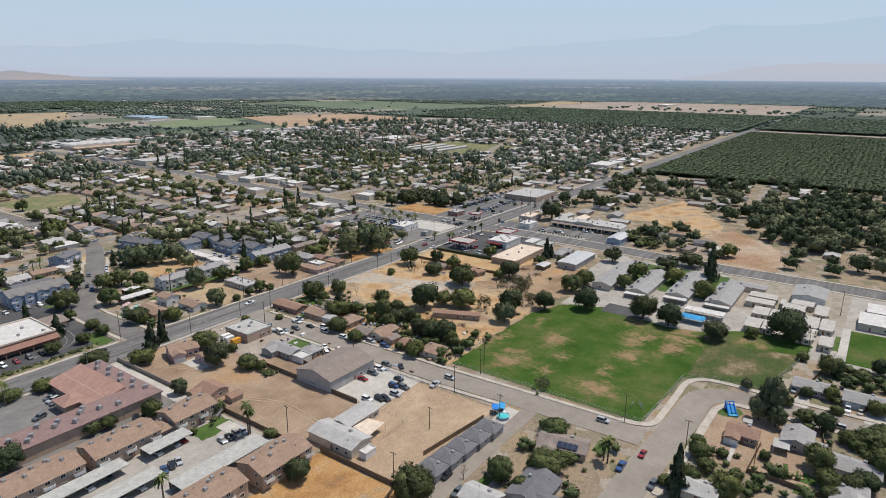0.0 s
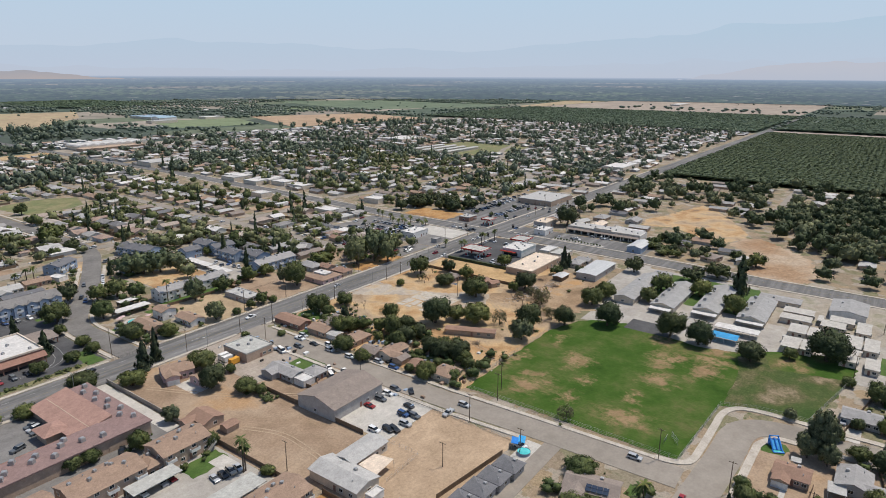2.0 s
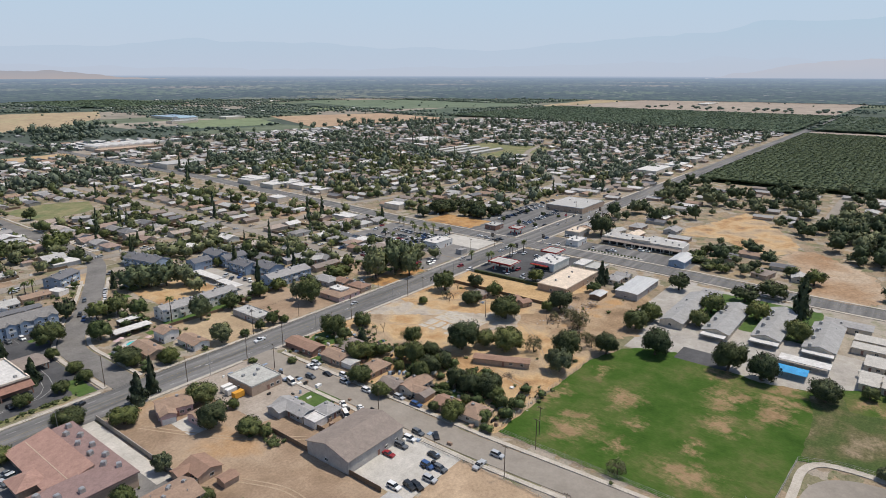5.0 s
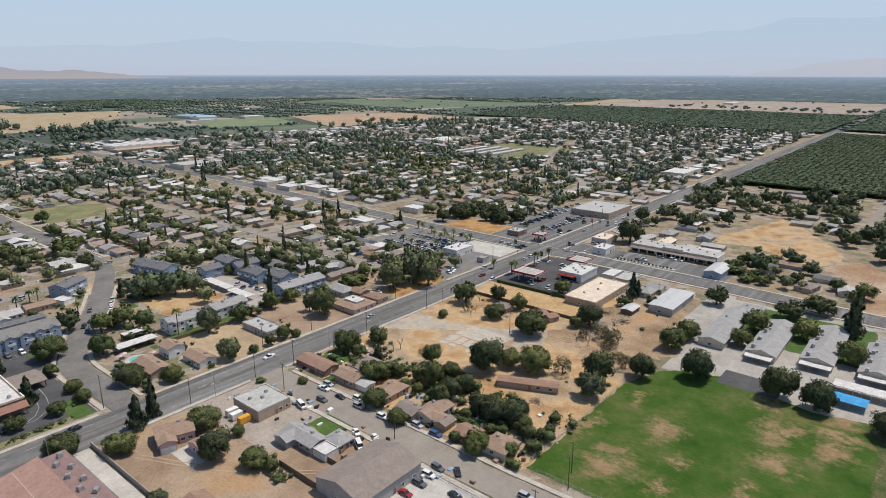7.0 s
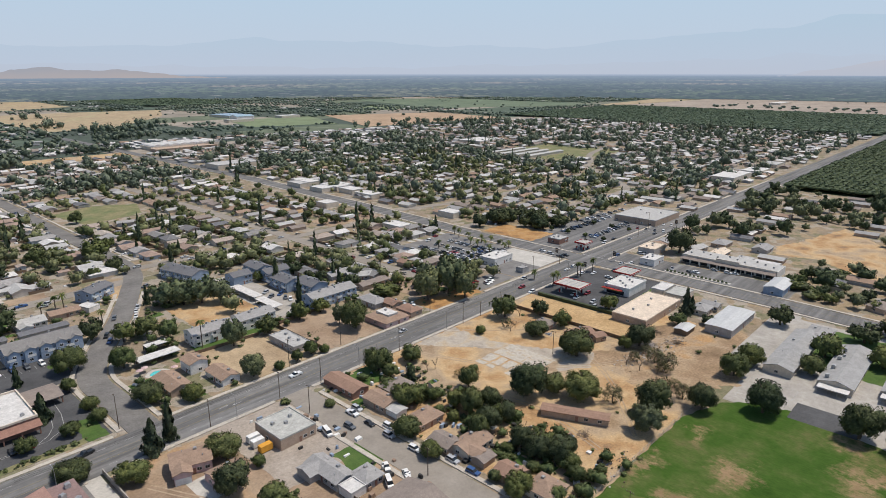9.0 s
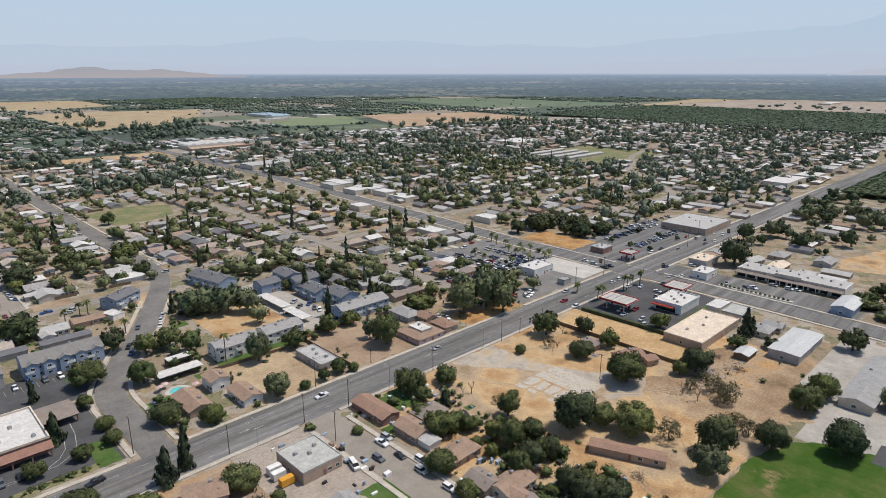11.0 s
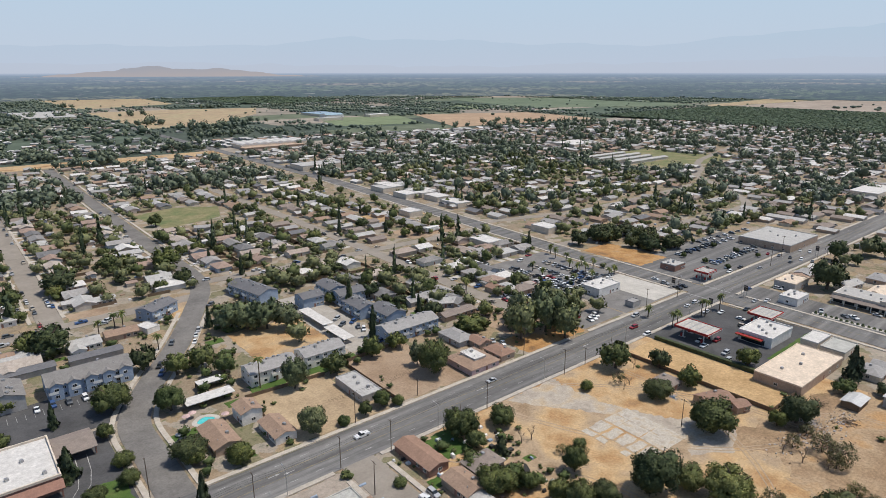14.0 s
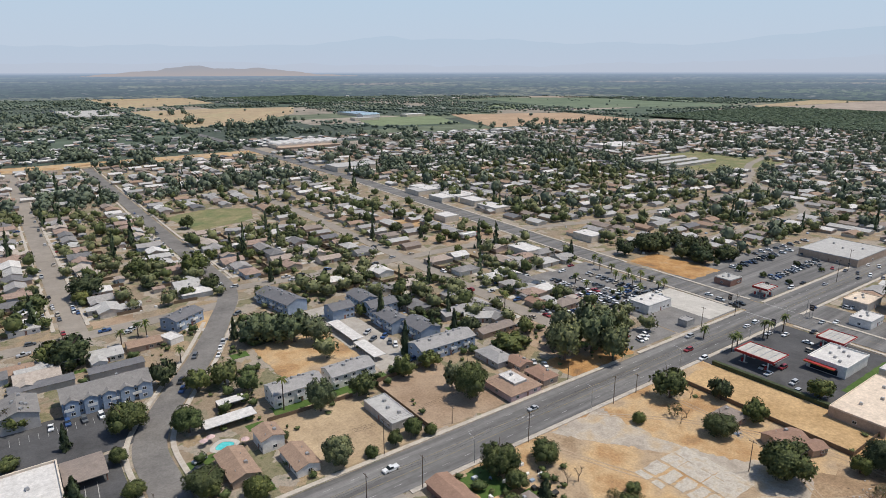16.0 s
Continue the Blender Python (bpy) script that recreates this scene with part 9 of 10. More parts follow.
wall_run("hedge", [(-79, -20), (-78, -66)], 1.8, 1.8, LEAF_D, "clipped dark green hedge", "hedge")
wall_run("board_fence", [(-262, -62), (-262, -90)], 1.8, 0.1, WOOD, "dark weathered board fence")
MESHWIRE = surface("fence_wire_grey", [(0.3, (0.3, 0.29, 0.27)), (0.7, (0.4, 0.39, 0.36))], 0.5, 3, rough=0.6)


def wire_fence(pts, h=1.8):
    ob = thing("wire_fence", pose(*pts[0], 0), "grey chain-link fence on steel posts", "fence")
    for (xa, ya), (xb, yb) in zip(pts, pts[1:]):
        n = max(2, int(math.hypot(xb - xa, yb - ya) // 3))
        for k in range(n):
            q = k / n
            part("post", Geo().tube((0, 0, 0), (0, 0, h), 0.05, 0.05, 5), MESHWIRE, ob, at=pose(xa + (xb - xa) * q - pts[0][0], ya + (yb - ya) * q - pts[0][1], 0))
        g = Geo()
        for z in (0.1, h * 0.35, h * 0.7, h):
            g.tube((xa - pts[0][0], ya - pts[0][1], z), (xb - pts[0][0], yb - pts[0][1], z), 0.035, 0.035, 4)
        part("rail", g, MESHWIRE, ob)


wire_fence([(-224.4, -133), (-224.4, -214.8), (-179, -217.3), (-174, -229)])
wire_fence([(-174, -229), (-172.8, -246), (-133, -254.8)])
wire_fence([(-152, -132), (-224, -131)])
wire_fence([(-246, -112), (-246, -172)])

# pavements and kerbs
for _p in ([(-900, -14), (-312, -14)], [(-303, -14), (-246, -14)], [(-229, -14.5), (-10, -15)], [(9, -15), (400, -16)],
           [(-900, 6), (-297, 6)], [(-279, 6), (-110, 5.6)], [(-96, 5.6), (-10, 5.4)], [(10, 5.4), (420, 4)],
           [(-244.5, -20), (-244.5, -135), (-242.5, -168)], [(-229.5, -20), (-229.5, -130), (-228.2, -165), (-227, -208)],
           [(-9.5, -20), (-12.5, -130), (-17.5, -200), (-19.5, -420)], [(9.5, -20), (6.5, -130), (1.5, -200), (-0.5, -420)],
           [(-9, 12), (-7, 100), (3, 250), (15, 470)], [(9, 12), (11, 76)], [(11, 96), (21, 250), (33, 470)],
           [(-302.2, 185), (-302.2, 760)], [(-287.5, 185), (-287.5, 760)], [(-221.5, 215), (-222.5, 360), (-220.5, 760)], [(-206, 215), (-207, 360), (-205, 760)]):
    pavement("pavement", _p)
for _s2 in (-1, 1):
    pavement("pavement", [(p.x, p.y) for p in curve([(-287 - _s2 * 7.2, 8), (-287 - _s2 * 7.2, 30), (-286 - _s2 * 7.2, 58 + _s2 * 1), (-272 - _s2 * 6.4, 86 + _s2 * 3.3), (-254 - _s2 * 6.4, 114 + _s2 * 3.3), (-234 - _s2 * 6.4, 152 + _s2 * 3)], 5)])
for _p in (curve([(-226.8, -208.2), (-225.6, -214), (-222, -218.2), (-212, -219), (-196, -219.2), (-184, -219.6), (-177, -223.5), (-174.8, -232), (-174.6, -247), (-174, -290)], 5), curve([(-262, -231), (-236, -233), (-205, -233.8), (-198, -234.4), (-192.6, -238), (-190.4, -245), (-190, -300)], 5)):
    pavement("pavement", [(p.x, p.y) for p in _p], 2.6)


# lane lines
def dashes(name, pts, off, w, dash=0.0, gap=0.0, material=PAINT):
    g = Geo()
    for (xa, ya), (xb, yb) in zip(pts, pts[1:]):
        ln, d = math.hypot(xb - xa, yb - ya), Vector((xb - xa, yb - ya)).normalized()
        n = Vector((-d.y, d.x))
        s = 0.0
        while s < ln:
            e = min(ln, s + (dash or ln))
            a, b = Vector((xa, ya)) + d * s + n * off, Vector((xa, ya)) + d * e + n * off
            q = n * w / 2
            g.add([(p.x, p.y, ROAD_Z + 0.006) for p in (a - q, b - q, b + q, a + q)], [(0, 1, 2, 3)])
            s = e + (gap if dash else 1)
    setting(name, g, material, "painted road line")


_m = [(-700, -4), (-60, -4.5), (-12, -4.6)]
_m2 = [(12, -4.6), (200, -5), (800, -6.4)]
for _line in (_m, _m2):
    dashes("trim_centre_line", _line, 1.7, 0.14, material=PAINT_Y)
    dashes("trim_centre_line", _line, -1.7, 0.14, material=PAINT_Y)
    dashes("trim_lane_line", _line, 5.2, 0.14, 3, 6)
    dashes("trim_lane_line", _line, -5.2, 0.14, 3, 6)
_c = [(0, -14), (0, -60), (-3, -130), (-8, -200), (-9.5, -400)]
dashes("trim_centre_line", _c, 0.2, 0.14, material=PAINT_Y)
dashes("trim_lane_line", _c, 3.8, 0.13, 3, 6)
_c = [(0.3, 14), (2, 100), (12, 250), (24, 470)]
dashes("trim_centre_line", _c, 0.2, 0.14, material=PAINT_Y)
for _x in (-10.5, 9):
    dashes("trim_stop_line", [(_x, -12), (_x, 4)], 0, 0.5)
for _k in range(12):
    dashes("trim_bay_line", [(-324 + _k * 2.8, 83), (-324 + _k * 2.8, 88)], 0, 0.12)
for _d in (0, 3.4):
    dashes("trim_drive_line", [(-303.4 - _d, 46), (-304 - _d, 36), (-305.6 - _d, 28), (-308.5 - _d, 23), (-313 - _d, 19.6), (-330, 18.6 + _d * 0.4)], 0, 0.2)
# arrows on the road
for _x, _y, _a in ((-261, -3.4, 0), (-256.6, -4.6, 180), (-174.6, -3.6, 0), (-171, -4.8, 180), (-110, -4, 180)):
    g = Geo()
    c2, s2 = math.cos(radians(_a)), math.sin(radians(_a))
    pts = [(-2, -0.12), (0.5, -0.12), (0.5, -0.5), (2, 0), (0.5, 0.5), (0.5, 0.12), (-2, 0.12)]
    g.add([(_x + c2 * px - s2 * py, _y + s2 * px + c2 * py, ROAD_Z + 0.006) for px, py in pts], [(0, 1, 5, 6), (2, 3, 4)])
    setting("trim_road_arrow", g, PAINT, "painted white turn arrow")

for _x in (-320, -262, -205, -150, -95, -40):
    street_lamp(_x, -14.6, 90)
for _x, _y in ((-10, 8), (10, -17), (-11, -17), (11, 8)):
    street_lamp(_x, _y, 45, 8)


# overhead lines between poles
def wires(pts, h, names=3):
    ob = thing("power_line", pose(*pts[0], 0), "thin dark overhead power lines", "power line")
    for w in range(names):
        c = bpy.data.curves.new("wire", "CURVE")
        c.dimensions, c.bevel_depth, c.bevel_resolution = "3D", 0.025, 0
        pts3 = []
        for (xa, ya), (xb, yb) in zip(pts, pts[1:]):
            for k in range(9):
                t = k / 8
                pts3.append((xa + (xb - xa) * t - pts[0][0], ya + (yb - ya) * t + (w - 1) * 0.9 - pts[0][1], h - 4 * 0.9 * t * (1 - t), 1))
        sp = c.splines.new("POLY")
        sp.points.add(len(pts3) - 1)
        for q, co in zip(sp.points, pts3):
            q.co = co
        c.materials.append(RUBBER)
        new("wire", c).parent = ob


wires([(-330, -15.3), (-275, -15.3), (-237, -15.6), (-200, -15.6), (-160, -15.6), (-118, -15.6), (-75, -15.8)], 10.9)
wires([(-236, 7.5), (-196, 7.8), (-158, 8), (-120, 8), (-85, 8)], 12.2)


# ---- landmarks of the far town ----
def packing_house():
    ob = thing("packing_house", pose(118, 830, 0), "long white packing house with rounded bay roofs", "warehouse")
    part("wall", Geo().box(-58, 58, -24, 24, 0, 6), W_CREAM, ob)
    for k in range(8):
        g, n = Geo(), 8
        x0 = -57 + k * 14.3
        v = []
        for y in (-24, 24):
            for i in range(n + 1):
                a = math.pi * i / n
                v.append((x0 + 7 - 7 * math.cos(a), y, 6 + 3.2 * math.sin(a)))
        g.add(v, [(i, i + 1, n + 2 + i, n + 1 + i) for i in range(n)] + [tuple(range(n, -1, -1)), tuple(range(n + 1, 2 * n + 2))])
        part("bay_roof", g, R_WHITE, ob)
    part("dock", Geo().box(-62, 40, -44, -24, 0, 4).box(-62.5, 40.5, -44.5, -23.8, 4, 4.4), W_TAN, ob)


packing_house()
house(530, 1348, 0, 52, 34, "gable", surface("roof_blue_metal", [(0.3, (0.3, 0.42, 0.5)), (0.7, (0.36, 0.48, 0.56))], 0.2, 2), W_WHITE, label="large hall with a pale blue metal roof", h=7, pitch=0.2, garage=False, cooler=False, name="hall", category="hall")
for _k in range(4):
    house(432, 322 + _k * 22, 0, 95 - 12 * (_k % 2), 11, "gable", R_LIGHT, W_CREAM, label="long pale-roofed wing of a far school", h=3.6, pitch=0.18, detail=0, name="school_wing", category="school building", group="far school wings")
for _x, _y, _l, _w in ((44, 268, 26, 16), (48, 300, 22, 16), (50, 330, 30, 18), (46, 378, 34, 16), (54, 525, 40, 20), (-30, 585, 26, 18), (-12, 262, 16, 14), (36, 150, 18, 14), (-28, 150, 20, 14)):
    house(_x, _y, 90, _l, _w, "flat", R_WHITE, W_CREAM, label="flat white-roofed shop beside the cross road", h=4.6, detail=0, garage=False, name="shop", category="shop", group="shops along the cross road")
_s = thing("truck", pose(-34, 204, 0.1, 0, 0, 5), "white semi-trailer truck with a red cab", "truck")
part("trailer", Geo().box(-6.5, 6.5, -1.25, 1.25, 1.1, 4), TRIM_W, _s)
part("cab", Geo().box(7, 9.6, -1.2, 1.2, 0.6, 3.4, 0.15), RED, _s)
for _k in (-5.2, -4, 5.5, 8.6):
    for _q in (-1.05, 1.05):
        part("wheel", WHEEL, None, _s, at=pose(_k, _q, 0.45))
lot("lot_truck", -60, -8, 196, 224, DIRT, "bare dirt truck yard", 0.047)
lot("lot_dry_far", -50, 2, 258, 286, STRAW, "dry golden lot in the town", 0.051)
# cars of the sales lot and car parks
for _k in range(48):
    car(-94 + (_k % 12) * 4.1 + rnd.uniform(-0.4, 0.4), 48 + (_k // 12) * 7.5 + rnd.uniform(-0.4, 0.4), 90 + rnd.choice((0, 180)), rnd.choice(("sedan", "suv", "suv", "pickup")))
for _k in range(22):
    car(54 + (_k % 11) * 5 + rnd.uniform(-1, 1), 22 + (_k // 11) * 26, 90 + rnd.choice((0, 180)))
for _k in range(12):
    tree("small0", -96 + _k * 4.6, 44 + (_k * 7) % 30, rnd.uniform(2.5, 4), rnd.uniform(3, 4.5), "small ornamental tree in a car lot")

# warehouses out on the plain
for _x, _y, _l, _w, _roof, _lab in ((-70, 1850, 130, 290, R_LIGHT, "huge grey warehouse among fields"), (548, 1440, 70, 110, METAL_BLUE, "large shed with a blue metal roof"), (640, 1300, 60, 34, R_WHITE, "white farm shed among trees"), (470, 1260, 70, 26, R_LIGHT, "pale farm shed among trees"), (2350, 520, 150, 40, R_WHITE, "white farm buildings on ploughed land"), (60, 560, 60, 34, R_LIGHT, "pale flat-roofed store among houses"), (402, 40, 60, 26, R_WHITE, "white flat-roofed shop row beside the main road"), (470, 34, 40, 22, R_WHITE, "white flat-roofed shop beside the main road"), (545, 36, 34, 20, R_LIGHT, "pale flat-roofed shop beside the main road"), (45, 330, 40, 22, R_WHITE, "white flat-roofed store beside the cross road"), (48, 372, 44, 24, R_LIGHT, "pale flat-roofed store beside the cross road"), (505, 505, 60, 50, R_WHITE, "far school hall with a white roof")):
    house(_x, _y, 0, _l, _w, "flat", _roof, W_CREAM, label=_lab, h=6 if _l > 50 else 4.5, detail=0, garage=False, cooler=False, name="warehouse" if _l > 50 else "store", category="warehouse" if _l > 50 else "store")

# fences, shade sail and sheds of the south gardens
wall_run("board_fence", [(-215, -252), (-234, -251), (-234, -261), (-235, -269), (-226, -290)], 1.7, 0.1, WOOD, "dark weathered board fence round a garden")
wall_run("board_fence", [(-173, -257), (-128, -266)], 1.7, 0.1, WOOD, "dark weathered board fence behind houses")
wall_run("board_fence", [(-192, -268), (-214, -271), (-226, -272)], 1.7, 0.1, WOOD, "dark weathered board fence between gardens")
for _x, _y, _l, _w in ((-252, -239, 6, 5), (-214, -258, 6, 5), (-205, -246, 3, 3)):
    _s = thing("patio_cover", pose(_x, _y, 0, 0, 0, 4), "pale flat patio cover on thin posts", "patio cover")
    part("roof", Geo().slab([(-_l / 2, -_w / 2, 2.5), (_l / 2, -_w / 2, 2.6), (_l / 2, _w / 2, 2.6), (-_l / 2, _w / 2, 2.5)], 0.12), R_LIGHT, _s)
    for _a in (-1, 1):
        for _b in (-1, 1):
            part("post", Geo().box(_a * (_l / 2 - 0.3) - 0.06, _a * (_l / 2 - 0.3) + 0.06, _b * (_w / 2 - 0.3) - 0.06, _b * (_w / 2 - 0.3) + 0.06, 0, 2.4), TRIM_W, _s)
for _x, _y, _l in ((-228, -257, 8), (-226, -261, 8), (-224, -265, 8)):
    _s = thing("garden_bed", pose(_x, _y, 0, 0, 0, 8), "narrow timber-edged vegetable bed", "garden bed")
    part("edging", Geo().box(-_l / 2, _l / 2, -0.7, -0.6, 0, 0.25).box(-_l / 2, _l / 2, 0.6, 0.7, 0, 0.25).box(-_l / 2, -_l / 2 + 0.1, -0.6, 0.6, 0, 0.25).box(_l / 2 - 0.1, _l / 2, -0.6, 0.6, 0, 0.25), WOOD, _s)
    part("soil", Geo().box(-_l / 2 + 0.1, _l / 2 - 0.1, -0.6, 0.6, 0, 0.18), LAWN if _y > -262 else DIRT, _s)
lot("lot_driveway_south", -178, -168, -262, -257, CONCRETE_W, "pale concrete driveway of a house", 0.0715)
lot("lot_driveway_south_east", -178, -165, -290, -280, CONCRETE_W, "pale concrete driveway of a house", 0.0725)


# rubble and brush heaps of the cleared plot
def heap(x, y, r, n, material, label, seed):
    g, q = Geo(), random.Random(seed)
    for _ in range(2 * n):
        a, d = q.uniform(0, 6.28), r * abs(q.gauss(0, 0.45))
        s, z = q.uniform(0.1, 0.4) * (1.3 - d / r), q.uniform(0, 0.35) * (1 - d / r)
        cx, cy = x + d * math.cos(a), y + d * math.sin(a)
        e = Vector((math.cos(a * 3), math.sin(a * 3), q.uniform(-0.2, 0.5))) * s
        g.tube((cx - e.x, cy - e.y, z), (cx + e.x, cy + e.y, z + 0.15 + abs(e.z)), s * 0.35, s * 0.25, 4)
    tagged(new("debris_heap", g.mesh("debris_heap", material)), label, "debris", "", "stuff")


heap(-100, -96, 9, 190, W_GREY, "grey broken concrete and rubble on bare earth", 1)
heap(-90, -104, 7, 150, DRYTWIG, "heap of dry brush on bare earth", 2)
heap(-84, -92, 6, 110, DRYTWIG, "heap of dry brush and boards", 3)
heap(-112, -106, 5, 80, W_BRICK, "scattered broken bricks", 4)
heap(-122, -55, 4, 60, W_BLUE, "pile of pale blue sheeting and junk", 5)
heap(-186, -112, 6, 110, DRYTWIG, "dry brush beside the long shed", 6)
heap(-196, -108, 5, 90, W_GREY, "junk and boards behind a garden", 7)
heap(-205, -90, 6, 120, WOOD, "stacked timber and junk in a back yard", 8)

# above-ground pool, tarpaulins and the ball backstop
_s = thing("round_pool", pose(-250.5, -172.5, 0.05), "round above-ground pool with a blue liner", "pool")
part("pool_wall", Geo().tube((0, 0, 0), (0, 0, 1.1), 2.2, 2.2, 20, False), W_BLUE, _s)
part("water", Geo().tube((0, 0, 0.85), (0, 0, 0.95), 2.15, 2.15, 20), WATER, _s)
for _x, _y, _m in ((-246.5, -169.5, CYAN), (-248.5, -168, BLUE)):
    _s = thing("tarpaulin_shelter", pose(_x, _y, 0.05, 0, 0, 25), "blue tarpaulin shelter on thin poles", "shelter")
    part("tarpaulin", Geo().slab([(-2, -1.2, 2.2), (2, -1.2, 2.3), (2, 1.2, 2.5), (-2, 1.2, 2.4)], 0.05), _m, _s)
    for _a in (-1.8, 1.8):
        for _b in (-1, 1):
            part("pole", Geo().tube((_a, _b, 0), (_a, _b, 2.2), 0.04), STEEL, _s)
_s = thing("ball_backstop", pose(-213.5, -210.5, 0, 0, 0, 40), "low grey pipe backstop on the grass", "backstop")
for _k in range(5):
    part("post", Geo().tube((-2.4 + _k * 1.2, 0, 0), (-2.4 + _k * 1.2, 0, 2.4), 0.05), STEEL, _s)
for _k in range(3):
    part("rail", Geo().tube((-2.4, 0, 0.7 + _k * 0.8), (2.4, 0, 0.7 + _k * 0.8), 0.04), STEEL, _s)

# small clutter of the yards: bins, boxes, furniture, trailers
for _m, _seed, _lab in ((TRIM_W, 21, "white bins, boxes and garden furniture in yards"), (W_BLUE, 22, "blue bins and tarpaulins in yards"), (DARK, 23, "dark bins, tyres and junk in yards"), (R_TAN, 24, "brown boxes and boards in yards")):
    g, q = Geo(), random.Random(_seed)
    for _ in range(260):
        _x, _y = q.uniform(-300, 330), q.uniform(60, 420)
        if q.random() < 0.25:
            _x, _y = q.uniform(-260, -190), q.uniform(-130, -20)
        if clear_of(_x, _y, STREETS + BUILT[:1] + BUILT[4:] + [(-300, -205, 60, 190), (-240, -228, -215, 0), (10, 46, 48, 98)]):
            a, b, c = q.uniform(0.3, 1.3), q.uniform(0.3, 0.9), q.uniform(0.4, 1.5)
            g.box(_x - a, _x + a, _y - b, _y + b, 0, c, 0.08)
    tagged(new("yard_clutter", g.mesh("yard_clutter", _m)), _lab, "clutter", "", "stuff")

# wire fence round the play yard, garden shed, solar panels and a painted court
_s = thing("wire_fence", pose(-272, -129, 0), "thin grey wire fence on steel posts", "fence")
for (_xa, _ya), (_xb, _yb) in (((0, 0), (0, -16)), ((0, -16), (-17, -17))):
    _n = int(math.hypot(_xb - _xa, _yb - _ya) // 2.6)
    for _k in range(_n + 1):
        _u = _k / _n
        part("post", Geo().tube((_xa + (_xb - _xa) * _u, _ya + (_yb - _ya) * _u, 0), (_xa + (_xb - _xa) * _u, _ya + (_yb - _ya) * _u, 1.6), 0.04, 0.04, 5), STEEL, _s)
    for _z in (0.3, 0.95, 1.55):
        part("rail", Geo().tube((_xa, _ya, _z), (_xb, _yb, _z), 0.02, 0.02, 4), STEEL, _s)
lot("court_painted", -315, -309.3, -101, -93, CONCRETE_W, "pale concrete court with worn paint", 0.0755)
_s = thing("solar_array", pose(-256.6, -199, 3.5, 0, 0, -78), "row of dark blue solar panels on a roof", "solar panels")
for _k in range(8):
    part("panel", Geo().slab([(-1.6 + _k % 4 * 1.7, -3.6 + _k // 4 * 1.2, -0.1 + _k // 4 * 0.4), (-0.02 + _k % 4 * 1.7, -3.6 + _k // 4 * 1.2, -0.1 + _k // 4 * 0.4), (-0.02 + _k % 4 * 1.7, -2.5 + _k // 4 * 1.2, 0.26 + _k // 4 * 0.4), (-1.6 + _k % 4 * 1.7, -2.5 + _k // 4 * 1.2, 0.26 + _k // 4 * 0.4)], 0.06), SOLAR, _s)

for _k, _p in enumerate(("red", "black", "grey", "red", "white", "silver")):
    car(-318 - _k * 5.1, 20.5, 90, "sedan" if _k % 2 else "suv", paint=CAR_PAINTS[_p])


# ---- planting of the near gardens ----
LINES = ((MAIN, 12.5), (CROSS, 11), (FORK, 8.5), (SIDE, 9), ([(-226, 175), (-290, 171), (-700, 158)], 8), ([(-294, 168), (-295, 760)], 8), ([(-214, 197), (-150, 190), (-101, 190), (10, 186)], 7), ([(-103, 40), (-101, 190), (-99, 300)], 7), ([(-330, -225), (-215, -225), (-190, -228), (-184, -250), (-184, -420)], 10), ([(-231, -178), (-330, -178)], 5))
BARE_PLOTS = [(-246, -203, 8, 50), (-175, -128, 8, 40), (-420, -297, 9, 100), (-196, -172, 10, 50), (-175, -60, -132, -14), (-232, -196, 68, 110), (-306, -276, -132, -66), (-303, -245, -167, -108), (-226, -112, -262, -133), (-128, -16, -330, -136), (-196, -176, 58, 140), (-62, -8, 8, 120), (-400, -308, -130, -14), (-300, -262, 50, 66), (-222, -204, 10, 46), (-345, -304, -200, -134), (-276, -242, -62, -15), (-110, -8, -84, -14), (-96, -62, 8, 32)]


def free(x, y, gap):
    if any(x0 - gap < x < x1 + gap and y0 - gap < y < y1 + gap for x0, x1, y0, y1 in BARE_PLOTS):
        return False
    if any(math.hypot(x - hx, y - hy) < hr + gap for hx, hy, hr in PLACED):
        return False
    for line, half in LINES:
        for (xa, ya), (xb, yb) in zip(line, line[1:]):
            u = max(0.0, min(1.0, ((x - xa) * (xb - xa) + (y - ya) * (yb - ya)) / ((xb - xa) ** 2 + (yb - ya) ** 2 + 1e-9)))
            if math.hypot(x - xa - u * (xb - xa), y - ya - u * (yb - ya)) < half + gap * 0.6:
                return False
    return True


_q = random.Random(77)
_small, _near, _lawns = [], [], Geo()
for _x0, _x1, _y0, _y1, _n in ((-300, -8, 9, 150, 900), (-234, -190, -132, -16, 260), (-300, -188, -300, -180, 420), (-170, -130, -330, -258, 160)):
    for _ in range(_n):
        _x, _y = _q.uniform(_x0, _x1), _q.uniform(_y0, _y1)
        _w = _q.choice((0.9, 1.2, 1.6, 2.2, 3.0, 4.5, 6.0))
        if not free(_x, _y, _w * 0.35):
            continue
        (_near if _w > 2.6 else _small).append((_x, _y, _w, _w * _q.uniform(0.7, 1.0)))
        if _w < 1.0 and free(_x, _y, 3.2):
            _a = _q.uniform(2, 4)
            _lawns.plate(ragged([(_x - _a, _y - _a * 0.7), (_x + _a, _y - _a * 0.7), (_x + _a, _y + _a * 0.7), (_x - _a, _y + _a * 0.7)], 0.4, len(_small)), -0.2, 0.082 + 0.0004 * (len(_small) % 20))
for _ in range(70):
    _x = _q.uniform(-345, -298)
    _small.append((_x, _q.uniform(9.6, 12.2) if _x < -303 else _q.uniform(10, 25), _q.uniform(0.8, 2.2), _q.uniform(0.7, 1.6)))
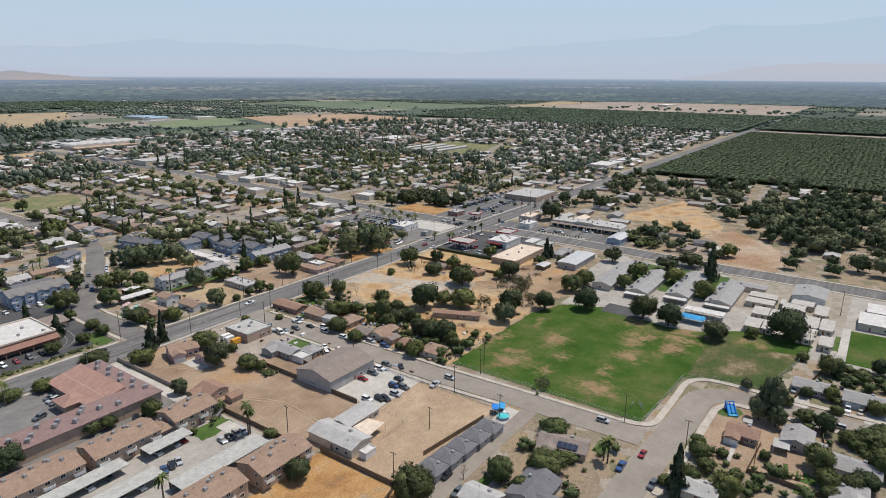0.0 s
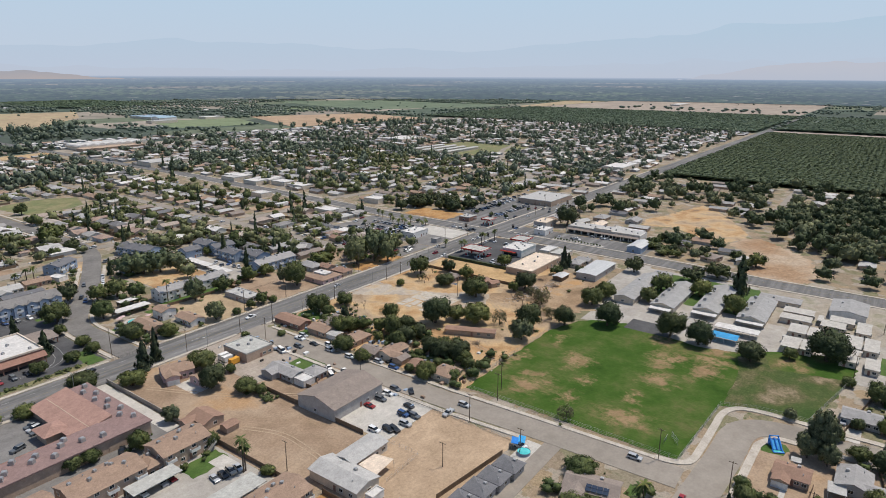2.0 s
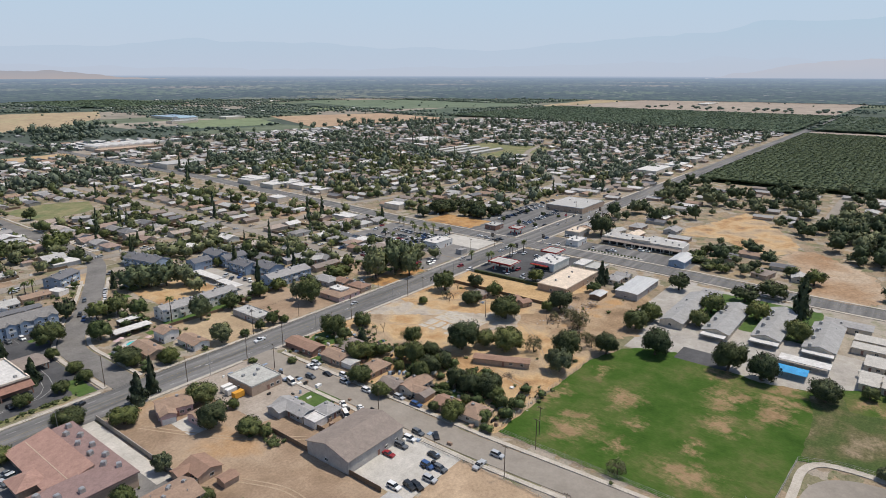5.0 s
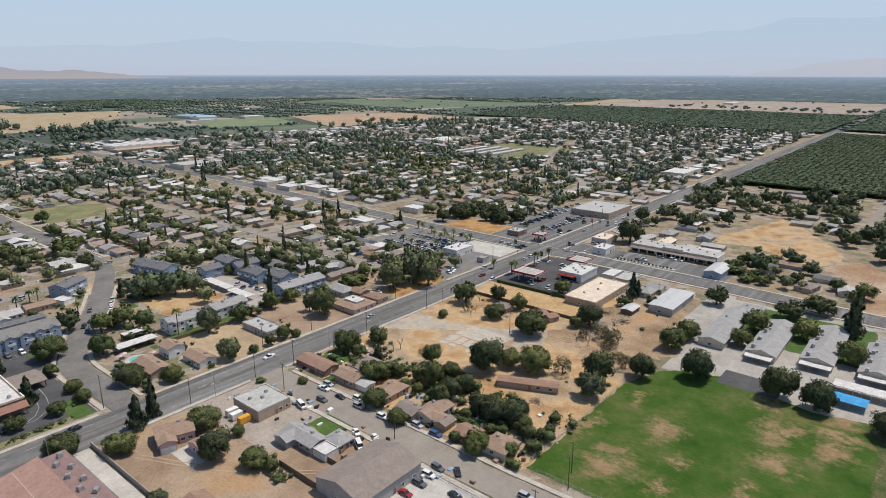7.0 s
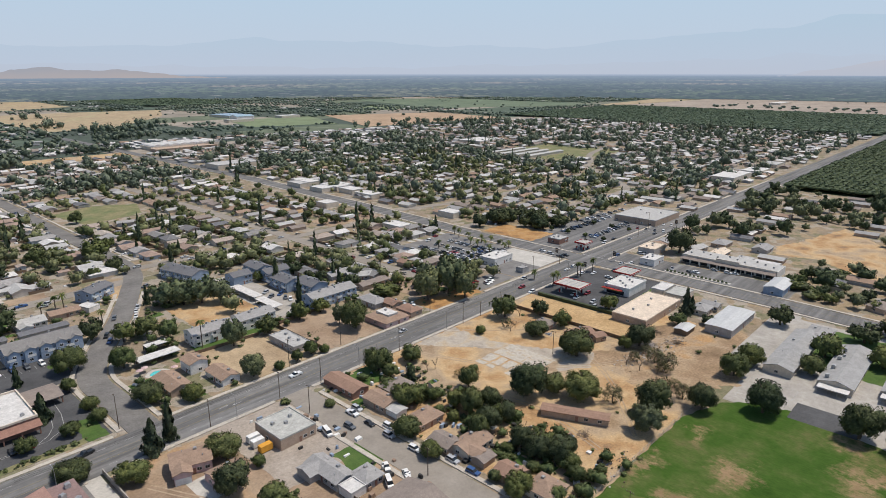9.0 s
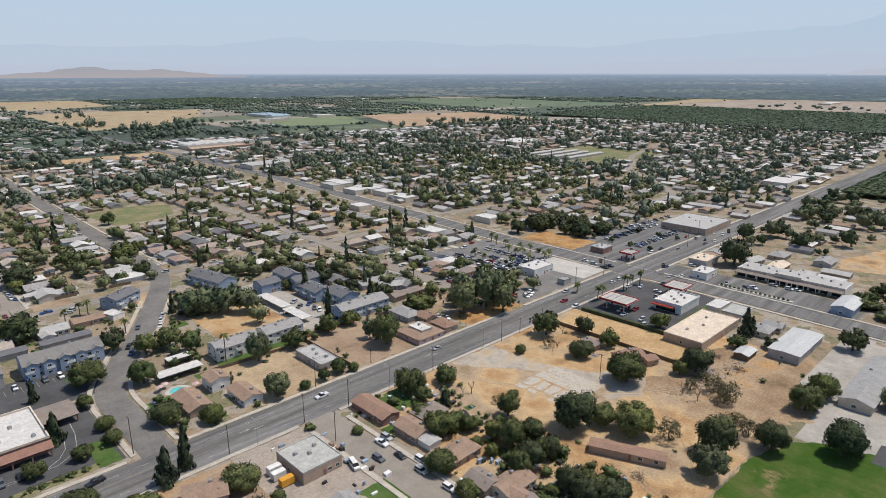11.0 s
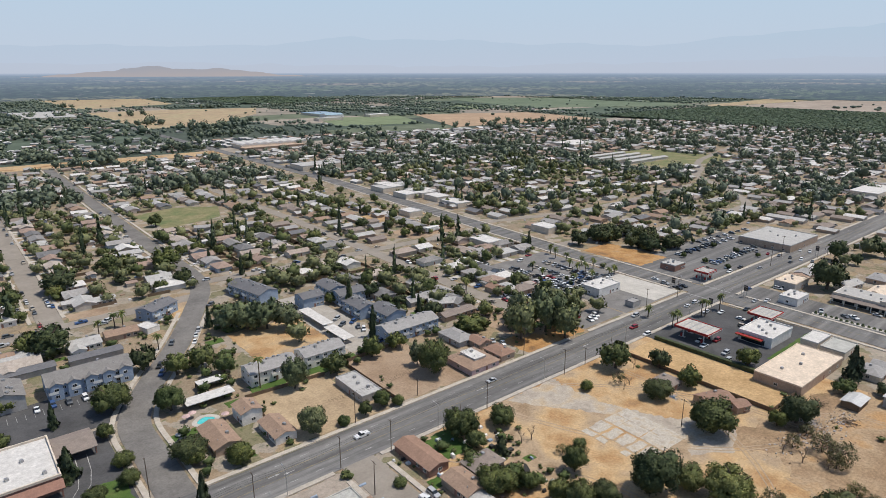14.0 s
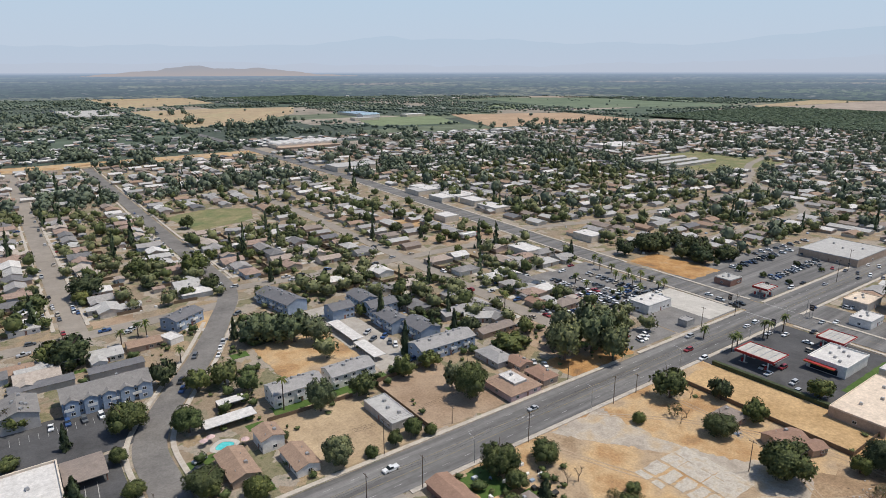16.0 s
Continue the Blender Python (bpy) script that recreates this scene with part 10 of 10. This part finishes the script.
for _x, _y, _n, _r in ((-276, -65, 26, 5), (-277, -76, 14, 3), (-243.4, -17.6, 9, 1.6), (-283, -196, 12, 3), (-214, -99, 20, 4), (-207, -76, 16, 4)):
    for _ in range(_n):
        _small.append((_q.gauss(_x, _r * 0.5), _q.gauss(_y, _r * 0.5), _q.uniform(1.2, 3.0), _q.uniform(1.0, 2.6)))
forest("garden_shrubs_near", _small, SHRUB_CROWN, LEAF, "green shrubs and hedges round the houses")
forest("garden_trees_near", _near, LOW_CROWN, LEAF, "small leafy garden trees round the houses")
setting("lawn_patches", _lawns, LAWN, "small green lawns of the gardens")

# rubble and cut brush on the dry lot
_q = random.Random(91)
for _m, _lab in ((W_GREY, "broken grey concrete rubble strewn on the dry lot"), (WOOD, "heaped dark boards and cut brush on the dry lot")):
    g = Geo()
    for _cx, _cy, _n in ((-119, -97, 60), (-106, -101, 70), (-90, -102, 70), (-111, -107, 30), (-205, -100, 30), (-196, -128, 30)):
        for _ in range(_n):
            _x, _y, _a = _q.gauss(_cx, 5.5), _q.gauss(_cy, 2.4), _q.uniform(0.1, 0.42)
            g.box(_x - _a, _x + _a, _y - _a * _q.uniform(0.2, 1), _y + _a * _q.uniform(0.2, 1), 0, _q.uniform(0.1, 0.4), 0.04)
    tagged(new("rubble", g.mesh("rubble", _m)), _lab, "rubble", "", "stuff")
# planted strip before the shop row
_s = thing("planter", pose(12.5, -53, 0), "kerbed strip of dark shrubs before the shop row", "planter")
part("kerb", Geo().box(-1.4, 1.4, -40, 0, 0, 0.2), CONCRETE_W, _s)
for _k in range(16):
    part("shrub", Geo().tube((_q.uniform(-0.5, 0.5), -1.5 - _k * 2.4, 0.15), (_q.uniform(-0.4, 0.4), -1.5 - _k * 2.4, _q.uniform(0.8, 1.6)), 0.9, 0.35, 9), LEAF_D, _s)

# deck of a low house, annexes of the large store, carports and palms of the car lot
_s = thing("roof_deck", pose(-161.5, 15.5, 0), "raised white flat deck on a hipped roof", "roof deck")
part("deck", Geo().box(-3.2, 3.2, -4.6, 4.6, 3.5, 4.5).box(-3.4, 3.4, -4.8, -4.6, 4.4, 4.7).box(-3.4, 3.4, 4.6, 4.8, 4.4, 4.7), R_WHITE, _s)
part("rooftop_cooler", COOLER, None, _s, at=pose(0.5, 1.5, 4.5))
part("roof_vent", VENT, None, _s, at=pose(-1.5, -2.5, 4.5))
house(-28.8, -69.8, 0, 14.5, 7.2, "flat", R_WHITE, W_CREAM, h=4, garage=False, detail=1, label="white flat-roofed annex behind the large store", name="store_annex", category="store")
house(-29, -79.5, 0, 15, 10, "flat", R_PALE, W_CREAM, h=3.4, garage=False, detail=1, label="pale flat-roofed annex behind the large store", name="store_annex", category="store")
for _x, _y0, _y1 in ((-191, 87, 113), (-192, 66, 85)):
    _s = thing("carport", pose(_x, _y0, 0), "long open carport with a white flat roof", "carport")
    part("roof", Geo().box(-2.9, 2.9, 0, _y1 - _y0, 2.6, 2.85), R_WHITE, _s)
    for _k in range(6):
        part("post", Geo().box(-2.5, -2.35, 0.4 + _k * (_y1 - _y0 - 1) / 5, 0.55 + _k * (_y1 - _y0 - 1) / 5, 0, 2.6), STEEL, _s)
for _x, _y, _h in ((-26, 75, 9), (-27, 68, 8), (-25, 63.5, 9), (-15, 96, 10), (-15, 87, 8), (-50, 76, 7), (-16.5, 52, 6), (-12, 51.5, 7), (-44, 57, 7), (-32, 53, 8), (-10, 105, 9), (-47, 87, 8), (-14, 66, 9), (-14, 75, 8)):
    palm(_x, _y, _h * 0.72, 2.4)
for _k in range(34):
    car(-54 + (_k % 3) * 13 + rnd.uniform(-0.5, 0.5), 52 + (_k // 3) * 4.2, rnd.choice((0, 0, 180)), paint=CAR_PAINTS[rnd.choice(("white", "white", "silver", "silver", "grey", "black", "beige"))])
